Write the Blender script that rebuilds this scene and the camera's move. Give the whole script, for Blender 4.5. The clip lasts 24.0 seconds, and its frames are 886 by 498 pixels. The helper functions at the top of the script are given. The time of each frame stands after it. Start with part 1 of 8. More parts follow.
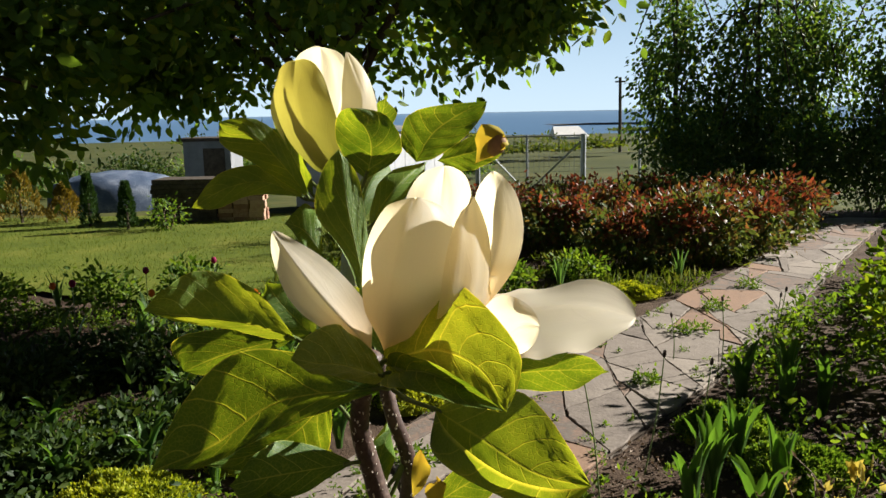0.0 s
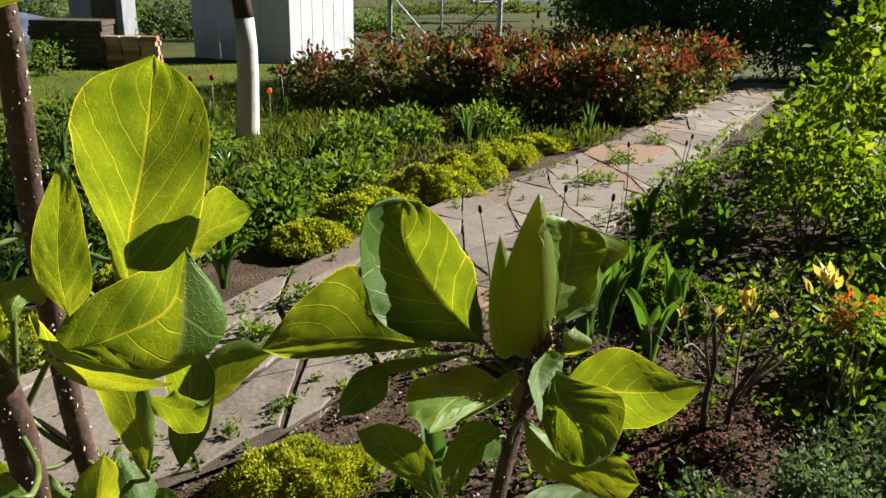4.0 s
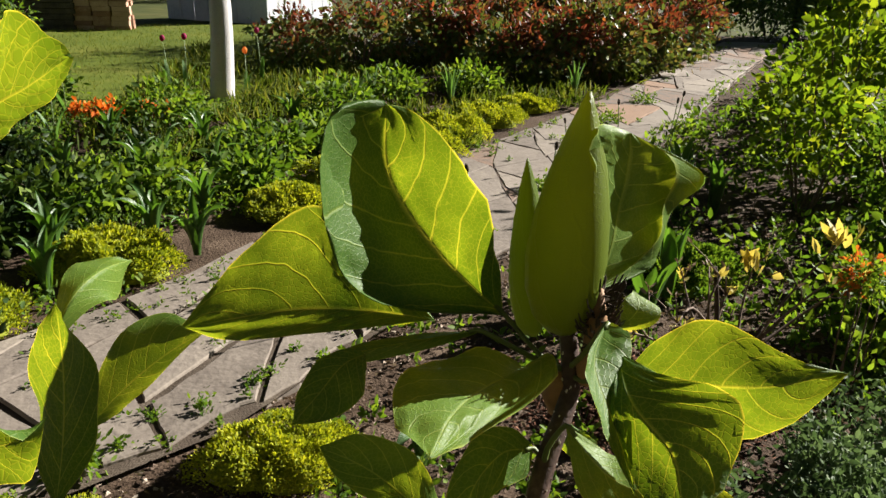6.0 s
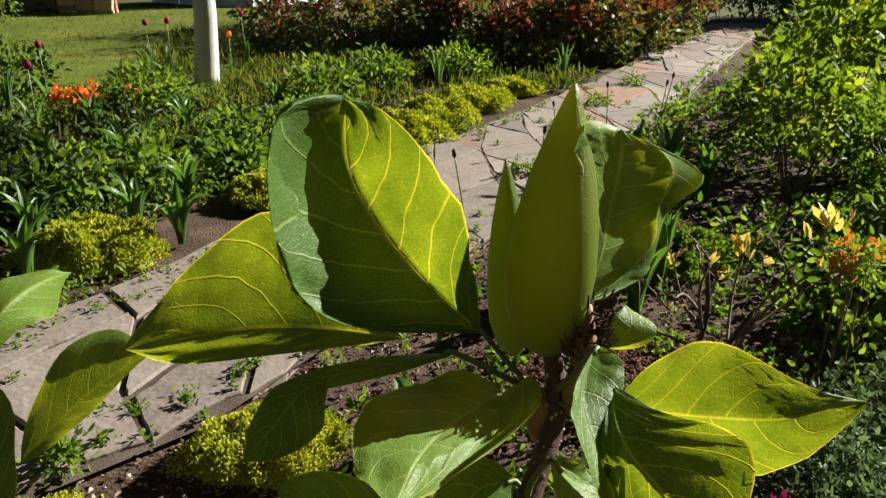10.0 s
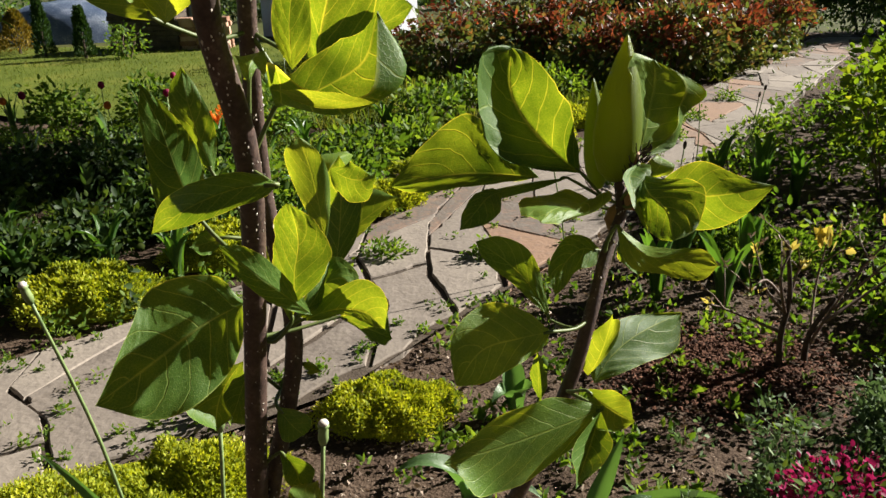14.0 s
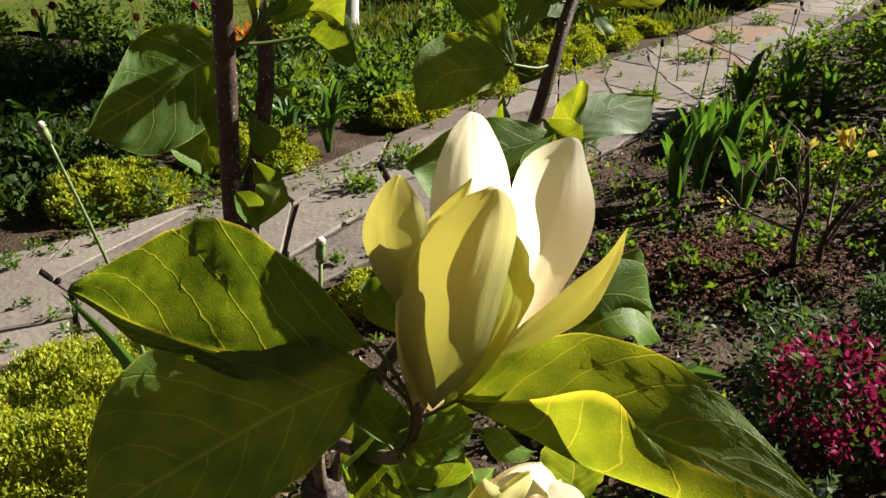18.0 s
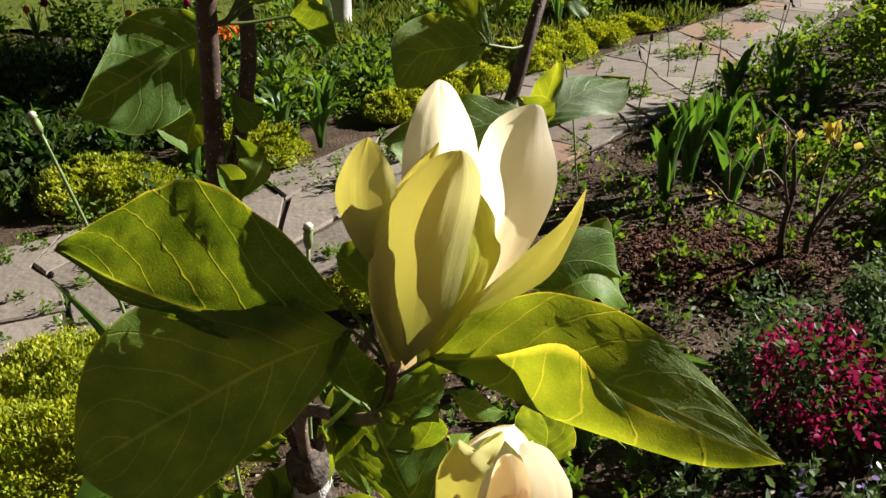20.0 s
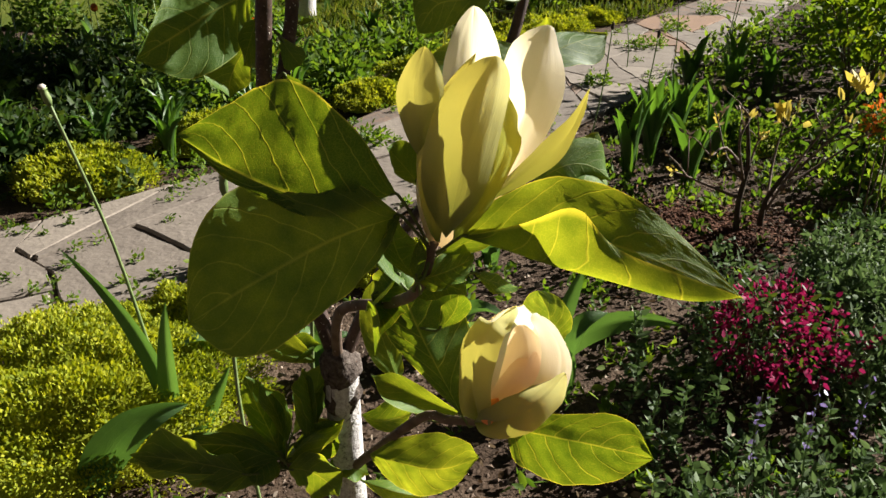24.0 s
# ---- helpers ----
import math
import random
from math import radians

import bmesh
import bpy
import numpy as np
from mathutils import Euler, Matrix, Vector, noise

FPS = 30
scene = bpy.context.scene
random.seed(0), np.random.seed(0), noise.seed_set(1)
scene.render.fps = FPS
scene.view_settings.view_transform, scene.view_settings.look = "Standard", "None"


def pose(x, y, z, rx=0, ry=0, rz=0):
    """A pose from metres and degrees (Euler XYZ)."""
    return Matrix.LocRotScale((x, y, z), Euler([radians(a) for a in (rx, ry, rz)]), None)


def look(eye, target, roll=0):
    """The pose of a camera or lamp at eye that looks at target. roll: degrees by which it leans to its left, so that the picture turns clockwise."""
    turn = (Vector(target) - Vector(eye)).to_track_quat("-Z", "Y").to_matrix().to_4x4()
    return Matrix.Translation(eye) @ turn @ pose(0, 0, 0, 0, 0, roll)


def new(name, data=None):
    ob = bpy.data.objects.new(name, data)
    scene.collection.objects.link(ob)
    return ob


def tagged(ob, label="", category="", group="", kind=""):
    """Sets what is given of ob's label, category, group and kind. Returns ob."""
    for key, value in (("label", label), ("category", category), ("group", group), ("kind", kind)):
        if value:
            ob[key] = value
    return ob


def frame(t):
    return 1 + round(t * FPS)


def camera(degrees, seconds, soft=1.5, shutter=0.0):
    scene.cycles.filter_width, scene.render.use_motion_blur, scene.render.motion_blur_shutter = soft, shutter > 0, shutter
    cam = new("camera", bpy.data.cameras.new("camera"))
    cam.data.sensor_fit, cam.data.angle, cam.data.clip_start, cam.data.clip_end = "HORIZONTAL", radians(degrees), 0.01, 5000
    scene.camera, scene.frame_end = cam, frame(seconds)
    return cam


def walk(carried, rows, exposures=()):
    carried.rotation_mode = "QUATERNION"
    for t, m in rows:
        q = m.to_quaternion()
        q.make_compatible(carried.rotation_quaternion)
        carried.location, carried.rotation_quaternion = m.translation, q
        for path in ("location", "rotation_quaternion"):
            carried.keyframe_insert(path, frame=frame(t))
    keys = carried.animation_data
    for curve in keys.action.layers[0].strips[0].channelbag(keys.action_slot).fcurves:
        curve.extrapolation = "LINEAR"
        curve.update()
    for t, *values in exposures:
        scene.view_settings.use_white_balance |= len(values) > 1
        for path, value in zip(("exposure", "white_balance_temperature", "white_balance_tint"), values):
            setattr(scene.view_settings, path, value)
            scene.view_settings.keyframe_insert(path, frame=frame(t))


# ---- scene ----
cam = camera(58.0, 24.0)
METRES, EYE, TILT, LEAN, TURN = 1.28, 1.6, -9.85, 1.2, 0.0
PATH = [
    (0, (0.054, 0.026, 1.631), (0.042, 1.997, 1.291), -1.1),
    (0.5, (0.061, 0.028, 1.622), (0.05, 1.999, 1.282), -1.1),
    (1, (0.075, 0.043, 1.598), (0.084, 2.013, 1.25), -0.9),
    (1.5, (0.088, 0.057, 1.577), (0.161, 2.015, 1.173), -0.5),
    (2, (0.102, 0.074, 1.534), (0.197, 2.014, 1.06), -0.2),
    (2.5, (0.119, 0.091, 1.496), (0.244, 2.011, 0.95), 0.2),
    (3, (0.126, 0.121, 1.463), (0.281, 2.027, 0.876), 0.8),
    (3.5, (0.143, 0.161, 1.436), (0.32, 2.055, 0.817), 1.2),
    (5.5, (0.156, 0.354, 1.338), (0.39, 2.205, 0.616), 1.3),
    (6, (0.158, 0.366, 1.336), (0.396, 2.213, 0.606), 1.3),
    (6.5, (0.16, 0.386, 1.321), (0.408, 2.227, 0.579), 1.0),
    (7, (0.162, 0.411, 1.314), (0.418, 2.242, 0.553), 1.0),
    (7.5, (0.163, 0.421, 1.314), (0.419, 2.25, 0.545), 1.0),
    (8, (0.167, 0.422, 1.318), (0.423, 2.251, 0.549), 0.9),
    (8.5, (0.168, 0.416, 1.324), (0.425, 2.245, 0.556), 0.9),
    (9, (0.167, 0.415, 1.326), (0.425, 2.243, 0.558), 0.9),
    (9.5, (0.172, 0.41, 1.33), (0.431, 2.239, 0.562), 1.0),
    (11.5, (0.142, 0.314, 1.353), (0.407, 2.143, 0.589), 1.0),
    (12, (0.109, 0.233, 1.375), (0.333, 2.079, 0.64), -0.1),
    (12.5, (0.098, 0.183, 1.373), (0.26, 2.043, 0.656), -0.6),
    (13, (0.097, 0.145, 1.372), (0.201, 2.013, 0.664), -1.2),
    (13.5, (0.104, 0.116, 1.357), (0.169, 1.987, 0.654), -1.6),
    (14, (0.11, 0.087, 1.341), (0.139, 1.958, 0.634), -1.6),
    (14.5, (0.114, 0.061, 1.327), (0.117, 1.929, 0.613), -1.7),
    (15, (0.127, 0.043, 1.311), (0.111, 1.907, 0.588), -1.7),
    (15.5, (0.138, 0.025, 1.295), (0.102, 1.882, 0.551), -1.5),
    (16, (0.146, 0.011, 1.269), (0.101, 1.856, 0.498), -1.2),
    (16.5, (0.151, 0.003, 1.243), (0.098, 1.831, 0.433), -1.2),
    (17, (0.153, -0.002, 1.224), (0.1, 1.815, 0.39), -1.3),
    (17.5, (0.158, -0.006, 1.21), (0.106, 1.807, 0.369), -1.3),
    (18, (0.156, -0.003, 1.209), (0.105, 1.811, 0.367), -1.3),
    (18.5, (0.157, -0.001, 1.211), (0.108, 1.812, 0.368), -1.3),
    (20.5, (0.171, -0.054, 1.198), (0.147, 1.758, 0.351), -1.4),
    (21, (0.16, -0.083, 1.198), (0.178, 1.727, 0.349), -1.1),
    (21.5, (0.153, -0.1, 1.193), (0.191, 1.71, 0.342), -1.0),
    (22, (0.151, -0.113, 1.189), (0.195, 1.697, 0.339), -1.0),
    (22.5, (0.141, -0.126, 1.185), (0.19, 1.684, 0.335), -1.0),
    (23, (0.128, -0.141, 1.183), (0.184, 1.669, 0.332), -1.0),
    (23.5, (0.128, -0.148, 1.185), (0.185, 1.662, 0.334), -0.9),
    (24, (0.121, -0.164, 1.185), (0.177, 1.645, 0.334), -1.0),
]
walk(cam, [(t, look(eye, target, roll)) for t, eye, target, roll in PATH], exposures=[(0, 1.5), (2.5, 1.56), (6, 1.7), (15, 1.66), (17, 1.52), (21, 1.55), (24, 1.57)])

# ---- sky, sun, exposure ----
SUN_AZ, SUN_EL = 66.0, 28.0
world = bpy.data.worlds.new("world")
scene.world = world
world.use_nodes = True
wn = world.node_tree
sky = wn.nodes.new("ShaderNodeTexSky")
sky.sky_type = 'NISHITA'
sky.sun_disc = False
sky.sun_elevation, sky.sun_rotation = radians(SUN_EL), radians(SUN_AZ)
sky.air_density, sky.dust_density, sky.ozone_density = 1.0, 0.9, 1.5
bg = wn.nodes["Background"]
bg.inputs["Strength"].default_value = 0.006
tint = wn.nodes.new("ShaderNodeMix")
tint.data_type, tint.blend_type = 'RGBA', 'MULTIPLY'
tint.inputs[0].default_value = 1.0
tint.inputs[7].default_value = (0.88, 0.98, 1.12, 1)
wn.links.new(sky.outputs[0], tint.inputs[6])
wn.links.new(tint.outputs[2], bg.inputs["Color"])
sun_way = Vector((math.cos(radians(SUN_EL)) * math.sin(radians(SUN_AZ)), math.cos(radians(SUN_EL)) * math.cos(radians(SUN_AZ)), math.sin(radians(SUN_EL))))
sun_data = bpy.data.lights.new("sun", 'SUN')
sun_data.energy, sun_data.angle, sun_data.color = 5.0, radians(0.5), (1.0, 0.945, 0.87)
sun = new("sun", sun_data)
sun.matrix_world = look(sun_way * 30, (0, 0, 0))

rng = np.random.default_rng(7)


def sky_glow_material():
    """A glow put in for the bright sky low over the horizon, thinning out upwards."""
    m = bpy.data.materials.new("low_sky_glow")
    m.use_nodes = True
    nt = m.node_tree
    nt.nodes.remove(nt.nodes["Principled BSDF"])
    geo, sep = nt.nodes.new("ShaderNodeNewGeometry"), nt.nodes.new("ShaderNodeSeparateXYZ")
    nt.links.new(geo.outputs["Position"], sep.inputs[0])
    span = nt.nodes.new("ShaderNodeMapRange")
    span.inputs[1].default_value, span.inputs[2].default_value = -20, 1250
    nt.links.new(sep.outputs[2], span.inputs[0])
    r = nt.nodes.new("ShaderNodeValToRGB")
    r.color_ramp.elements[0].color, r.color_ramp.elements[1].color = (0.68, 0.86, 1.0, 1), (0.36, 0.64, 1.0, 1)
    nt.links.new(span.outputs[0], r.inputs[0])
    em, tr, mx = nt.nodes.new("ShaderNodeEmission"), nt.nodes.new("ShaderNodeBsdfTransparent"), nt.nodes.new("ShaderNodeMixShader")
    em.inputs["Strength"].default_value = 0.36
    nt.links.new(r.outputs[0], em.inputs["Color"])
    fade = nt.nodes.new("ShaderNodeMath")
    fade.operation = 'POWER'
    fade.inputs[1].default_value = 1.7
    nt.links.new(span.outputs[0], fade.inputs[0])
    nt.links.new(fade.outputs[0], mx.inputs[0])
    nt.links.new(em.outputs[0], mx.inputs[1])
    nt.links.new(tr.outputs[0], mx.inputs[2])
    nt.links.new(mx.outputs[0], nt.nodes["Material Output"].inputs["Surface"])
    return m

# ---- materials ----


def ramp_of(nt, stops):
    r = nt.nodes.new("ShaderNodeValToRGB")
    el = r.color_ramp.elements
    while len(el) < len(stops):
        el.new(0.5)
    for e, (at, c) in zip(el, stops):
        e.position, e.color = at, (*c, 1)
    return r


def surface(name, stops, scale=8.0, rough=0.8, bump=0.3, fine=60.0, island=0.0, detail=6.0, metal=0.0, dist=0.01, per_object=0.0):
    """Two scales of noise through a colour ramp, with relief."""
    m = bpy.data.materials.new(name)
    m.use_nodes = True
    nt = m.node_tree
    b = nt.nodes["Principled BSDF"]
    tc = nt.nodes.new("ShaderNodeNewGeometry")
    n1 = nt.nodes.new("ShaderNodeTexNoise")
    n1.inputs["Scale"].default_value, n1.inputs["Detail"].default_value = scale, detail
    n2 = nt.nodes.new("ShaderNodeTexNoise")
    n2.inputs["Scale"].default_value, n2.inputs["Detail"].default_value = fine, 4
    nt.links.new(tc.outputs["Position"], n1.inputs["Vector"])
    nt.links.new(tc.outputs["Position"], n2.inputs["Vector"])
    mix = nt.nodes.new("ShaderNodeMath")
    mix.operation = 'MULTIPLY_ADD'
    mix.inputs[1].default_value = 0.45
    nt.links.new(n2.outputs["Fac"], mix.inputs[0])
    m2 = nt.nodes.new("ShaderNodeMath")
    m2.operation = 'MULTIPLY'
    m2.inputs[1].default_value = 0.55
    nt.links.new(n1.outputs["Fac"], m2.inputs[0])
    nt.links.new(m2.outputs[0], mix.inputs[2])
    val = mix.outputs[0]
    for amount, kind in ((island, "ShaderNodeNewGeometry"), (per_object, "ShaderNodeObjectInfo")):
        if amount:
            src = nt.nodes.new(kind)
            out = src.outputs["Random Per Island"] if kind == "ShaderNodeNewGeometry" else src.outputs["Random"]
            a = nt.nodes.new("ShaderNodeMath")
            a.operation = 'MULTIPLY_ADD'
            a.inputs[1].default_value = amount
            nt.links.new(out, a.inputs[0])
            c = nt.nodes.new("ShaderNodeMath")
            c.operation = 'SUBTRACT'
            c.inputs[1].default_value = amount / 2
            nt.links.new(val, c.inputs[0])
            nt.links.new(c.outputs[0], a.inputs[2])
            val = a.outputs[0]
    r = ramp_of(nt, stops)
    nt.links.new(val, r.inputs[0])
    nt.links.new(r.outputs[0], b.inputs["Base Color"])
    b.inputs["Roughness"].default_value, b.inputs["Metallic"].default_value = rough, metal
    b.inputs["Specular IOR Level"].default_value = 0.12 if rough > 0.85 else 0.4
    if bump:
        bp = nt.nodes.new("ShaderNodeBump")
        bp.inputs["Strength"].default_value, bp.inputs["Distance"].default_value = bump, dist
        nt.links.new(mix.outputs[0], bp.inputs["Height"])
        nt.links.new(bp.outputs[0], b.inputs["Normal"])
    return m


def foliage(name, stops, glow, share=0.4, rough=0.45, spec=0.5, noise_scale=3.0):
    """Small leaves: colour varied leaf by leaf and by patches; some light passes through."""
    m = bpy.data.materials.new(name)
    m.use_nodes = True
    nt = m.node_tree
    b, out = nt.nodes["Principled BSDF"], nt.nodes["Material Output"]
    g = nt.nodes.new("ShaderNodeNewGeometry")
    n1 = nt.nodes.new("ShaderNodeTexNoise")
    n1.inputs["Scale"].default_value = noise_scale
    nt.links.new(g.outputs["Position"], n1.inputs["Vector"])
    a = nt.nodes.new("ShaderNodeMath")
    a.operation = 'MULTIPLY_ADD'
    a.inputs[1].default_value = 0.65
    nt.links.new(g.outputs["Random Per Island"], a.inputs[0])
    h = nt.nodes.new("ShaderNodeMath")
    h.operation = 'MULTIPLY_ADD'
    h.inputs[1].default_value, h.inputs[2].default_value = 0.8, -0.22
    nt.links.new(n1.outputs["Fac"], h.inputs[0])
    nt.links.new(h.outputs[0], a.inputs[2])
    r = ramp_of(nt, stops)
    nt.links.new(a.outputs[0], r.inputs[0])
    nt.links.new(r.outputs[0], b.inputs["Base Color"])
    b.inputs["Roughness"].default_value = rough
    b.inputs["Specular IOR Level"].default_value = spec
    tr = nt.nodes.new("ShaderNodeBsdfTranslucent")
    tint = nt.nodes.new("ShaderNodeMix")
    tint.data_type, tint.blend_type = 'RGBA', 'MULTIPLY'
    tint.inputs[0].default_value = 1.0
    tint.inputs[7].default_value = (*glow, 1)
    nt.links.new(r.outputs[0], tint.inputs[6])
    nt.links.new(tint.outputs[2], tr.inputs["Color"])
    mx = nt.nodes.new("ShaderNodeMixShader")
    mx.inputs[0].default_value = share
    nt.links.new(b.outputs[0], mx.inputs[1])
    nt.links.new(tr.outputs[0], mx.inputs[2])
    nt.links.new(mx.outputs[0], out.inputs["Surface"])
    return m


def math_node(nt, op, a, b=None, c=None):
    n = nt.nodes.new("ShaderNodeMath")
    n.operation = op
    for i, v in enumerate((a, b, c)):
        if v is None:
            continue
        if isinstance(v, (int, float)):
            n.inputs[i].default_value = v
        else:
            nt.links.new(v, n.inputs[i])
    return n.outputs[0]


def blade_material(name, face, rib, through_colour, share, veins=9.0, rough=0.46, tip=None, base_colour=None, net=420.0, spec=0.28, vein_mix=0.3, relief_depth=0.35, rim=0.0, base_reach=2.6, streak=0.0, mottle=0.0):
    """A large leaf or petal with midrib, side veins and a fine net of veins along its own length."""
    m = bpy.data.materials.new(name)
    m.use_nodes = True
    nt = m.node_tree
    b, out = nt.nodes["Principled BSDF"], nt.nodes["Material Output"]
    uv = nt.nodes.new("ShaderNodeUVMap")
    sep = nt.nodes.new("ShaderNodeSeparateXYZ")
    nt.links.new(uv.outputs[0], sep.inputs[0])
    across = math_node(nt, 'ABSOLUTE', math_node(nt, 'MULTIPLY_ADD', sep.outputs[0], 2.0, -1.0))
    geo = nt.nodes.new("ShaderNodeNewGeometry")
    wob = nt.nodes.new("ShaderNodeTexNoise")
    wob.inputs["Scale"].default_value = 34
    nt.links.new(geo.outputs["Position"], wob.inputs["Vector"])
    along = math_node(nt, 'MULTIPLY_ADD', sep.outputs[1], veins, math_node(nt, 'MULTIPLY_ADD', wob.outputs["Fac"], 0.55, math_node(nt, 'MULTIPLY', math_node(nt, 'GREATER_THAN', sep.outputs[0], 0.5), 0.4)))
    curve = math_node(nt, 'MULTIPLY', math_node(nt, 'POWER', across, 1.3), -2.0)
    ph = math_node(nt, 'FRACT', math_node(nt, 'ADD', along, curve))
    d = math_node(nt, 'ABSOLUTE', math_node(nt, 'SUBTRACT', ph, 0.5))
    line = math_node(nt, 'SUBTRACT', 1.0, math_node(nt, 'MULTIPLY', d, 24.0))
    line = math_node(nt, 'MAXIMUM', line, 0.0)
    mid = math_node(nt, 'MAXIMUM', math_node(nt, 'SUBTRACT', 1.0, math_node(nt, 'MULTIPLY', across, 26.0)), 0.0)
    vo = nt.nodes.new("ShaderNodeTexVoronoi")
    vo.feature = 'DISTANCE_TO_EDGE'
    vo.inputs["Scale"].default_value = net
    nt.links.new(geo.outputs["Position"], vo.inputs["Vector"])
    fine = math_node(nt, 'MAXIMUM', math_node(nt, 'SUBTRACT', 0.25, math_node(nt, 'MULTIPLY', vo.outputs["Distance"], 3.0)), 0.0)
    vein = math_node(nt, 'MINIMUM', math_node(nt, 'ADD', math_node(nt, 'MULTIPLY', math_node(nt, 'MAXIMUM', line, mid), 0.75), fine), 1.0)
    blot = nt.nodes.new("ShaderNodeTexNoise")
    blot.inputs["Scale"].default_value, blot.inputs["Detail"].default_value = 22, 5
    nt.links.new(geo.outputs["Position"], blot.inputs["Vector"])
    info = nt.nodes.new("ShaderNodeObjectInfo")
    tone = math_node(nt, 'MULTIPLY_ADD', info.outputs["Random"], 0.55, math_node(nt, 'MULTIPLY', blot.outputs["Fac"], 0.5))
    r = ramp_of(nt, face)
    nt.links.new(tone, r.inputs[0])
    colour = r.outputs[0]
    extra = []
    if tip:
        hot = nt.nodes.new("ShaderNodeTexNoise")
        hot.inputs["Scale"].default_value = 30
        nt.links.new(geo.outputs["Position"], hot.inputs["Vector"])
        f = math_node(nt, 'MULTIPLY', math_node(nt, 'MAXIMUM', math_node(nt, 'MULTIPLY_ADD', sep.outputs[1], 9.0, math_node(nt, 'MULTIPLY_ADD', hot.outputs["Fac"], 7.0, -13.6)), 0.0), 1.0)
        extra.append((math_node(nt, 'MINIMUM', f, 1.0), tip))
    if base_colour:
        f = math_node(nt, 'MAXIMUM', math_node(nt, 'MULTIPLY_ADD', sep.outputs[1], -base_reach, 0.95), 0.0)
        extra.append((f, base_colour))
    for f, c in extra:
        k = nt.nodes.new("ShaderNodeMix")
        k.data_type = 'RGBA'
        nt.links.new(f, k.inputs[0])
        nt.links.new(colour, k.inputs[6])
        k.inputs[7].default_value = (*c, 1)
        colour = k.outputs[2]
    k = nt.nodes.new("ShaderNodeMix")
    k.data_type = 'RGBA'
    amount = math_node(nt, 'MULTIPLY', vein, vein_mix)
    if rim:
        edge = math_node(nt, 'MAXIMUM', math_node(nt, 'MULTIPLY_ADD', across, 40.0, -38.9), 0.0)
        amount = math_node(nt, 'MAXIMUM', amount, math_node(nt, 'MINIMUM', math_node(nt, 'MULTIPLY', edge, rim), 1.0))
    nt.links.new(amount, k.inputs[0])
    nt.links.new(colour, k.inputs[6])
    k.inputs[7].default_value = (*rib, 1)
    nt.links.new(k.outputs[2], b.inputs["Base Color"])
    b.inputs["Roughness"].default_value = rough
    b.inputs["Specular IOR Level"].default_value = spec
    bp = nt.nodes.new("ShaderNodeBump")
    bp.inputs["Strength"].default_value, bp.inputs["Distance"].default_value = relief_depth, 0.0013
    height = math_node(nt, 'ADD', vein, math_node(nt, 'MULTIPLY', blot.outputs["Fac"], 0.5))
    if streak:
        stretch, lines = nt.nodes.new("ShaderNodeMapping"), nt.nodes.new("ShaderNodeTexNoise")
        stretch.inputs["Scale"].default_value = (22, 2.2, 1)
        lines.inputs["Scale"].default_value, lines.inputs["Detail"].default_value = 1.0, 4
        nt.links.new(uv.outputs[0], stretch.inputs["Vector"])
        nt.links.new(stretch.outputs[0], lines.inputs["Vector"])
        height = math_node(nt, 'MULTIPLY_ADD', lines.outputs["Fac"], streak * 2, math_node(nt, 'MULTIPLY', height, 0.4))
    nt.links.new(height, bp.inputs["Height"])
    nt.links.new(bp.outputs[0], b.inputs["Normal"])
    tr = nt.nodes.new("ShaderNodeBsdfTranslucent")
    tint = nt.nodes.new("ShaderNodeMix")
    tint.data_type, tint.blend_type = 'RGBA', 'MULTIPLY'
    tint.inputs[0].default_value = 1.0
    nt.links.new(k.outputs[2], tint.inputs[6])
    tint.inputs[7].default_value = (*through_colour, 1)
    thick = nt.nodes.new("ShaderNodeTexNoise")
    thick.inputs["Scale"].default_value, thick.inputs["Detail"].default_value = 38, 7
    nt.links.new(geo.outputs["Position"], thick.inputs["Vector"])
    dense = nt.nodes.new("ShaderNodeMix")
    dense.data_type, dense.blend_type = 'RGBA', 'MULTIPLY'
    dense.inputs[0].default_value = mottle
    nt.links.new(tint.outputs[2], dense.inputs[6])
    grain = ramp_of(nt, [(0.25, (0.25, 0.35, 0.3)), (0.7, (1.0, 1.0, 1.0))])
    nt.links.new(thick.outputs["Fac"], grain.inputs[0])
    nt.links.new(grain.outputs[0], dense.inputs[7])
    nt.links.new(dense.outputs[2], tr.inputs["Color"])
    nt.links.new(bp.outputs[0], tr.inputs["Normal"])
    mx = nt.nodes.new("ShaderNodeMixShader")
    mx.inputs[0].default_value = share
    nt.links.new(b.outputs[0], mx.inputs[1])
    nt.links.new(tr.outputs[0], mx.inputs[2])
    nt.links.new(mx.outputs[0], out.inputs["Surface"])
    return m


LEAF = blade_material("magnolia_leaf", [(0.1, (0.036, 0.090, 0.009)), (0.5, (0.062, 0.132, 0.015)), (0.9, (0.108, 0.185, 0.026))], (0.32, 0.40, 0.10), (6.4, 3.7, 1.0), 0.38, veins=6.5, tip=(0.30, 0.15, 0.03), spec=0.3, rough=0.52, rim=0.75, vein_mix=0.5, relief_depth=0.34, mottle=1.0)
PETAL = blade_material("magnolia_petal", [(0.1, (0.82, 0.75, 0.57)), (0.9, (0.86, 0.80, 0.67))], (0.90, 0.82, 0.62), (1.0, 0.97, 0.82), 0.7, vein_mix=0.05, veins=3.0, rough=0.45, base_colour=(0.82, 0.58, 0.30), net=110.0, spec=0.35, relief_depth=0.1, base_reach=2.2, streak=0.4)
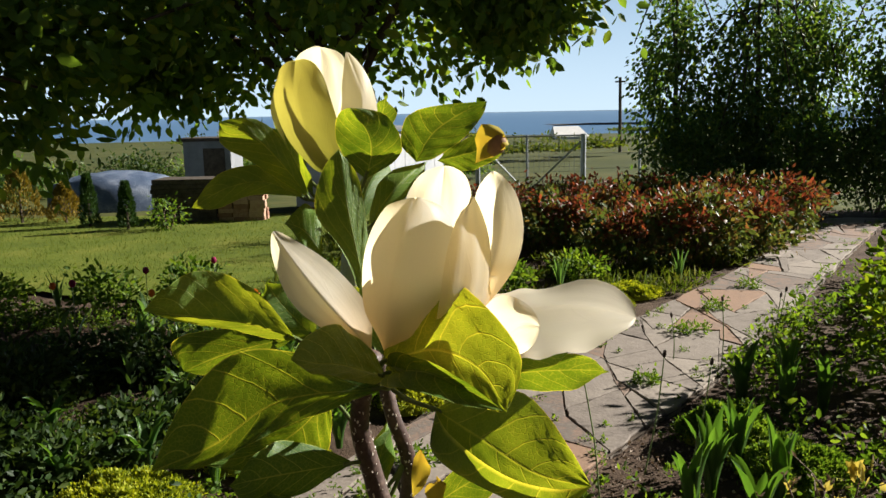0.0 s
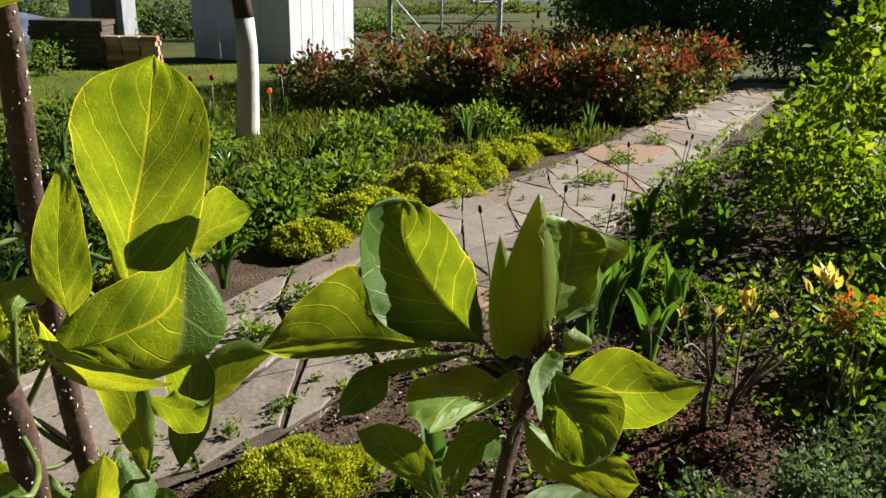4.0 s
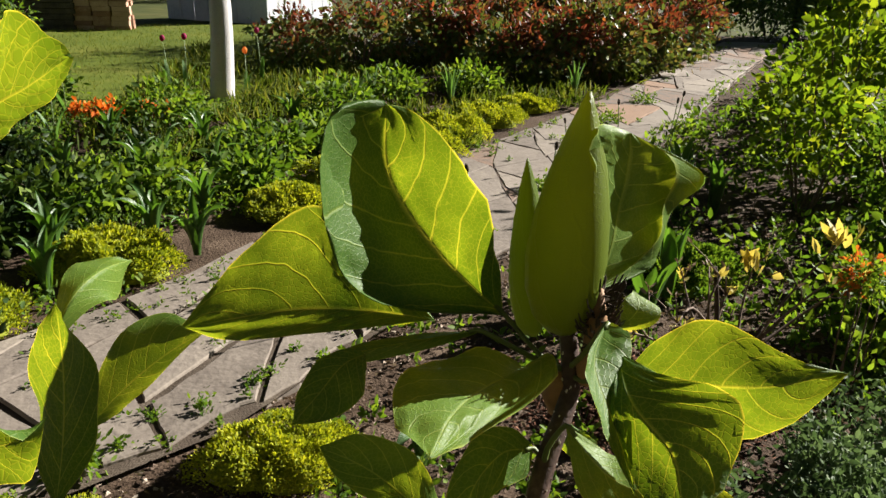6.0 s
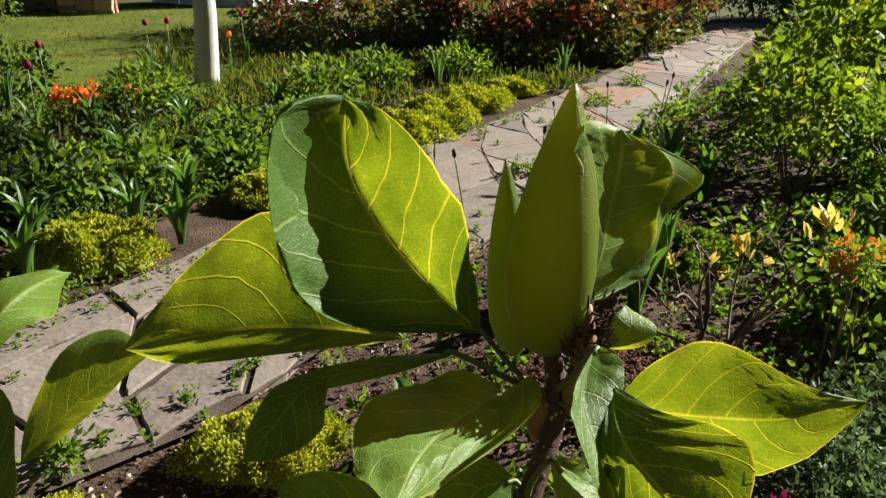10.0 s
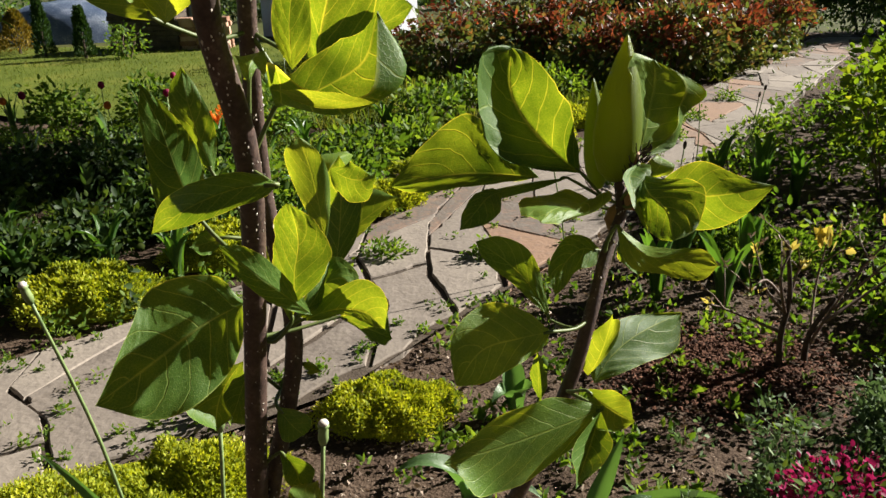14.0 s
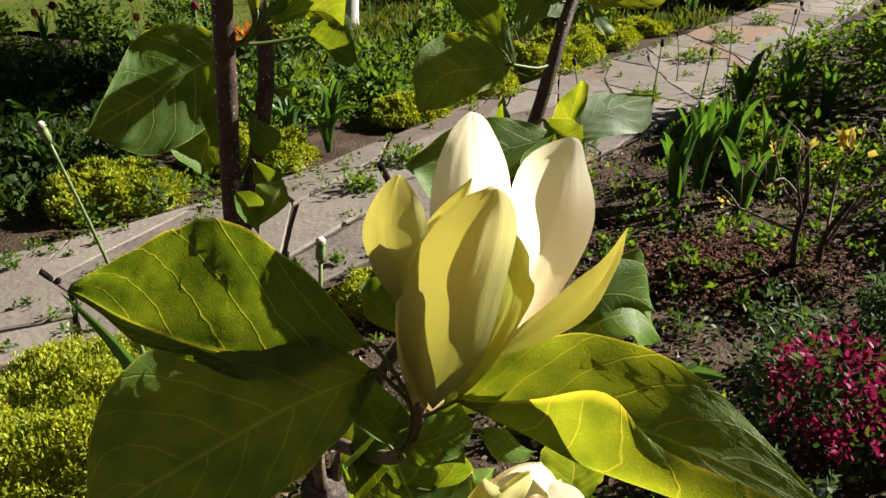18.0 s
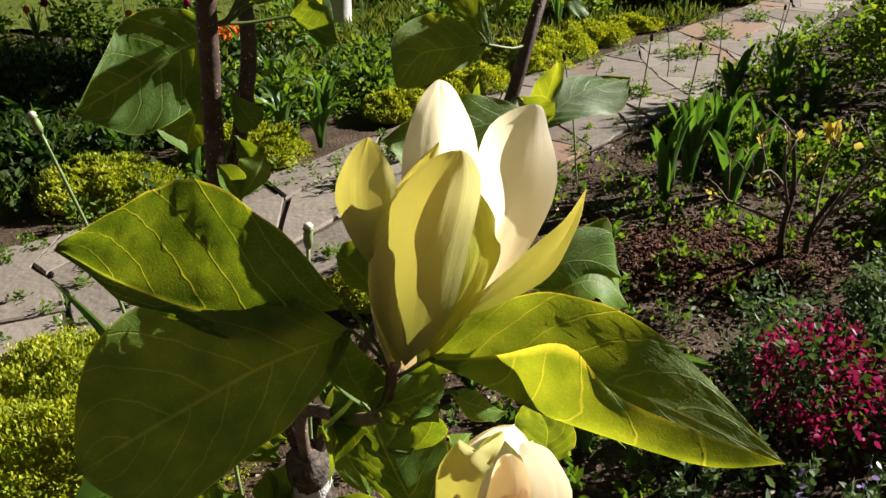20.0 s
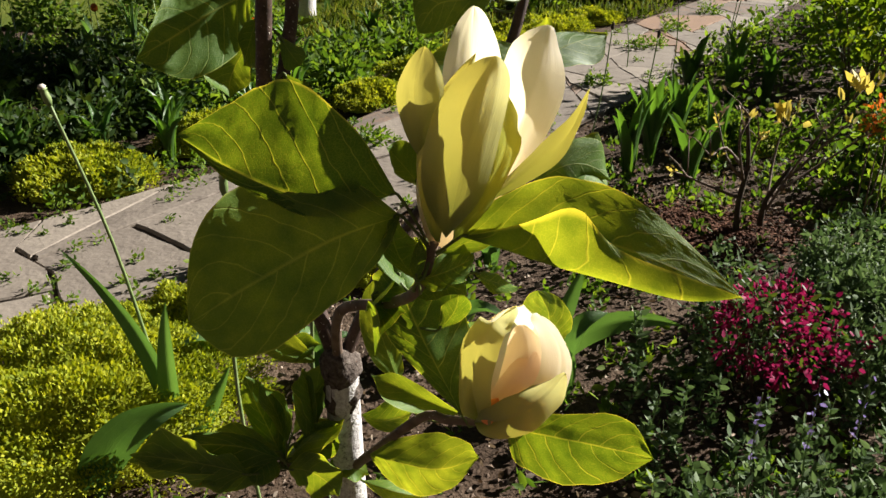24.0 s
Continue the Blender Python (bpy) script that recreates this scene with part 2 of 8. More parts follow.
PETAL_PINK = blade_material("magnolia_inner_petal", [(0.1, (0.90, 0.72, 0.58)), (0.9, (0.93, 0.82, 0.70))], (0.90, 0.72, 0.58), (1.0, 0.85, 0.66), 0.45, vein_mix=0.05, veins=3.0, rough=0.5, net=110.0, spec=0.3, relief_depth=0.2, streak=0.4)
PETAL_OUT = blade_material("magnolia_outer_petal", [(0.1, (0.63, 0.60, 0.19)), (0.9, (0.74, 0.71, 0.30))], (0.50, 0.50, 0.16), (1.0, 0.90, 0.38), 0.33, vein_mix=0.1, veins=3.0, rough=0.45, base_colour=(0.040, 0.080, 0.008), net=110.0, spec=0.35, relief_depth=0.15, base_reach=1.35, streak=0.4)
PETAL_GREEN = blade_material("magnolia_green_petal", [(0.1, (0.30, 0.36, 0.05)), (0.9, (0.46, 0.48, 0.10))], (0.24, 0.30, 0.06), (1.2, 1.1, 0.5), 0.36, vein_mix=0.15, veins=3.0, rough=0.45, base_colour=(0.040, 0.080, 0.008), net=110.0, spec=0.35, relief_depth=0.2, base_reach=1.6, streak=0.4)
BUD = blade_material("magnolia_bud", [(0.1, (0.0585, 0.0975, 0.0078)), (0.9, (0.1105, 0.1495, 0.013))], (0.14, 0.17, 0.03), (4.8, 3.6, 0.5), 0.36, veins=2.0, rough=0.45, relief_depth=0.5, vein_mix=0.05, streak=0.4)
LANCE = blade_material("tulip_leaf", [(0.1, (0.05, 0.10, 0.035)), (0.9, (0.10, 0.17, 0.06))], (0.12, 0.2, 0.08), (2.2, 2.4, 0.9), 0.3, veins=0.0, rough=0.4)
HOSTA = blade_material("hosta_leaf", [(0.1, (0.03019, 0.07331, 0.01725)), (0.9, (0.06469, 0.1294, 0.02587))], (0.10, 0.18, 0.05), (2.6, 2.6, 0.8), 0.3, veins=0.0, rough=0.35)
BARK = surface("spotted_bark", [(0.35, (0.03, 0.017, 0.013)), (0.55, (0.065, 0.038, 0.028)), (0.68, (0.12, 0.08, 0.06))], scale=90, fine=420, rough=0.6, bump=0.5, dist=0.002)
KNOTBARK = surface("rough_grey_bark", [(0.35, (0.03, 0.024, 0.02)), (0.5, (0.085, 0.068, 0.058)), (0.68, (0.17, 0.145, 0.125))], scale=110, fine=300, rough=0.9, bump=1.0, dist=0.004)
SPOT = surface("bark_spot", [(0.3, (0.42, 0.37, 0.31)), (0.7, (0.6, 0.55, 0.48))], scale=300, bump=0)
LIME = surface("whitewash", [(0.33, (0.12, 0.10, 0.09)), (0.43, (0.40, 0.385, 0.37)), (0.62, (0.60, 0.59, 0.58))], scale=170, fine=420, rough=0.9, bump=1.0, dist=0.003)
TWIG = surface("twig_bark", [(0.3, (0.07, 0.045, 0.03)), (0.7, (0.20, 0.14, 0.10))], scale=60, rough=0.8, dist=0.002)
DARKBARK = surface("dark_bark", [(0.3, (0.03, 0.022, 0.017)), (0.7, (0.09, 0.07, 0.05))], scale=14, rough=0.9)
STALK = surface("green_stalk", [(0.3, (0.10, 0.16, 0.05)), (0.7, (0.20, 0.26, 0.10))], scale=60, rough=0.5, bump=0.1)
PETIOLE = surface("leaf_stalk_green", [(0.3, (0.05, 0.08, 0.012)), (0.7, (0.11, 0.14, 0.03))], scale=90, rough=0.55, bump=0.2, dist=0.002)
SOIL = surface("garden_soil", [(0.25, (0.02352, 0.01512, 0.01008)), (0.5, (0.06048, 0.04032, 0.02688)), (0.75, (0.1478, 0.1075, 0.07728))], scale=5, fine=90, rough=0.95, bump=1.0, dist=0.02)
CLOD = surface("soil_clod", [(0.2, (0.04063, 0.026, 0.0195)), (0.55, (0.13, 0.09425, 0.06987)), (0.9, (0.4875, 0.4062, 0.325))], scale=30, fine=150, rough=0.95, bump=0.6, island=0.5)
MULCH = surface("bark_mulch", [(0.2, (0.0308, 0.0154, 0.0098)), (0.6, (0.105, 0.0476, 0.028)), (0.9, (0.224, 0.119, 0.077))], scale=40, rough=0.95, island=0.5)
SLAB = surface("sandstone_slab", [(0.08, (0.205, 0.125, 0.078)), (0.26, (0.160, 0.107, 0.077)), (0.4, (0.104, 0.085, 0.069)), (0.55, (0.150, 0.125, 0.102)), (0.72, (0.180, 0.152, 0.124)), (0.95, (0.225, 0.192, 0.156))], scale=11, fine=45, rough=0.85, bump=1.0, per_object=0.9, dist=0.008)
JOINT = surface("joint_sand", [(0.3, (0.0324, 0.02376, 0.0162)), (0.55, (0.0756, 0.0594, 0.04536)), (0.75, (0.162, 0.1351, 0.1027))], scale=9, fine=160, rough=1.0, bump=0.8, dist=0.01)
LAWN = surface("lawn_turf", [(0.3, (0.0441, 0.063, 0.00693)), (0.5, (0.0756, 0.1008, 0.0104)), (0.7, (0.1386, 0.1386, 0.02426))], scale=1.3, fine=30, rough=0.95, bump=0.6, dist=0.02)
FIELD = surface("field_grass", [(0.3, (0.02536, 0.03381, 0.007606)), (0.5, (0.04791, 0.05635, 0.01352)), (0.7, (0.08453, 0.0789, 0.02536))], scale=0.25, fine=2.5, rough=1.0, bump=0.5, dist=0.1)
SEA = surface("sea_water", [(0.3, (0.02, 0.07, 0.15)), (0.7, (0.035, 0.10, 0.20))], scale=0.01, fine=0.3, rough=0.35, bump=0.25, dist=0.4)
GRASS = foliage("grass_blades", [(0.1, (0.03564, 0.05941, 0.005345)), (0.5, (0.07128, 0.101, 0.01069)), (0.9, (0.1544, 0.1485, 0.02852))], (1.6, 1.6, 0.8), 0.4, rough=0.7, spec=0.15)
MOSS = foliage("sedum_green", [(0.1, (0.0975, 0.1365, 0.0117)), (0.5, (0.2275, 0.2665, 0.0208)), (0.9, (0.416, 0.416, 0.039))], (1.8, 1.7, 0.6), 0.35, rough=0.6, spec=0.15)
WEED = foliage("weed_green", [(0.1, (0.03307, 0.06835, 0.01102)), (0.5, (0.06835, 0.1213, 0.01764)), (0.9, (0.1543, 0.2094, 0.03307))], (2.0, 2.0, 0.7), 0.38, rough=0.6, spec=0.14)
DRY = foliage("dry_leaf", [(0.1, (0.27, 0.153, 0.027)), (0.5, (0.405, 0.306, 0.045)), (0.9, (0.36, 0.36, 0.054))], (1.4, 1.2, 0.6), 0.4, noise_scale=60, rough=0.6, spec=0.15)
LITTER = foliage("leaf_litter", [(0.1, (0.05, 0.03, 0.018)), (0.5, (0.14, 0.10, 0.07)), (0.9, (0.34, 0.29, 0.23))], (1.0, 0.9, 0.7), 0.25, rough=0.8, spec=0.15, noise_scale=9)
GREYLEAF = foliage("catmint_green", [(0.1, (0.0325, 0.05625, 0.0225)), (0.5, (0.0725, 0.115, 0.0475)), (0.9, (0.1688, 0.225, 0.1125))], (1.3, 1.4, 0.9), 0.25, rough=0.65, spec=0.2)
CANOPY = foliage("cherry_leaf", [(0.1, (0.04107, 0.08213, 0.01895)), (0.6, (0.07901, 0.139, 0.02843)), (0.85, (0.1421, 0.1817, 0.03475)), (1.0, (0.237, 0.2527, 0.04107))], (3.0, 2.7, 0.8), 0.44, rough=0.55, spec=0.18)
HEDGE = foliage("birch_leaf", [(0.1, (0.02851, 0.0648, 0.02333)), (0.6, (0.0648, 0.1166, 0.0324)), (0.95, (0.1555, 0.1944, 0.03888))], (2.2, 2.2, 0.7), 0.35, rough=0.55, spec=0.18)
# darker copy of the weed green, with shade put into the colour
SHADEGREEN = foliage("shade_dark_leaf", [(0.1, (0.0132, 0.0286, 0.0099)), (0.6, (0.0308, 0.0572, 0.0154)), (0.95, (0.0825, 0.11, 0.0264))], (1.8, 1.8, 0.7), 0.32, rough=0.5, spec=0.15, noise_scale=2.0)
ROSE = foliage("rose_leaf", [(0.05, (0.04285, 0.0857, 0.02571)), (0.45, (0.07856, 0.1214, 0.03571)), (0.7, (0.1214, 0.1071, 0.04285)), (0.95, (0.1857, 0.0857, 0.04285))], (2.0, 1.6, 0.7), 0.28, rough=0.5, spec=0.2, noise_scale=2.2)
ROSE_RED = foliage("rose_shoot", [(0.1, (0.0552, 0.0414, 0.02024)), (0.35, (0.092, 0.0368, 0.02208)), (0.6, (0.15, 0.046, 0.03)), (0.85, (0.23, 0.075, 0.035)), (1.0, (0.2944, 0.1656, 0.046))], (1.8, 1.2, 0.7), 0.32, rough=0.5, spec=0.2, noise_scale=2.6)
LIMEGREEN = foliage("bright_shrub_leaf", [(0.1, (0.04416, 0.08832, 0.008832)), (0.6, (0.09568, 0.1546, 0.01472)), (0.95, (0.2061, 0.2355, 0.02944))], (2.2, 2.0, 0.6), 0.42, rough=0.6, spec=0.15)
YELLOW = foliage("yellow_leaf", [(0.1, (0.468, 0.396, 0.081)), (0.9, (0.648, 0.576, 0.198))], (1.0, 0.9, 0.5), 0.45, rough=0.6, spec=0.15)
ORANGE = foliage("orange_petal", [(0.1, (0.585, 0.126, 0.018)), (0.9, (0.72, 0.27, 0.045))], (1.0, 0.8, 0.5), 0.4, rough=0.6, spec=0.15)
PINK = foliage("pink_petal", [(0.1, (0.1782, 0.00648, 0.0432)), (0.9, (0.3348, 0.027, 0.108))], (1.0, 0.7, 0.8), 0.4, rough=0.6, spec=0.15)
PURPLE = foliage("catmint_petal", [(0.1, (0.18, 0.144, 0.36)), (0.9, (0.324, 0.27, 0.495))], (1.0, 0.9, 1.0), 0.3)
CONIFER = foliage("conifer_needles", [(0.1, (0.016, 0.04, 0.012)), (0.9, (0.04, 0.08, 0.016))], (1.3, 1.3, 0.7), 0.2, rough=0.6, spec=0.15)
GOLDEN = foliage("golden_conifer", [(0.1, (0.096, 0.088, 0.012)), (0.9, (0.24, 0.16, 0.024))], (1.3, 1.2, 0.6), 0.25, rough=0.6, spec=0.15)
METAL = surface("galvanised_steel", [(0.3, (0.22, 0.24, 0.26)), (0.7, (0.40, 0.42, 0.44))], scale=20, rough=0.5, metal=0.7, bump=0.1)
SHEET = surface("painted_sheet_wall", [(0.3, (0.3162, 0.3416, 0.3795)), (0.5, (0.4175, 0.4364, 0.4617)), (0.72, (0.4681, 0.4807, 0.4934))], scale=3, fine=25, rough=0.7, bump=0.1)
GREYWALL = surface("grey_boards", [(0.3, (0.12, 0.13, 0.14)), (0.7, (0.26, 0.27, 0.28))], scale=3, rough=0.9)
DARKWOOD = surface("dark_weathered_wood", [(0.3, (0.03, 0.025, 0.02)), (0.7, (0.11, 0.09, 0.07))], scale=12, rough=0.9)
BRICK = surface("stacked_brick", [(0.3, (0.22, 0.12, 0.08)), (0.7, (0.42, 0.28, 0.20))], scale=18, rough=0.9, per_object=0.5)
TARP = surface("blue_tarpaulin", [(0.3, (0.03, 0.05, 0.09)), (0.5, (0.08, 0.11, 0.17)), (0.72, (0.36, 0.40, 0.46))], scale=3.5, rough=0.4, bump=0.5, dist=0.05)
ROOF = surface("pale_roof", [(0.3, (0.5, 0.5, 0.48)), (0.7, (0.68, 0.67, 0.64))], scale=3, rough=0.8)
BROWN = surface("dry_scale", [(0.3, (0.12, 0.06, 0.03)), (0.7, (0.36, 0.20, 0.08))], scale=90, rough=0.7, dist=0.002)
ORANGEGLOW = surface("orange_stamen", [(0.3, (0.75, 0.16, 0.03)), (0.7, (0.85, 0.3, 0.06))], scale=90, rough=0.6, dist=0.002)

# ---- mesh helpers ----


def mesh_from(name, verts, faces, material, smooth=False):
    me = bpy.data.meshes.new(name)
    me.from_pydata([tuple(v) for v in verts], [], [tuple(f) for f in faces])
    me.materials.append(material)
    if smooth:
        me.polygons.foreach_set("use_smooth", [True] * len(me.polygons))
    me.update()
    return me


def thing(name, at, label, category, group="", kind=""):
    ob = new(name)
    ob.empty_display_size = 0.05
    ob.location = at
    return tagged(ob, label, category, group, kind)


def part(name, me, parent, label="", kind=""):
    ob = new(name, me)
    ob.parent = parent
    at = parent.location if parent.parent is None else parent.parent.location
    if parent.parent is None or parent.type == 'EMPTY':
        ob.matrix_parent_inverse = Matrix.Translation(at).inverted()
    return tagged(ob, label, kind=kind)


def solo(name, me, label, category, group="", kind="", at=(0, 0, 0)):
    ob = new(name, me)
    ob.location = at
    return tagged(ob, label, category, group, kind)


def tube(points, radii, seg=8, cap=True):
    """A tapered, bent tube along points."""
    pts = [Vector(p) for p in points]
    verts, faces = [], []
    up = Vector((0.3, 1, 0.2))
    for i, p in enumerate(pts):
        tan = (pts[min(i + 1, len(pts) - 1)] - pts[max(i - 1, 0)]).normalized()
        sx = tan.cross(up).normalized()
        sy = tan.cross(sx).normalized()
        for k in range(seg):
            a = 2 * math.pi * k / seg
            verts.append(p + (sx * math.cos(a) + sy * math.sin(a)) * radii[i])
    for i in range(len(pts) - 1):
        for k in range(seg):
            j = (k + 1) % seg
            faces.append((i * seg + k, i * seg + j, (i + 1) * seg + j, (i + 1) * seg + k))
    if cap:
        faces.append(tuple(range((len(pts) - 1) * seg, len(pts) * seg)))
        faces.append(tuple(reversed(range(seg))))
    return verts, faces


def smooth_line(points, n=4):
    """Points on a soft curve through the given ones."""
    p = [Vector(q) for q in points]
    out = []
    for i in range(len(p) - 1):
        a, b, c, d = p[max(i - 1, 0)], p[i], p[i + 1], p[min(i + 2, len(p) - 1)]
        for k in range(n):
            t = k / n
            out.append(0.5 * ((2 * b) + (c - a) * t + (2 * a - 5 * b + 4 * c - d) * t * t + (3 * b - a - 3 * c + d) * t ** 3))
    return out + [p[-1]]


def lerp_radii(r0, r1, n):
    return [r0 + (r1 - r0) * i / (n - 1) for i in range(n)]


def join(chunks):
    verts, faces, k = [], [], 0
    for v, f in chunks:
        verts += list(v)
        faces += [tuple(i + k for i in q) for q in f]
        k += len(v)
    return verts, faces


def leaf_cloud(pos, way, size, wide=0.5, fold=0.25, seed=0):
    """Many small folded leaves: places, directions, sizes."""
    g = np.random.default_rng(seed)
    pos, way = np.asarray(pos, float), np.asarray(way, float)
    n = len(pos)
    size = np.broadcast_to(np.asarray(size, float), (n,)) * g.uniform(0.65, 1.25, n)
    way = way / (np.linalg.norm(way, axis=1, keepdims=True) + 1e-9)
    r = g.normal(size=(n, 3))
    r[:, 2] *= 0.5
    side = np.cross(way, r)
    side /= np.linalg.norm(side, axis=1, keepdims=True) + 1e-9
    nor = np.cross(side, way)
    s = size[:, None]
    a = pos
    m = pos + way * s * 0.5 - nor * s * fold * 0.35
    out = side * s * wide
    t = pos + way * s - nor * s * 0.12
    low, high = pos + way * s * 0.26, pos + way * s * 0.64 - nor * s * 0.03
    verts = np.stack([a, low + out * 0.43, high + out * 0.41, m, low - out * 0.43, high - out * 0.41, t], 1).reshape(-1, 3)
    base = np.arange(n)[:, None] * 7
    faces = np.concatenate([base + np.array([k]) for k in ((0, 3, 1), (1, 3, 2), (2, 3, 6), (0, 4, 3), (4, 5, 3), (5, 6, 3))])
    return verts, faces


def cloud_mesh(name, pos, way, size, material, wide=0.5, fold=0.25, seed=0):
    v, f = leaf_cloud(pos, way, size, wide, fold, seed)
    me = bpy.data.meshes.new(name)
    me.vertices.add(len(v))
    me.vertices.foreach_set("co", v.astype(np.float32).ravel())
    me.loops.add(len(f) * 3)
    me.loops.foreach_set("vertex_index", f.astype(np.int32).ravel())
    me.polygons.add(len(f))
    me.polygons.foreach_set("loop_start", np.arange(len(f), dtype=np.int32) * 3)
    me.materials.append(material)
    me.update(calc_edges=True)
    return me


def clumps(centre, radii, n_clumps, per, spread, seed, shell=0.55):
    """Leaf places in clumps through an uneven ellipsoid, with directions outwards."""
    g = np.random.default_rng(seed)
    c = g.normal(size=(n_clumps, 3))
    c /= np.linalg.norm(c, axis=1, keepdims=True)
    c *= g.uniform(shell, 1.0, (n_clumps, 1)) * g.uniform(0.8, 1.1, (n_clumps, 1))
    p = np.repeat(c, per, 0) * np.asarray(radii) + g.normal(size=(n_clumps * per, 3)) * spread
    w = p / np.asarray(radii) + g.normal(size=p.shape) * 0.8
    return p + np.asarray(centre), w


def lumps(places, sizes, material, name, seed=0):
    """Many small angular lumps of earth or chips as one mesh."""
    g = np.random.default_rng(seed)
    octa = np.array([[1, 0, 0], [-1, 0, 0], [0, 1, 0], [0, -1, 0], [0, 0, 1], [0, 0, -1]], float)
    tri = np.array([[0, 2, 4], [2, 1, 4], [1, 3, 4], [3, 0, 4], [2, 0, 5], [1, 2, 5], [3, 1, 5], [0, 3, 5]])
    n = len(places)
    v = octa[None] * np.asarray(sizes)[:, None, :] * g.uniform(0.6, 1.2, (n, 6, 1))
    a = g.uniform(0, 6.28, n)
    x = v[:, :, 0] * np.cos(a)[:, None] - v[:, :, 1] * np.sin(a)[:, None]
    y = v[:, :, 0] * np.sin(a)[:, None] + v[:, :, 1] * np.cos(a)[:, None]
    v = np.stack([x, y, v[:, :, 2] + g.normal(size=(n, 6)) * np.asarray(sizes)[:, None, 2] * 0.3], 2) + np.asarray(places)[:, None, :]
    f = (np.arange(n)[:, None, None] * 6 + tri[None]).reshape(-1, 3)
    return mesh_from(name, v.reshape(-1, 3).tolist(), f.tolist(), material)


def box(cx, cy, z0, sx, sy, h, bevel=0.0, turn=0.0):
    bm = bmesh.new()
    bmesh.ops.create_cube(bm, size=1, matrix=Matrix.Translation((cx, cy, z0 + h / 2)) @ Matrix.Rotation(turn, 4, 'Z') @ Matrix.Diagonal((sx, sy, h, 1)))
    if bevel:
        bmesh.ops.bevel(bm, geom=bm.edges[:], offset=bevel, segments=2, affect='EDGES')
    v, f = [q.co.copy() for q in bm.verts], []
    bm.verts.index_update()
    f = [tuple(q.index for q in face.verts) for face in bm.faces]
    bm.free()
    return v, f


def lathe(profile, a, b, seg=14, squash=1.0):
    """A solid of revolution along the line a to b; profile: (share of the length, radius)."""
    a, b = Vector(a), Vector(b)
    return tube([a + (b - a) * s for s, r in profile], [max(r, 1e-4) for s, r in profile], seg)


def blade(name, base, mid, tip, ea, eb, material, kind="leaf", nv=18, nu=7, wave=0.105, seed=0, roll=None):
    """A leaf or petal: a bent midrib from base by mid to tip, its blade reaching ea and eb on either side of mid."""
    base, mid, tip, ea, eb = [Vector(p) for p in (base, mid, tip, ea, eb)]
    g = random.Random(seed)
    ctrl = mid * 2 - (base + tip) / 2
    da, db = ea - mid, eb - mid
    t0 = (tip - base).normalized()
    nor = (db - da).cross(t0)
    nor = nor.normalized() if nor.length > 1e-9 else Vector((0, 0, 1))
    size = (da - db).length
    puff = 1.0 if nor.dot(mid - (ea + eb) / 2) >= 0 else -1.0
    if roll is None:
        roll = (-puff * g.uniform(0, 0.8), -puff * g.uniform(0, 0.8)) if kind == "leaf" else (0.0, 0.0)
    p1, p2, f1 = g.uniform(0, 6), g.uniform(0, 6), g.uniform(5, 9)
    verts, faces, uvs = [], [], []
    for i in range(nv + 1):
        s = i / nv
        c = base * (1 - s) ** 2 + ctrl * 2 * s * (1 - s) + tip * s * s
        tan = (ctrl - base) * (1 - s) + (tip - ctrl) * s
        turn = t0.rotation_difference(tan.normalized()) if tan.length > 1e-6 else None
        if kind == "leaf":
            w = max(math.sin(math.pi * s ** 1.12), 0.0) ** (0.76 + 0.5 * max(0, s - 0.7) / 0.3) * (1 - 0.35 * max(0, s - 0.8) / 0.2)
        elif kind == "petal":
            w = 0.5 + 0.5 * math.sin(math.pi * s) if s < 0.5 else max(0.02, 1 - (2 * s - 1) ** 2.1) ** 0.72
            w *= 1 + 0.05 * math.sin(9 * s + p1) + 0.03 * math.sin(21 * s + p2)
        else:
            w = max(math.sin(math.pi * (0.08 + 0.92 * s) ** 0.7), 0.0) ** 0.8
        for k in range(-nu, nu + 1):
            u = k / nu
            full = (da if u < 0 else db) * w
            d, bend, lift = full * abs(u), roll[0] if u < 0 else roll[1], 0.0
            flat = 0.68 if abs(bend) < 1.5 else 0.62 if abs(bend) < 2.95 else 0.3
            if abs(bend) > 1.5:
                full = full / (flat + (1 - flat) / abs(bend))
                d = full * abs(u)
            if abs(bend) > 0.05 and abs(u) > flat:
                k2 = (abs(u) - flat) / (1 - flat)
                d = full * (flat + (1 - flat) * math.sin(k2 * abs(bend)) / abs(bend))
                lift = math.copysign((1 - flat) * full.length * (1 - math.cos(k2 * bend)) / abs(bend), bend)
            if turn:
                d = turn.slerp(type(turn)((1, 0, 0, 0)), 0.35) @ d
            ph = p1 if u < 0 else p2
            ripple = (math.sin(f1 * s + ph) * u * u * (0.4 + s) + 0.35 * math.sin(2.7 * f1 * s + 2 * ph) * u ** 4) * wave * size
            bulge = (0.08 * abs(u) if kind != "petal" else 0.5 * abs(u) ** 1.8) * size * (1 - abs(u)) * w
            if kind == "petal":
                bulge += size * w * (0.014 * math.sin(5 * u + 4 * s + p1) + 0.008 * math.sin(13 * u - 5 * s + p2)) * (1 - 0.5 * abs(u)) * min(1, 3 * s) * puff
            quilt = 0.022 * size * math.cos(2 * math.pi * (6.5 * s - 2 * abs(u) ** 1.3)) * abs(u) * (1 - u * u) * (kind == "leaf")
            verts.append(c + d + nor * (ripple * min(1, 4 * w) + puff * bulge + quilt + lift))
            uvs.append((0.5 + 0.5 * u, s))
    row = 2 * nu + 1
    for i in range(nv):
        for k in range(row - 1):
            a = i * row + k
            faces.append((a, a + 1, a + row + 1, a + row))
    me = mesh_from(name, verts, faces, material, True)
    layer = me.uv_layers.new(name="UVMap")
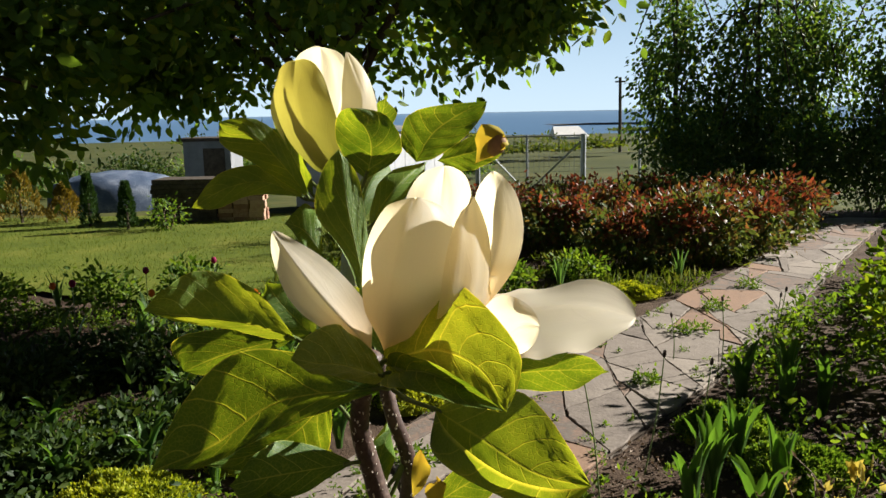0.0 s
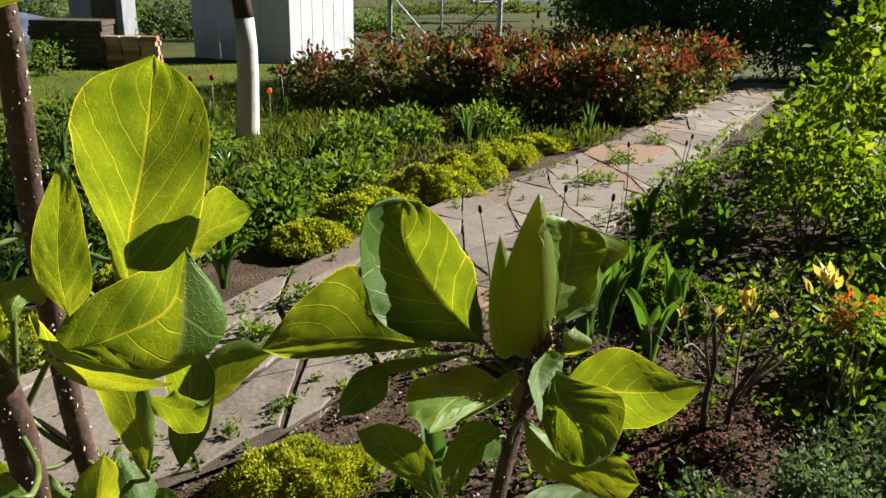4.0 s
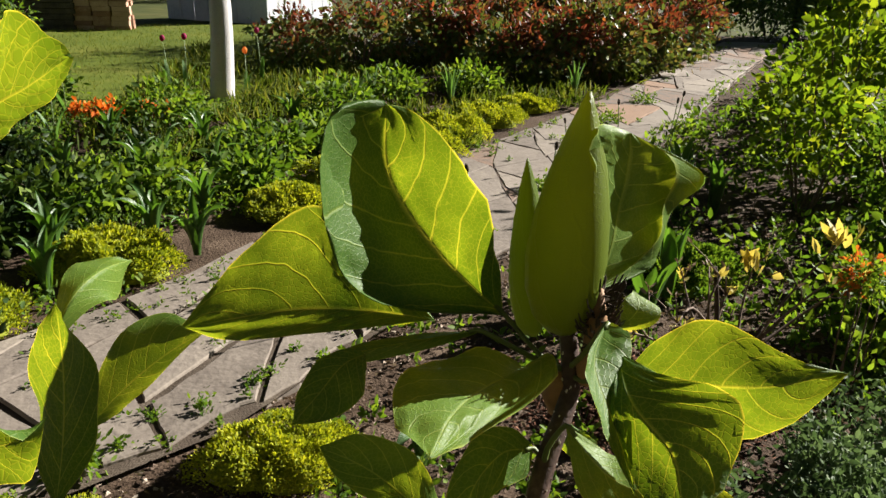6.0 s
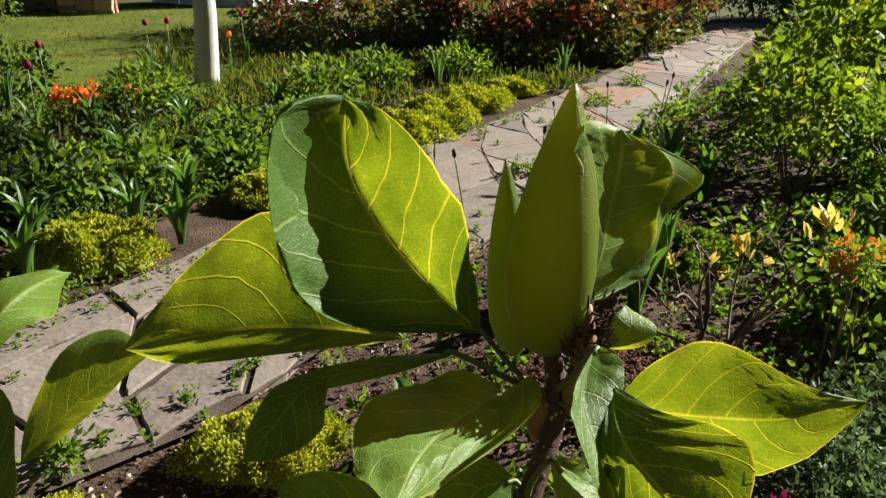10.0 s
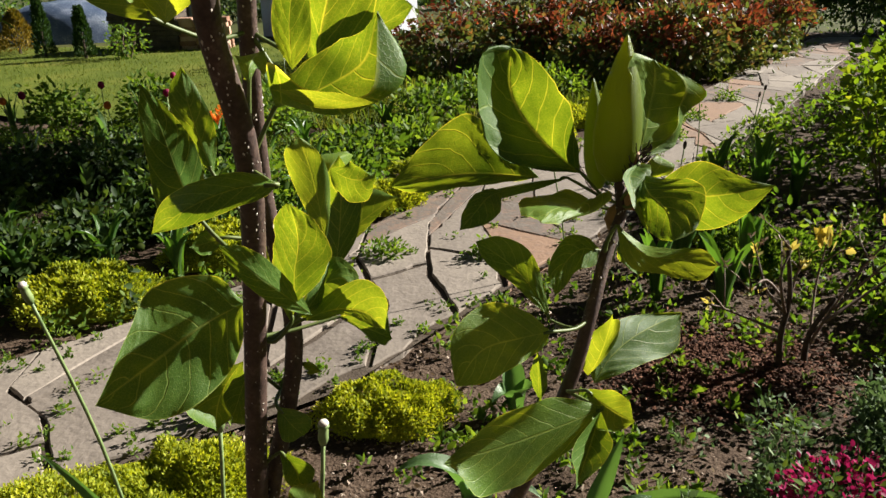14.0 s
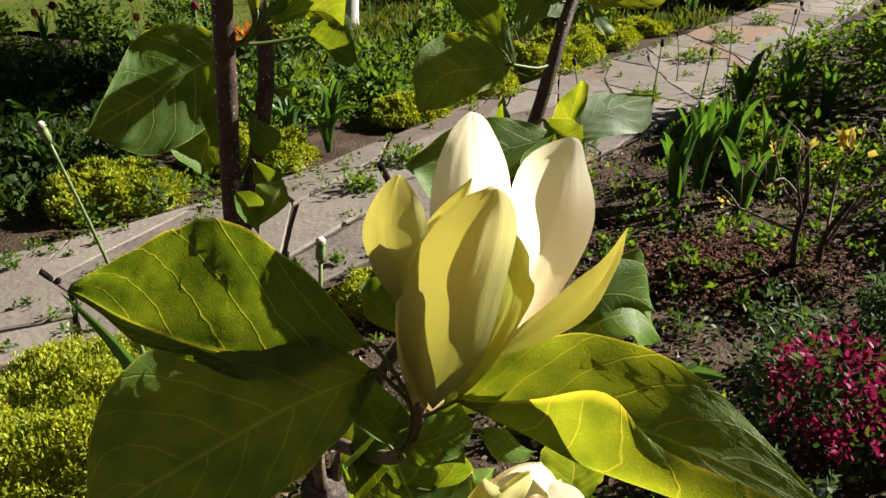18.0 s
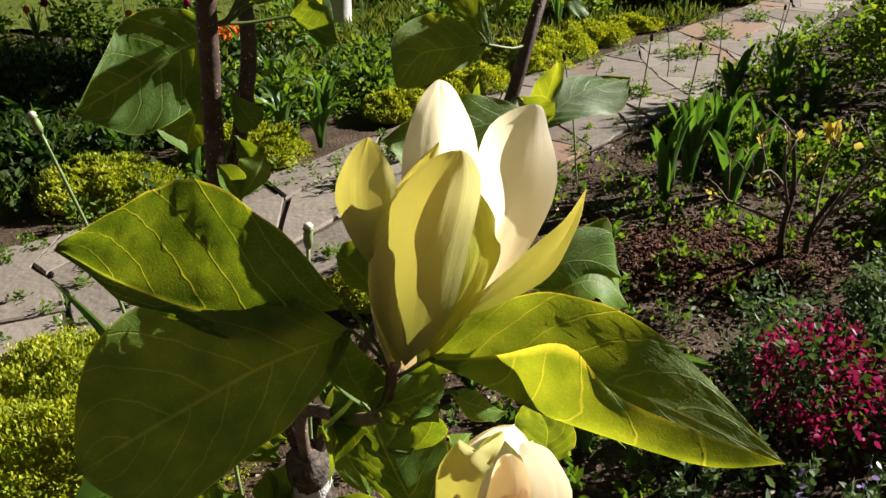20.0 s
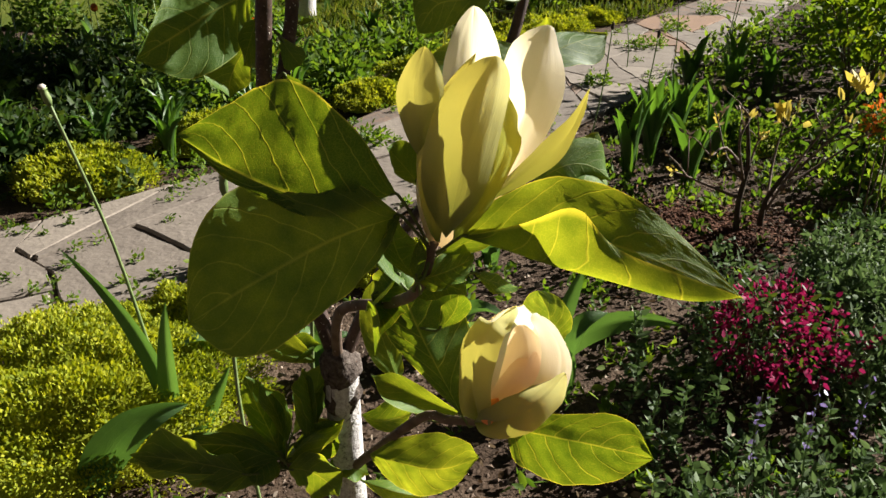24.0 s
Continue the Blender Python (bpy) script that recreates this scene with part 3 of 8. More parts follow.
    for lp in me.loops:
        layer.data[lp.index].uv = uvs[lp.vertex_index]
    return me

# ---- ground, sea ----


def relief(x, y):
    z = 0.02 * noise.noise((x * 0.7, y * 0.7, 0)) + 0.012 * noise.noise((x * 3, y * 3, 4))
    if y > 13:
        z -= 0.018 * (y - 13) + 0.3 * (noise.noise((x * 0.05, y * 0.05, 2)) * min(1, (y - 13) / 20))
    if y > 110:
        z -= 0.06 * (y - 110)
    return z - 0.02


def ground_sheet():
    xs = sorted(set([round(-4 + 0.12 * i, 3) for i in range(72)] + [-900, -400, -200, -100, -60, -40, -30, -22, -16, -12, -9, -7, -5.5, 5.2, 6, 7, 9, 12, 16, 22, 30, 40, 60, 100, 200, 400, 900]))
    ys = sorted(set([round(0.2 + 0.12 * i, 3) for i in range(75)] + [-60, -30, -12, -6, -3, -1.5, -0.6, 9.6, 10.4, 11.4, 12.5, 14, 16, 18, 21, 25, 30, 36, 44, 54, 66, 80, 95, 110, 130, 160, 200, 260]))
    verts = [(x, y, relief(x, y)) for y in ys for x in xs]
    n = len(xs)
    faces = [(j * n + i, j * n + i + 1, (j + 1) * n + i + 1, (j + 1) * n + i) for j in range(len(ys) - 1) for i in range(n - 1)]
    me = mesh_from("ground", verts, faces, SOIL, True)
    me.materials.append(FIELD)
    far = [verts[f[0]][1] >= 12.4 or abs(verts[f[0]][0]) > 12 for f in faces]
    me.polygons.foreach_set("material_index", [int(v) for v in far])
    return me


tagged(new("ground", ground_sheet()), "brown garden soil and rough field running down to the shore", "ground", kind="structure")
tagged(new("water", mesh_from("water", [(-4000, 150, -9), (4000, 150, -9), (4000, 4600, -9), (-4000, 4600, -9)], [(0, 1, 2, 3)], SEA)), "blue sea reaching to the horizon", "water", kind="structure")

# ---- the crazy-paved path ----
FAR_EDGE = [(-5.2, -0.2), (-3.2, 1.5), (-1.95, 2.25), (-1.42, 2.61), (-1.04, 2.84), (-0.35, 3.62), (0.04, 4.38), (0.85, 5.32), (1.52, 6.05), (2.59, 7.4), (3.8, 9.0), (4.94, 10.6), (5.5, 11.4)]
NEAR_EDGE = [(-4.6, -0.9), (-2.6, 0.8), (-1.5, 1.55), (-1.06, 1.88), (-0.66, 2.05), (-0.2, 2.37), (0.12, 2.78), (0.81, 3.62), (1.55, 4.5), (2.77, 6.2), (4.2, 8.3), (5.77, 10.5), (6.4, 11.3)]


def edge_at(edge, s):
    s = min(max(s, 0), len(edge) - 1.0001)
    i = int(s)
    return Vector(edge[i]).lerp(Vector(edge[i + 1]), s - i)


def path_point(s, a):
    return edge_at(FAR_EDGE, s).lerp(edge_at(NEAR_EDGE, s), a)


OUTLINE = np.array(FAR_EDGE + NEAR_EDGE[::-1])
LINES = [np.array([tuple(path_point(i / 8, a)) for i in range(97)]) for a in (0, 1)]


def near_path(p, margin=0.0):
    """For each place: whether it lies on the path, widened by margin."""
    p = np.asarray(p, float)
    inside = np.zeros(len(p), bool)
    for (x0, y0), (x1, y1) in zip(OUTLINE, np.roll(OUTLINE, -1, 0)):
        cut = (y0 > p[:, 1]) != (y1 > p[:, 1])
        inside ^= cut & (p[:, 0] < (x1 - x0) * (p[:, 1] - y0) / (y1 - y0 + 1e-12) + x0)
    for line in LINES:
        for k in range(0, len(line), 2):
            inside |= np.hypot(p[:, 0] - line[k, 0], p[:, 1] - line[k, 1]) < margin
    return inside


def far_side(p):
    """For each place: whether it lies beyond the path, seen from the magnolia."""
    p = np.asarray(p, float)
    d = [np.min(np.hypot(p[:, 0, None] - line[None, :, 0], p[:, 1, None] - line[None, :, 1]), 1) for line in LINES]
    return d[0] < d[1]


def clip_poly(poly, p, n):
    """The part of a polygon on the side of p away from n."""
    out = []
    for i, a in enumerate(poly):
        b = poly[(i + 1) % len(poly)]
        da, db = (a - p).dot(n), (b - p).dot(n)
        if da <= 0:
            out.append(a)
        if (da < 0) != (db < 0) and abs(da - db) > 1e-9:
            out.append(a + (b - a) * (da / (da - db)))
    return out


def build_path():
    pave = tagged(new("pavement", None), "crazy paving of brown sandstone slabs with weedy joints", "path", kind="structure")
    n = 48
    band = [(*path_point(12 * i / n, a), 0.013) for i in range(n + 1) for a in (-0.02, 1.02)]
    bed = mesh_from("joint_bed", band, [(2 * i, 2 * i + 1, 2 * i + 3, 2 * i + 2) for i in range(n)], JOINT)
    part("joint_bed", bed, pave, "sandy joints between the slabs")
    g = random.Random(5)
    cells = []

    def area(poly):
        return abs(sum(p.x * q.y - q.x * p.y for p, q in zip(poly, poly[1:] + poly[:1]))) / 2

    def cut_once(poly, c, way):
        """Both halves of a slab broken along a line through c."""
        n = Vector((-way.y, way.x)).normalized()
        n.rotate(Matrix.Rotation(g.uniform(-0.42, 0.42), 2))
        return [h for h in (clip_poly(poly, c, n), clip_poly(poly, c, -n)) if len(h) > 2]

    def lay(poly, ahead):
        """A course across the path, broken into two to four uneven slabs."""
        side = Vector((-ahead.y, ahead.x))
        mid = sum(poly, Vector((0, 0))) / len(poly)
        first = cut_once(poly, mid + side * g.uniform(-0.22, 0.22), ahead)
        for piece in first:
            c = sum(piece, Vector((0, 0))) / len(piece)
            if area(piece) > g.uniform(0.10, 0.26):
                again = cut_once(piece, c, side if g.random() < 0.6 else ahead)
                cells.extend(again)
            else:
                cells.append(piece)

    def across(at):
        return [path_point(at + g.uniform(-0.22, 0.22), a + g.uniform(-0.1, 0.1) * (0 < a < 1)) for a in (-0.01, 0.3, 0.65, 1.01)]

    cut, prev = 0.0, across(0.0)
    while cut < 11.9:
        cut = min(12, cut + g.uniform(0.26, 0.48) * (1.45 if cut < 5.5 else 1.0) / (path_point(min(cut + 0.2, 12), 0.5) - path_point(max(cut - 0.2, 0), 0.5)).length * (min(cut + 0.2, 12) - max(cut - 0.2, 0)))
        nxt = across(cut)
        rows = prev[::-1] + [prev[0].lerp(nxt[0], k) + Vector((g.uniform(-0.02, 0.02), g.uniform(-0.02, 0.02))) for k in (0.35, 0.7)]
        rows += nxt + [nxt[3].lerp(prev[3], k) + Vector((g.uniform(-0.02, 0.02), g.uniform(-0.02, 0.02))) for k in (0.35, 0.7)]
        lay(rows, (path_point(min(cut + 0.1, 12), 0.5) - path_point(cut - 0.1, 0.5)).normalized())
        prev = nxt
    for cell in cells:
        c = sum(cell, Vector((0, 0))) / len(cell)
        gap = g.choice((0.003, 0.004, 0.006, 0.008, 0.011)) * (1.8 if c.y < 3.2 else 1.0)
        cell = [a + (c - a).normalized() * min(gap * 1.3, (c - a).length * 0.4) for a in cell]
        ring = []
        for k, a in enumerate(cell):
            b = cell[(k + 1) % len(cell)]
            e = (b - a).length
            ring.append(a)
            steps = max(2, int(e / 0.055))
            for f in range(1, steps):
                m = a.lerp(b, (f + g.uniform(-0.25, 0.25)) / steps)
                ring.append(m + (c - m).normalized() * (g.uniform(-0.003, 0.008) + 0.011 * noise.noise((m.x * 9, m.y * 9, len(cell)))))
        top = 0.022 + g.uniform(0, 0.007)
        tilt = (g.uniform(-0.006, 0.006), g.uniform(-0.006, 0.006))
        hz = lambda a: top + (a.x - c.x) * tilt[0] + (a.y - c.y) * tilt[1]
        m = len(ring)
        verts = [(a.x - c.x, a.y - c.y, -0.02) for a in ring] + [(a.x - c.x, a.y - c.y, hz(a) - 0.006) for a in ring]
        inner = [a + (c - a) * (0.005 / max(0.05, (c - a).length)) for a in ring]
        verts += [(a.x - c.x, a.y - c.y, hz(a)) for a in inner]
        faces = [(k, (k + 1) % m, m + (k + 1) % m, m + k) for k in range(m)] + [(m + k, m + (k + 1) % m, 2 * m + (k + 1) % m, 2 * m + k) for k in range(m)] + [tuple(range(2 * m, 3 * m))]
        me = mesh_from("slab", verts, faces, SLAB)
        ob = new("slab", me)
        ob.location = (c.x, c.y, 0)
        ob.parent = pave


# ---- the magnolia ----
TREE = thing("magnolia_tree", (0.03, 0.6, 0), "young yellow-flowered magnolia with whitewashed trunk and large leaves", "tree")


def wood(name, points, r0, r1, material, label="", spots=0, seed=0):
    line = smooth_line(points, 5)
    ob = part(name, mesh_from(name, *tube(line, lerp_radii(r0, r1, len(line)), 12), material, True), TREE, label)
    if spots:
        g = random.Random(seed)
        pl, sz = [], []
        for _ in range(spots):
            i = g.randrange(len(line) - 1)
            p = line[i].lerp(line[i + 1], g.random())
            t = (line[i + 1] - line[i]).normalized()
            q = Vector((g.gauss(0, 1), g.gauss(0, 1), g.gauss(0, 1)))
            q = (q - t * q.dot(t)).normalized()
            r = r0 + (r1 - r0) * i / len(line)
            pl.append(p + q * r * 0.98)
            k = g.uniform(0.0003, 0.0009)
            sz.append((k, k, k * 1.5))
        part("bark_spotting", lumps([tuple(p) for p in pl], sz, SPOT, "bark_spotting", seed), ob, "pale corky bark spots", "stuff")
    return ob


wood("trunk", [(0.04, 0.575, -0.02), (0.034, 0.56, 0.25), (0.033, 0.54, 0.53), (0.035, 0.53, 0.67), (0.037, 0.527, 0.728)], 0.021, 0.017, LIME, "whitewashed trunk")
KNOT = lathe([(0, 0.0160), (0.1, 0.0178), (0.2, 0.0185), (0.3, 0.0170), (0.4, 0.0165), (0.5, 0.0185), (0.6, 0.0215), (0.7, 0.0225), (0.8, 0.018), (0.93, 0.012), (1, 0.004)], (0.035, 0.53, 0.682), (0.036, 0.526, 0.757))
KNOT = ([v + Vector((0.007 * noise.noise(v * 70), 0.007 * noise.noise(v * 70 + Vector((5, 0, 0))), 0.004 * noise.noise(v * 60))) for v in KNOT[0]], KNOT[1])
part("knot", mesh_from("knot", *KNOT, KNOTBARK, True), TREE, "dark pruned knot at the fork")
part("stub", mesh_from("stub", *tube([(0.036, 0.526, 0.73), (0.032, 0.523, 0.755), (0.026, 0.52, 0.782)], [0.004, 0.003, 0.0015], 8), TWIG, True), TREE, "dry broken twig")
wood("main_stem", [(0.034, 0.527, 0.73), (0.012, 0.54, 0.81), (-0.010, 0.548, 0.90), (-0.018, 0.552, 0.97), (-0.002, 0.535, 1.109), (0.015, 0.5, 1.234), (0.012, 0.465, 1.315), (0.021, 0.445, 1.38), (0.010, 0.446, 1.43), (0.004, 0.44, 1.466), (0.014, 0.425, 1.507)], 0.0084, 0.005, BARK, "brown stem with pale spots", 700, 1)
wood("second_stem", [(-0.016, 0.551, 0.955), (-0.008, 0.565, 0.99), (0.014, 0.58, 1.09), (0.004, 0.582, 1.194), (0.011, 0.553, 1.30), (0.026, 0.515, 1.40), (0.016, 0.502, 1.45), (0.0, 0.53, 1.52), (-0.03, 0.586, 1.59)], 0.0068, 0.004, BARK, "brown stem with pale spots", 560, 2)
wood("bud_branch", [(0.038, 0.528, 0.735), (0.09, 0.555, 0.84), (0.17, 0.60, 0.94), (0.21, 0.62, 1.02), (0.228, 0.632, 1.075), (0.243, 0.655, 1.115), (0.258, 0.675, 1.142), (0.258, 0.688, 1.172)], 0.0068, 0.0042, BARK, "dark reddish-brown branch", 160, 3)
wood("flower_branch", [(0.034, 0.525, 0.735), (0.044, 0.49, 0.816), (0.094, 0.42, 0.862), (0.118, 0.382, 0.895), (0.131, 0.37, 0.94)], 0.0055, 0.004, TWIG, "thin bent branch", 40, 4)
wood("low_branch", [(0.034, 0.538, 0.585), (0.053, 0.51, 0.624), (0.116, 0.43, 0.736), (0.14, 0.41, 0.748), (0.166, 0.4, 0.752)], 0.0055, 0.0035, TWIG, "low bent branch", 30, 5)
wood("shoot", [(0.032, 0.545, 0.5), (0.0, 0.525, 0.57), (-0.032, 0.51, 0.627)], 0.004, 0.003, TWIG, "short side shoot")

UPPER, MIDDLE, SIDE, BUDS, LOW, LOWEST, SHOOT = [("main_stem", (0.014, 0.43, 1.50)), ("main_stem", (0.018, 0.45, 1.36)), ("main_stem", (0.0, 0.54, 1.14)), ("bud_branch", (0.257, 0.68, 1.15)), ("flower_branch", (0.129, 0.372, 0.93)), ("low_branch", (0.162, 0.4, 0.752)), ("shoot", (-0.032, 0.51, 0.627))]
WOODY = [(0.016, 0.44, 1.49), (-0.02, 0.57, 1.55), (0.006, 0.443, 1.45), (0.018, 0.45, 1.37), (0.024, 0.51, 1.41), (0.012, 0.552, 1.3), (0.015, 0.5, 1.234), (0.005, 0.53, 1.17), (-0.004, 0.552, 1.109), (0.003, 0.583, 1.17), (-0.015, 0.565, 1.0), (-0.02, 0.57, 0.93), (0.0, 0.585, 1.05), (0.257, 0.68, 1.15), (0.243, 0.655, 1.115), (0.228, 0.632, 1.075), (0.21, 0.62, 1.02), (0.17, 0.6, 0.94), (0.129, 0.372, 0.93), (0.118, 0.382, 0.895), (0.094, 0.42, 0.862), (0.162, 0.4, 0.752), (0.116, 0.43, 0.736), (-0.032, 0.51, 0.627), (0.03, 0.56, 0.6), (-0.03, 0.586, 1.585)]
COUNT = [0]


def petiole(ob, base, mid):
    """A leaf's stalk, reaching back to the nearest wood."""
    b = Vector(base)
    near = min((Vector(w) for w in WOODY), key=lambda w: (w - b).length)
    if (near - b).length < 0.06:
        out = (Vector(mid) - b).normalized()
        line = smooth_line([near, near.lerp(b, 0.5) - out * 0.004 + Vector((0, 0, -0.004)), b, b + out * 0.006], 3)
        part("petiole", mesh_from("petiole", *tube(line, lerp_radii(0.0015, 0.0011, len(line)), 6), PETIOLE, True), ob, "leaf stalk")


def leaf(where, base, mid, tip, ea, eb, roll=None):
    """One magnolia leaf on its stalk, the stalk reaching back to the nearest wood."""
    COUNT[0] += 1
    ob = part("leaf", blade("leaf", base, mid, tip, ea, eb, LEAF, "leaf", seed=COUNT[0], roll=roll), TREE)
    petiole(ob, base, mid)
    return ob


def dry_leaf(base, mid, tip, ea, eb):
    """A small withered yellow-brown leaf."""
    COUNT[0] += 1
    return part("leaf", blade("leaf", base, mid, tip, ea, eb, DRY, "leaf", nv=10, nu=4, wave=0.25, seed=COUNT[0]), TREE, "withered yellow-brown leaf")


FLOWERS = {}


def flower(key, label):
    ob = new("flower")
    ob.parent = TREE
    ob.matrix_parent_inverse = Matrix.Translation(TREE.location).inverted()
    tagged(ob, label)
    FLOWERS[key] = ob
    return key


def petal(key, base, mid, tip, ea, eb, material=None):
    COUNT[0] += 1
    me = blade("petal", base, mid, tip, ea, eb, material or PETAL, "petal", nv=20, nu=10, wave=0.05, seed=COUNT[0])
    ob = new("petal", me)
    ob.parent = FLOWERS[key]
    return ob


def cup_petal(key, base, top, r, ang, half, close, material=None):
    """A petal that wraps round the flower's axis from base to top; ang 0 faces the garden path's near side, close is its rim's share of the belly radius."""
    COUNT[0] += 1
    g = random.Random(COUNT[0])
    base, top = Vector(base), Vector(top)
    ax = (top - base).normalized()
    e1 = Vector((0, -1, 0))
    e1 = (e1 - ax * e1.dot(ax)).normalized()
    e2 = ax.cross(e1)
    ang, half, nv, nu = radians(ang), radians(half), 20, 9
    p1, p2 = g.uniform(0, 6), g.uniform(0, 6)
    verts, faces, uvs = [], [], []
    for i in range(nv + 1):
        s = i / nv
        belly = 0.16 + 0.84 * math.sin(math.pi / 2 * min(1, s / 0.52)) ** 0.85 if s < 0.52 else 1 - (1 - close) * ((s - 0.52) / 0.48) ** 1.9
        w = half if s < 0.5 else half * max(0.004, 1 - ((s - 0.5) / 0.5) ** 6) ** 0.5
        w *= 1 + 0.04 * math.sin(8 * s + p1)
        for k in range(-nu, nu + 1):
            u = k / nu
            a = ang + u * w
            rr = r * belly * (1 + 0.05 * abs(u) ** 5 * math.sin(10 * s + p2) + 0.03 * math.sin(5 * u + 4 * s + p1) + 0.014 * math.sin(14 * u - 4 * s + p2) + 0.035 * noise.noise((u * 2.2, s * 3.5, COUNT[0] * 1.7)))
            drop = 0.02 * (base - top).length * u * u * s
            verts.append(base.lerp(top, s) - ax * drop + (e1 * math.cos(a) + e2 * math.sin(a)) * rr)
            uvs.append((0.5 + 0.5 * u, s))
    row = 2 * nu + 1
    for i in range(nv):
        for k in range(row - 1):
            a = i * row + k
            faces.append((a, a + 1, a + row + 1, a + row))
    me = mesh_from("petal", verts, faces, material or PETAL, True)
    layer = me.uv_layers.new(name="UVMap")
    for lp in me.loops:
        layer.data[lp.index].uv = uvs[lp.vertex_index]
    ob = new("petal", me)
    ob.parent = FLOWERS[key]
    return ob


def spline(knots, pts, s, last=None):
    """A soft curve through points at uneven knots; last: its slope at the end."""
    i = max(k for k in range(len(knots) - 1) if knots[k] <= s)
    slope = []
    for j in (i, i + 1):
        lo, hi = max(j - 1, 0), min(j + 1, len(pts) - 1)
        slope.append((pts[hi] - pts[lo]) / (knots[hi] - knots[lo]))
    if last is not None and i == len(knots) - 2:
        slope[1] = last
    h = knots[i + 1] - knots[i]
    t = (s - knots[i]) / h
    return pts[i] * (2 * t ** 3 - 3 * t * t + 1) + slope[0] * (h * (t ** 3 - 2 * t * t + t)) + pts[i + 1] * (3 * t * t - 2 * t ** 3) + slope[1] * (h * (t ** 3 - t * t))


RIB_AT, EDGE_AT = (0.0, 0.33, 0.66, 1.0), (0.0, 0.2, 0.5, 0.8, 1.0)


def loft(name, rib, a, b, material, fold_a=None, fold_b=None, cup=0.0, quilt=0.0, ripple=0.0, seed=0, nv=26, nu=9, crease=0.0, blunt=0.0):
    """A blade lofted between its midrib and its two margins; a folded margin turns back to its free edge. cup bulges it forwards."""
    g = random.Random(seed)
    rib = [Vector(p) for p in rib]
    edge = lambda e: [rib[0]] + [Vector(p) for p in e] + [rib[-1]]
    sides = [(edge(a), edge(fold_a) if fold_a else None, -1), (edge(b), edge(fold_b) if fold_b else None, 1)]
    size = max((Vector(a[1]) - Vector(b[1])).length, 0.3 * (rib[-1] - rib[0]).length)
    ph = [g.uniform(0, 6) for _ in range(4)]
    ends = [None, None]
    if blunt:
        ends = [(Vector(b[2]) - Vector(a[2])) * (2.6 * blunt), (Vector(a[2]) - Vector(b[2])) * (2.6 * blunt)]
    cols = ([("f", -1, 1 - k / 5) for k in range(5)] if fold_a else []) + [("m", -1, 1 - k / nu) for k in range(nu)] + [("m", 1, k / nu) for k in range(nu + 1)] + ([("f", 1, (k + 1) / 5) for k in range(5)] if fold_b else [])
    verts, uvs = [], []
    for i in range(nv + 1):
        x = i / nv
        s = min(0.9999, x if x < 0.5 else 0.5 + 0.5 * math.sin(math.pi * (x - 0.5)))
        r = spline(RIB_AT, rib, s)
        m = [spline(EDGE_AT, side[0], s, last) for side, last in zip(sides, ends)]
        tan = spline(RIB_AT, rib, min(0.9999, s + 0.02)) - spline(RIB_AT, rib, max(0, s - 0.02))
        nor = (m[1] - m[0]).cross(tan)
        nor = nor.normalized() if nor.length > 1e-10 else Vector((0, -1, 0))
        if nor.y > 0:
            nor = -nor
        for kind, side, u in cols:
            e, f, _ = sides[0 if side < 0 else 1]
            mm = m[0 if side < 0 else 1]
            way = mm - r
            share = 0.62 if f else 1.0
            if kind == "m":
                p = r + way * u
                lift = cup * 4 * u * (1 - 0.62 * u) * way.length * 0.6
                lift += quilt * size * (math.cos(2 * math.pi * (6.5 * s - 1.7 * u ** 1.3 + 0.3 * side)) * u * (1 - 0.6 * u * u)) * min(1, 6 * s * (1 - s))
                lift += 0.55 * quilt * size * noise.noise((u * 3 * side, s * 5, seed * 1.3))
                if crease:
                    lift += crease * size * (noise.noise((u * 2.4 * side, s * 2.0, seed * 2.1)) + 0.3 * noise.noise((u * 6 * side + s, s * 4.5, seed * 3.7))) * min(1, 4 * s) * min(1, 3.5 * (1 - s))
                lift += ripple * size * (math.sin(9 * s + ph[0 if side < 0 else 1]) + 0.5 * math.sin(23 * s + ph[2 if side < 0 else 3])) * u ** 3
                p = p + nor * lift
                uu = u * share
            else:
                free = spline(EDGE_AT, f, s)
                c = mm + (way.normalized() if way.length > 1e-9 else nor) * (free - mm).length * 0.4
                p = mm * (1 - u) ** 2 + c * 2 * u * (1 - u) + free * u * u
                p = p + nor * ripple * size * 0.5 * math.sin(17 * s + ph[2]) * u * u
                edge_lift = ripple * size * math.sin(9 * s + ph[0 if side < 0 else 1])
                p = p + nor * edge_lift * (1 - u)
                uu = share + (1 - share) * u
            verts.append(p)
            uvs.append((0.5 + 0.5 * side * uu, s))
    row = len(cols)
    faces = [(i * row + k, i * row + k + 1, (i + 1) * row + k + 1, (i + 1) * row + k) for i in range(nv) for k in range(row - 1)]
    me = mesh_from(name, verts, faces, material, True)
    layer = me.uv_layers.new(name="UVMap")
    for lp in me.loops:
        layer.data[lp.index].uv = uvs[lp.vertex_index]
    return me


def big_leaf(rib, a, b, fold_a=None, fold_b=None, cup=-0.05, blunt=0.0):
    """One large magnolia leaf by its midrib and margins."""
    COUNT[0] += 1
    ob = part("leaf", loft("leaf", rib, a, b, LEAF, fold_a, fold_b, cup, 0.034, 0.034, COUNT[0], blunt=blunt), TREE)
    petiole(ob, rib[0], rib[1])
    return ob


def big_petal(key, rib, a, b, cup=0.2, material=None):
    """One large petal by its middle line and margins."""
    COUNT[0] += 1
    ob = new("petal", loft("petal", rib, a, b, material or PETAL, None, None, cup, 0.0, 0.025, COUNT[0], 28, 13, 0.016, 0.8))
    ob.parent = FLOWERS[key]
    return ob


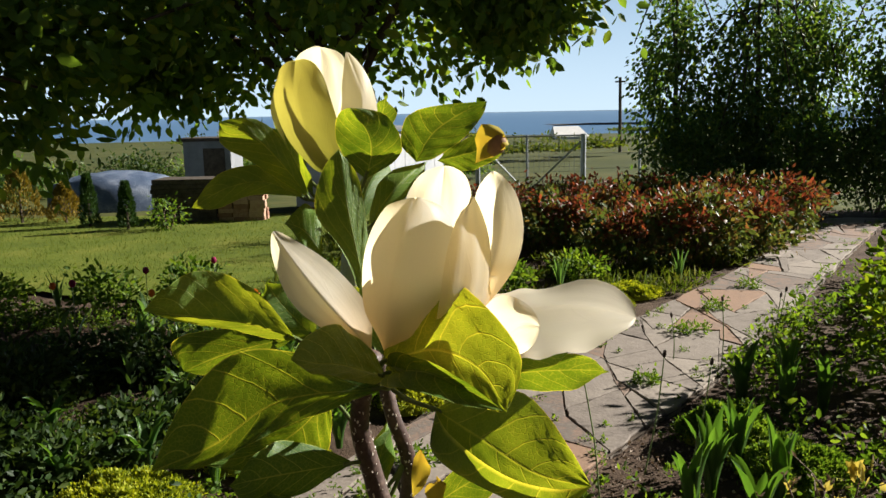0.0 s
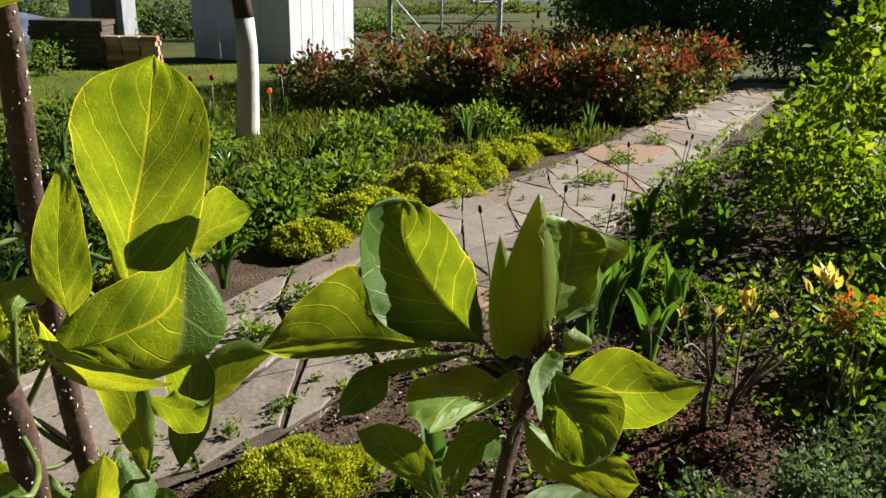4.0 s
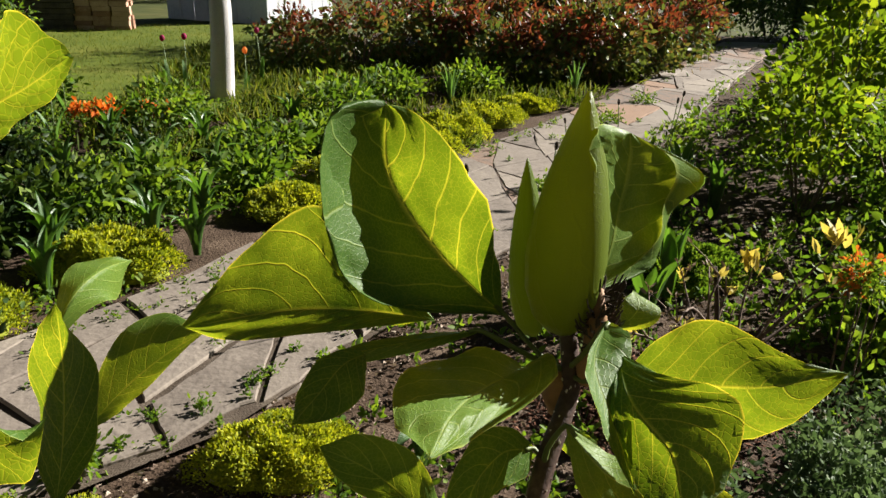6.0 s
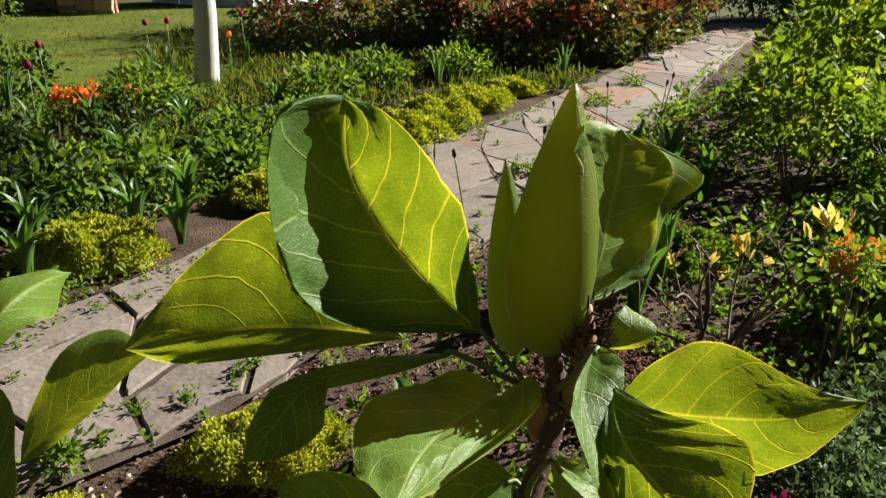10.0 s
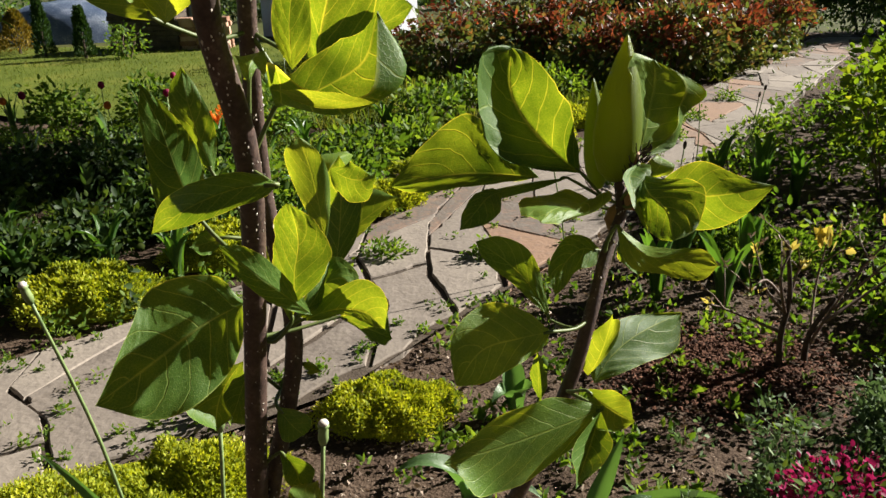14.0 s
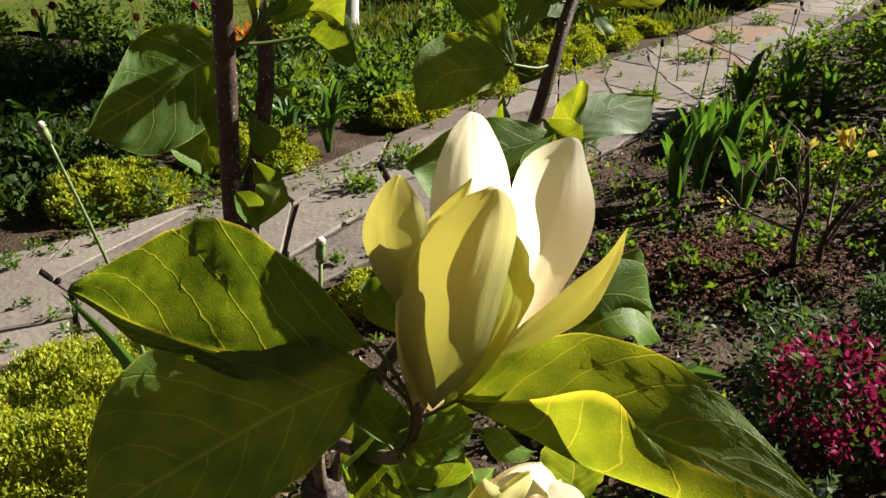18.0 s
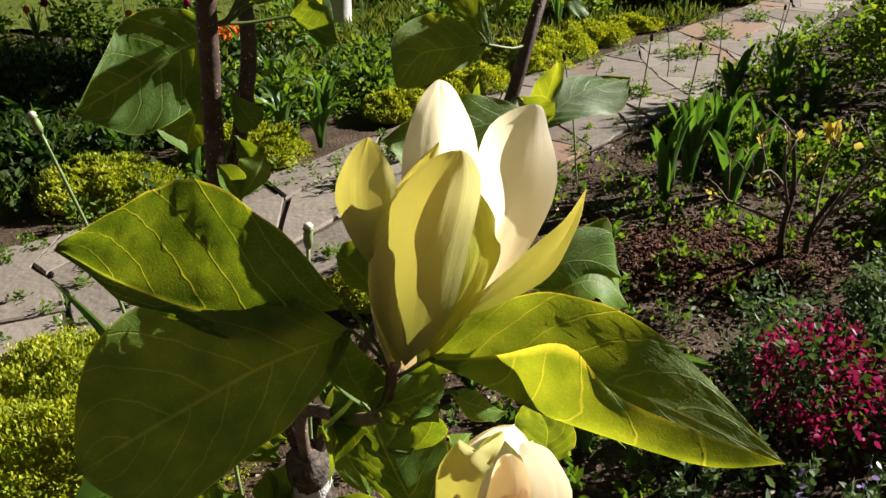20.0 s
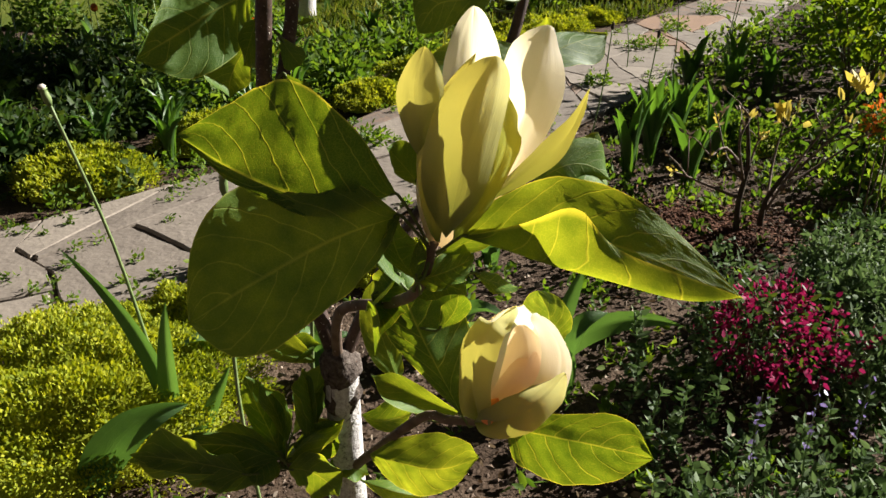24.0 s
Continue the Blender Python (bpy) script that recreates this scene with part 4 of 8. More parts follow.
FU = flower("bud_flower", "half-open pale yellow magnolia flower")
FB = flower("open_flower", "open cream magnolia flower with a spread petal")
FC = flower("low_flower", "pale yellow magnolia flower half opened")
FD = flower("round_flower", "egg-shaped cream magnolia flower with pink inner petals")
leaf(UPPER, (0.004, 0.54, 1.558), (0.021, 0.53, 1.583), (0.041, 0.564, 1.598), (0.011, 0.539, 1.588), (0.033, 0.55, 1.577))
leaf(UPPER, (-0.047, 0.6, 1.588), (-0.058, 0.6, 1.616), (-0.063, 0.594, 1.649), (-0.068, 0.603, 1.618), (-0.048, 0.601, 1.616))
leaf(UPPER, (-0.039, 0.58, 1.575), (-0.055, 0.59, 1.601), (-0.072, 0.6, 1.623), (-0.046, 0.582, 1.608), (-0.066, 0.598, 1.598))
leaf(UPPER, (0, 0.62, 1.606), (0.007, 0.62, 1.626), (0.01, 0.62, 1.641), (-0.002, 0.626, 1.629), (0.016, 0.614, 1.624))
leaf(UPPER, (-0.022, 0.5, 1.547), (-0.031, 0.5, 1.561), (-0.046, 0.512, 1.565), (-0.029, 0.516, 1.576), (-0.03, 0.496, 1.549))
leaf(UPPER, (-0.003, 0.55, 1.557), (0.001, 0.56, 1.582), (0.014, 0.594, 1.597), (-0.011, 0.582, 1.581), (0.015, 0.572, 1.581))
leaf(UPPER, (-0.024, 0.48, 1.5), (-0.042, 0.48, 1.52), (-0.052, 0.48, 1.535), (-0.031, 0.486, 1.526), (-0.049, 0.474, 1.509))
leaf(UPPER, (0.022, 0.44, 1.499), (0.007, 0.44, 1.524), (-0.005, 0.45, 1.541), (0.013, 0.444, 1.529), (0.002, 0.436, 1.521))
leaf(MIDDLE, (-0.011, 0.45, 1.372), (-0.033, 0.43, 1.401), (-0.042, 0.414, 1.437), (-0.057, 0.417, 1.405), (-0.01, 0.437, 1.412))
leaf(MIDDLE, (0.001, 0.42, 1.352), (-0.008, 0.41, 1.376), (-0.015, 0.41, 1.393), (-0.02, 0.41, 1.376), (0.007, 0.41, 1.378))
leaf(MIDDLE, (0, 0.44, 1.441), (-0.036, 0.42, 1.444), (-0.058, 0.4, 1.448), (-0.037, 0.428, 1.459), (-0.041, 0.422, 1.427))
leaf(MIDDLE, (0.035, 0.38, 1.356), (0.041, 0.375, 1.373), (0.042, 0.379, 1.384), (0.026, 0.383, 1.373), (0.056, 0.371, 1.379))
leaf(MIDDLE, (0.032, 0.47, 1.391), (0.065, 0.47, 1.414), (0.089, 0.458, 1.43), (0.069, 0.462, 1.437), (0.068, 0.466, 1.403))
leaf(MIDDLE, (0.005, 0.5, 1.38), (0.008, 0.5, 1.413), (0.017, 0.512, 1.432), (-0.001, 0.5, 1.416), (0.017, 0.512, 1.409))
leaf(MIDDLE, (0.061, 0.45, 1.484), (0.106, 0.44, 1.492), (0.138, 0.43, 1.494), (0.109, 0.438, 1.502), (0.103, 0.442, 1.479))
leaf(MIDDLE, (0.059, 0.43, 1.499), (0.092, 0.42, 1.508), (0.116, 0.41, 1.513), (0.089, 0.418, 1.514), (0.094, 0.422, 1.499))
leaf(MIDDLE, (0.03, 0.46, 1.376), (0.039, 0.46, 1.387), (0.049, 0.454, 1.396), (0.034, 0.457, 1.395), (0.047, 0.452, 1.382))
leaf(MIDDLE, (-0.002, 0.48, 1.359), (-0.009, 0.48, 1.375), (-0.008, 0.474, 1.387), (-0.014, 0.471, 1.376), (0.002, 0.483, 1.374))
leaf(MIDDLE, (0.008, 0.46, 1.345), (0.001, 0.46, 1.352), (-0.006, 0.476, 1.361), (-0.007, 0.463, 1.354), (0.009, 0.463, 1.355))
leaf(MIDDLE, (0.003, 0.46, 1.478), (-0.023, 0.45, 1.474), (-0.045, 0.446, 1.478), (-0.025, 0.457, 1.484), (-0.024, 0.449, 1.464))
leaf(MIDDLE, (0.003, 0.5, 1.394), (0.008, 0.5, 1.413), (0.011, 0.543, 1.425), (-0.002, 0.514, 1.412), (0.014, 0.528, 1.405))
leaf(MIDDLE, (-0.005, 0.47, 1.36), (-0.001, 0.47, 1.376), (-0.006, 0.47, 1.388), (-0.004, 0.456, 1.381), (0.004, 0.484, 1.37))
leaf(SIDE, (0.086, 0.46, 1.274), (0.064, 0.46, 1.276), (0.036, 0.475, 1.279), (0.064, 0.459, 1.28), (0.063, 0.461, 1.272), (-0.2, -0.4))
leaf(SIDE, (0.023, 0.53, 1.129), (0.023, 0.545, 1.161), (0.029, 0.548, 1.192), (0.013, 0.54, 1.168), (0.038, 0.538, 1.174))
leaf(SIDE, (0.025, 0.54, 1.128), (0.04, 0.555, 1.148), (0.026, 0.574, 1.176), (0.032, 0.552, 1.153), (0.047, 0.566, 1.142))
leaf(SIDE, (0.046, 0.58, 1.108), (0.064, 0.58, 1.099), (0.081, 0.58, 1.09), (0.07, 0.574, 1.123), (0.065, 0.586, 1.088))
leaf(SIDE, (-0.044, 0.66, 1.034), (-0.066, 0.66, 1.003), (-0.066, 0.638, 0.983), (-0.089, 0.642, 1.012), (-0.048, 0.656, 0.997))
leaf(SIDE, (0.004, 0.55, 1.058), (0.012, 0.55, 1.044), (0.019, 0.556, 1.031), (0.022, 0.559, 1.045), (0.006, 0.547, 1.033))
leaf(SIDE, (0.005, 0.54, 1.029), (0.014, 0.54, 1.013), (0.019, 0.518, 1.009), (0.006, 0.534, 1.016), (0.028, 0.534, 1.019))
leaf(SIDE, (0.019, 0.74, 1.09), (0.05, 0.755, 1.117), (0.083, 0.76, 1.137), (0.039, 0.77, 1.136), (0.047, 0.75, 1.105))
leaf(SIDE, (0.036, 0.65, 1.113), (0.043, 0.66, 1.157), (0.044, 0.665, 1.199), (0.023, 0.673, 1.151), (0.062, 0.652, 1.169))
leaf(SIDE, (0.018, 0.72, 1.151), (0.033, 0.73, 1.178), (0.044, 0.778, 1.171), (0.021, 0.756, 1.179), (0.04, 0.746, 1.162))
leaf(SIDE, (0.02, 0.5, 1.278), (0.022, 0.5, 1.289), (0.025, 0.526, 1.292), (0.011, 0.513, 1.291), (0.026, 0.513, 1.282))
leaf(SIDE, (-0.018, 0.56, 1.175), (-0.029, 0.56, 1.172), (-0.04, 0.554, 1.171), (-0.028, 0.562, 1.18), (-0.028, 0.552, 1.166))
leaf(SIDE, (-0.019, 0.58, 1.072), (-0.028, 0.58, 1.05), (-0.037, 0.58, 1.027), (-0.032, 0.568, 1.062), (-0.024, 0.592, 1.033))
leaf(SIDE, (0.01, 0.6, 1.064), (0.018, 0.6, 1.06), (0.032, 0.576, 1.068), (0.021, 0.594, 1.067), (0.021, 0.582, 1.063))
leaf(SIDE, (0.015, 0.5, 0.988), (0.01, 0.5, 1.006), (0.009, 0.476, 1.03), (0.009, 0.482, 1.007), (0.021, 0.494, 1.017))
leaf(SIDE, (0.016, 0.5, 0.995), (0.028, 0.5, 1.013), (0.032, 0.518, 1.022), (0.014, 0.509, 1.02), (0.035, 0.509, 1.007))
leaf(SIDE, (0.051, 0.55, 1.22), (0.067, 0.55, 1.212), (0.079, 0.555, 1.217), (0.065, 0.544, 1.223), (0.061, 0.556, 1.197))
leaf(SIDE, (0.043, 0.56, 1.168), (0.04, 0.56, 1.207), (0.033, 0.554, 1.24), (0.025, 0.557, 1.216), (0.049, 0.562, 1.212))
leaf(SIDE, (-0.018, 0.5, 1.309), (0.004, 0.465, 1.336), (0.031, 0.46, 1.351), (-0.019, 0.47, 1.339), (0.019, 0.46, 1.328), (0.5, 0.9))
leaf(SIDE, (-0.004, 0.475, 1.342), (0.011, 0.465, 1.346), (0.03, 0.454, 1.355), (0.009, 0.467, 1.356), (0.014, 0.457, 1.336))
leaf(SIDE, (-0.019, 0.5, 1.313), (-0.03, 0.49, 1.327), (-0.028, 0.456, 1.34), (-0.017, 0.472, 1.336), (-0.03, 0.479, 1.324))
leaf(SIDE, (-0.025, 0.51, 1.31), (-0.041, 0.5, 1.335), (-0.054, 0.5, 1.363), (-0.025, 0.505, 1.35), (-0.057, 0.495, 1.325))
leaf(BUDS, (0.217, 0.68, 1.172), (0.178, 0.68, 1.167), (0.14, 0.688, 1.154), (0.177, 0.693, 1.164), (0.179, 0.685, 1.158))
leaf(BUDS, (0.279, 0.68, 1.171), (0.288, 0.68, 1.18), (0.289, 0.691, 1.185), (0.279, 0.683, 1.182), (0.298, 0.678, 1.176))
leaf(BUDS, (0.241, 0.69, 0.992), (0.252, 0.69, 1.014), (0.26, 0.69, 1.05), (0.237, 0.702, 1.011), (0.265, 0.688, 1.033))
leaf(BUDS, (0.189, 0.62, 1.009), (0.188, 0.62, 1.034), (0.187, 0.62, 1.055), (0.183, 0.626, 1.033), (0.194, 0.614, 1.035))
leaf(BUDS, (0.227, 0.57, 1.035), (0.172, 0.545, 1.03), (0.113, 0.52, 1.029), (0.172, 0.552, 1.054), (0.159, 0.528, 1))
leaf(BUDS, (0.223, 0.56, 1.039), (0.211, 0.54, 1.021), (0.196, 0.504, 1.018), (0.199, 0.527, 1.036), (0.223, 0.527, 1.031))
leaf(BUDS, (0.216, 0.58, 1.044), (0.232, 0.57, 1.034), (0.242, 0.542, 1.041), (0.239, 0.571, 1.046), (0.22, 0.551, 1.028))
leaf(BUDS, (0.263, 0.69, 1.116), (0.269, 0.69, 1.101), (0.283, 0.696, 1.08), (0.263, 0.687, 1.1), (0.284, 0.699, 1.095))
leaf(LOW, (0.208, 0.42, 0.96), (0.244, 0.43, 0.976), (0.278, 0.442, 0.956), (0.255, 0.446, 0.993), (0.24, 0.426, 0.957))
leaf(LOW, (0.218, 0.42, 0.943), (0.252, 0.425, 0.964), (0.282, 0.437, 0.938), (0.263, 0.47, 0.98), (0.244, 0.398, 0.957))
leaf(LOW, (0.122, 0.38, 0.98), (0.109, 0.38, 0.998), (0.099, 0.374, 1.012), (0.117, 0.382, 1.01), (0.105, 0.372, 0.992))
leaf(LOW, (0.118, 0.37, 0.908), (0.102, 0.37, 0.938), (0.107, 0.364, 0.964), (0.09, 0.355, 0.948), (0.124, 0.379, 0.926))
leaf(LOW, (0.118, 0.37, 0.908), (0.142, 0.37, 0.916), (0.161, 0.37, 0.927), (0.145, 0.387, 0.927), (0.141, 0.353, 0.907))
leaf(LOW, (0.117, 0.36, 0.913), (0.118, 0.36, 0.936), (0.121, 0.354, 0.951), (0.113, 0.351, 0.936), (0.124, 0.363, 0.93))
leaf(LOW, (0.135, 0.38, 0.926), (0.171, 0.38, 0.942), (0.21, 0.364, 0.98), (0.168, 0.375, 0.957), (0.181, 0.379, 0.935))
leaf(LOW, (0.08, 0.42, 0.87), (0.095, 0.42, 0.879), (0.106, 0.442, 0.894), (0.078, 0.438, 0.879), (0.11, 0.414, 0.874))
leaf(LOW, (0.103, 0.42, 0.89), (0.083, 0.43, 0.854), (0.082, 0.38, 0.837), (0.078, 0.379, 0.883), (0.102, 0.411, 0.859))
leaf(LOW, (0.108, 0.4, 0.886), (0.092, 0.4, 0.907), (0.082, 0.409, 0.935), (0.081, 0.397, 0.918), (0.102, 0.411, 0.897))
leaf(LOW, (0.162, 0.4, 0.898), (0.181, 0.39, 0.893), (0.2, 0.39, 0.889), (0.178, 0.407, 0.893), (0.182, 0.378, 0.892))
leaf(LOW, (0.132, 0.41, 0.84), (0.147, 0.41, 0.857), (0.15, 0.398, 0.883), (0.136, 0.404, 0.864), (0.16, 0.404, 0.864))
leaf(LOW, (0.112, 0.4, 0.881), (0.137, 0.39, 0.893), (0.156, 0.378, 0.89), (0.141, 0.4, 0.903), (0.129, 0.378, 0.886))
leaf(LOWEST, (0.156, 0.44, 0.73), (0.111, 0.45, 0.747), (0.074, 0.426, 0.787), (0.105, 0.443, 0.772), (0.096, 0.433, 0.746))
leaf(LOWEST, (0.152, 0.43, 0.809), (0.166, 0.43, 0.828), (0.178, 0.464, 0.815), (0.16, 0.447, 0.826), (0.177, 0.447, 0.809))
leaf(SHOOT, (-0.006, 0.52, 0.629), (-0.003, 0.52, 0.688), (-0.004, 0.53, 0.729), (-0.016, 0.526, 0.684), (0.01, 0.514, 0.692))
leaf(SHOOT, (-0.034, 0.52, 0.615), (0.013, 0.51, 0.666), (0.032, 0.534, 0.665), (0.002, 0.556, 0.654), (0.027, 0.488, 0.665))
leaf(SHOOT, (-0.024, 0.5, 0.624), (0.006, 0.49, 0.624), (0.029, 0.48, 0.602), (0.02, 0.488, 0.654), (-0.008, 0.492, 0.6))
leaf(SHOOT, (0.054, 0.52, 0.675), (0.077, 0.52, 0.666), (0.113, 0.514, 0.684), (0.084, 0.528, 0.689), (0.084, 0.501, 0.666))
leaf(SHOOT, (-0.03, 0.5, 0.625), (-0.074, 0.49, 0.635), (-0.113, 0.48, 0.624), (-0.068, 0.5, 0.649), (-0.074, 0.48, 0.615))
leaf(SHOOT, (-0.042, 0.52, 0.653), (-0.071, 0.52, 0.655), (-0.103, 0.526, 0.648), (-0.072, 0.528, 0.66), (-0.074, 0.513, 0.646))
leaf(SHOOT, (0.049, 0.52, 0.588), (0.086, 0.5, 0.588), (0.122, 0.524, 0.557), (0.086, 0.518, 0.588), (0.079, 0.506, 0.568))
leaf(SHOOT, (0.011, 0.53, 0.736), (-0.021, 0.53, 0.758), (-0.051, 0.518, 0.773), (-0.019, 0.53, 0.777), (-0.021, 0.518, 0.745))
leaf(SHOOT, (-0.039, 0.55, 0.725), (-0.012, 0.54, 0.744), (0.017, 0.54, 0.75), (-0.013, 0.552, 0.757), (-0.004, 0.518, 0.745))
leaf(SHOOT, (-0.033, 0.52, 0.644), (-0.045, 0.52, 0.688), (-0.061, 0.53, 0.716), (-0.058, 0.526, 0.677), (-0.024, 0.514, 0.695))
leaf(SHOOT, (0.006, 0.52, 0.65), (0.004, 0.52, 0.693), (-0.002, 0.52, 0.727), (-0.004, 0.499, 0.705), (0.01, 0.541, 0.68))
leaf(SHOOT, (-0.025, 0.54, 0.635), (0.019, 0.53, 0.713), (0.052, 0.554, 0.723), (0.009, 0.522, 0.725), (0.029, 0.572, 0.668))
leaf(SHOOT, (-0.061, 0.48, 0.636), (-0.105, 0.47, 0.661), (-0.165, 0.46, 0.683), (-0.097, 0.46, 0.7), (-0.122, 0.49, 0.615), (-0.3, -0.6))
leaf(SHOOT, (-0.032, 0.51, 0.638), (-0.067, 0.5, 0.662), (-0.105, 0.506, 0.666), (-0.067, 0.507, 0.676), (-0.065, 0.504, 0.638))
leaf(SHOOT, (-0.021, 0.52, 0.64), (0.006, 0.515, 0.646), (0.036, 0.498, 0.679), (0.006, 0.514, 0.672), (0.015, 0.504, 0.629))
leaf(SHOOT, (-0.025, 0.51, 0.648), (-0.032, 0.51, 0.691), (-0.045, 0.51, 0.723), (-0.037, 0.496, 0.695), (-0.02, 0.524, 0.687))
leaf(SHOOT, (-0.036, 0.5, 0.639), (-0.052, 0.49, 0.634), (-0.076, 0.486, 0.616), (-0.065, 0.503, 0.638), (-0.035, 0.483, 0.625))
leaf(SHOOT, (0.01, 0.52, 0.597), (0.035, 0.52, 0.611), (0.058, 0.52, 0.594), (0.036, 0.526, 0.625), (0.041, 0.509, 0.597))
petal(FC, (0.159, 0.4, 0.948), (0.199, 0.41, 1.024), (0.199, 0.41, 1.072), (0.175, 0.41, 1.031), (0.224, 0.41, 1.034))
dry_leaf((0.034, 0.42, 1.381), (0.029, 0.415, 1.393), (0.022, 0.415, 1.396), (0.031, 0.42, 1.402), (0.037, 0.41, 1.387))
dry_leaf((0.036, 0.42, 1.382), (0.036, 0.42, 1.392), (0.033, 0.425, 1.399), (0.031, 0.42, 1.393), (0.042, 0.42, 1.393))
dry_leaf((0.042, 0.46, 1.395), (0.046, 0.46, 1.409), (0.045, 0.46, 1.423), (0.039, 0.46, 1.411), (0.051, 0.465, 1.41))
dry_leaf((0.073, 0.55, 1.597), (0.083, 0.55, 1.611), (0.092, 0.545, 1.615), (0.077, 0.555, 1.619), (0.093, 0.545, 1.606))
dry_leaf((0.032, 0.44, 1.42), (0.036, 0.44, 1.437), (0.037, 0.44, 1.448), (0.032, 0.44, 1.437), (0.042, 0.44, 1.433))
big_leaf([(0.231, 0.700, 1.170), (0.205, 0.722, 1.190), (0.180, 0.736, 1.224), (0.176, 0.712, 1.268)], [(0.174, 0.685, 1.186), (0.151, 0.682, 1.220), (0.152, 0.688, 1.263)], [(0.228, 0.700, 1.193), (0.222, 0.715, 1.221), (0.202, 0.720, 1.251)], fold_a=[(0.172, 0.702, 1.185), (0.164, 0.703, 1.205), (0.155, 0.705, 1.253)], blunt=0.5)
big_leaf([(0.198, 0.705, 1.166), (0.166, 0.715, 1.167), (0.129, 0.720, 1.166), (0.079, 0.724, 1.157)], [(0.171, 0.730, 1.195), (0.138, 0.740, 1.213), (0.098, 0.740, 1.180)], [(0.174, 0.705, 1.164), (0.136, 0.710, 1.158), (0.102, 0.715, 1.154)])
big_leaf([(0.278, 0.705, 1.180), (0.282, 0.705, 1.208), (0.287, 0.709, 1.235), (0.283, 0.699, 1.257)], [(0.270, 0.692, 1.207), (0.263, 0.681, 1.237), (0.263, 0.678, 1.262)], [(0.309, 0.723, 1.184), (0.323, 0.734, 1.208), (0.334, 0.736, 1.228)], fold_b=[(0.304, 0.718, 1.190), (0.313, 0.722, 1.212), (0.312, 0.718, 1.239)])
big_leaf([(0.239, 0.685, 1.148), (0.217, 0.660, 1.156), (0.198, 0.630, 1.163), (0.185, 0.600, 1.164)], [(0.219, 0.685, 1.160), (0.183, 0.670, 1.159), (0.174, 0.630, 1.162)], [(0.246, 0.675, 1.160), (0.227, 0.655, 1.154), (0.207, 0.630, 1.160)], fold_b=[(0.248, 0.662, 1.159), (0.228, 0.642, 1.156), (0.198, 0.615, 1.157)])
big_leaf([(0.165, 0.680, 1.163), (0.155, 0.678, 1.159), (0.144, 0.671, 1.149), (0.132, 0.666, 1.137)], [(0.157, 0.681, 1.166), (0.144, 0.679, 1.161), (0.134, 0.674, 1.146)], [(0.165, 0.671, 1.160), (0.162, 0.663, 1.151), (0.147, 0.662, 1.141)])
big_leaf([(0.274, 0.655, 1.160), (0.295, 0.636, 1.167), (0.320, 0.622, 1.173), (0.352, 0.620, 1.179)], [(0.286, 0.651, 1.180), (0.307, 0.643, 1.192), (0.334, 0.627, 1.182)], [(0.286, 0.649, 1.145), (0.306, 0.629, 1.144), (0.329, 0.616, 1.157)])
big_leaf([(0.261, 0.630, 1.187), (0.257, 0.600, 1.183), (0.265, 0.580, 1.175), (0.267, 0.570, 1.159)], [(0.250, 0.605, 1.181), (0.252, 0.585, 1.167), (0.256, 0.573, 1.161)], [(0.271, 0.605, 1.191), (0.289, 0.585, 1.191), (0.284, 0.575, 1.166)], blunt=0.5)
big_leaf([(0.263, 0.650, 1.189), (0.249, 0.620, 1.187), (0.251, 0.595, 1.174), (0.254, 0.580, 1.159)], [(0.247, 0.620, 1.195), (0.241, 0.600, 1.189), (0.248, 0.585, 1.170)], [(0.267, 0.635, 1.193), (0.265, 0.620, 1.186), (0.254, 0.590, 1.176)])
big_leaf([(0.248, 0.645, 1.144), (0.265, 0.630, 1.127), (0.287, 0.608, 1.130), (0.306, 0.590, 1.132)], [(0.266, 0.646, 1.130), (0.284, 0.628, 1.132), (0.302, 0.606, 1.137)], [(0.252, 0.625, 1.123), (0.273, 0.606, 1.120), (0.293, 0.588, 1.123)])
big_leaf([(0.203, 0.660, 1.061), (0.187, 0.664, 1.089), (0.166, 0.663, 1.113), (0.144, 0.659, 1.130)], [(0.198, 0.667, 1.091), (0.185, 0.665, 1.120), (0.162, 0.663, 1.132)], [(0.189, 0.660, 1.076), (0.172, 0.660, 1.094), (0.151, 0.660, 1.113)])
big_leaf([(0.242, 0.670, 1.115), (0.225, 0.661, 1.120), (0.210, 0.647, 1.113), (0.202, 0.634, 1.094)], [(0.231, 0.670, 1.127), (0.213, 0.661, 1.130), (0.197, 0.643, 1.112)], [(0.238, 0.661, 1.107), (0.221, 0.652, 1.106), (0.210, 0.638, 1.099)])
big_leaf([(0.194, 0.600, 1.081), (0.170, 0.593, 1.080), (0.143, 0.581, 1.078), (0.124, 0.573, 1.056)], [(0.175, 0.600, 1.098), (0.148, 0.598, 1.106), (0.122, 0.580, 1.090)], [(0.186, 0.594, 1.069), (0.163, 0.581, 1.063), (0.142, 0.574, 1.055)], blunt=0.5)
big_leaf([(0.247, 0.690, 0.984), (0.264, 0.705, 1.001), (0.293, 0.726, 1.012), (0.341, 0.758, 1.016)], [(0.242, 0.702, 1.005), (0.264, 0.718, 1.023), (0.292, 0.742, 1.023)], [(0.267, 0.694, 0.989), (0.299, 0.709, 0.993), (0.332, 0.734, 0.992)])
big_leaf([(-0.041, 0.670, 1.080), (-0.073, 0.658, 1.067), (-0.106, 0.634, 1.049), (-0.142, 0.604, 1.031)], [(-0.063, 0.679, 1.101), (-0.109, 0.667, 1.098), (-0.122, 0.635, 1.072)], [(-0.043, 0.660, 1.051), (-0.060, 0.647, 1.022), (-0.100, 0.618, 1.008)])
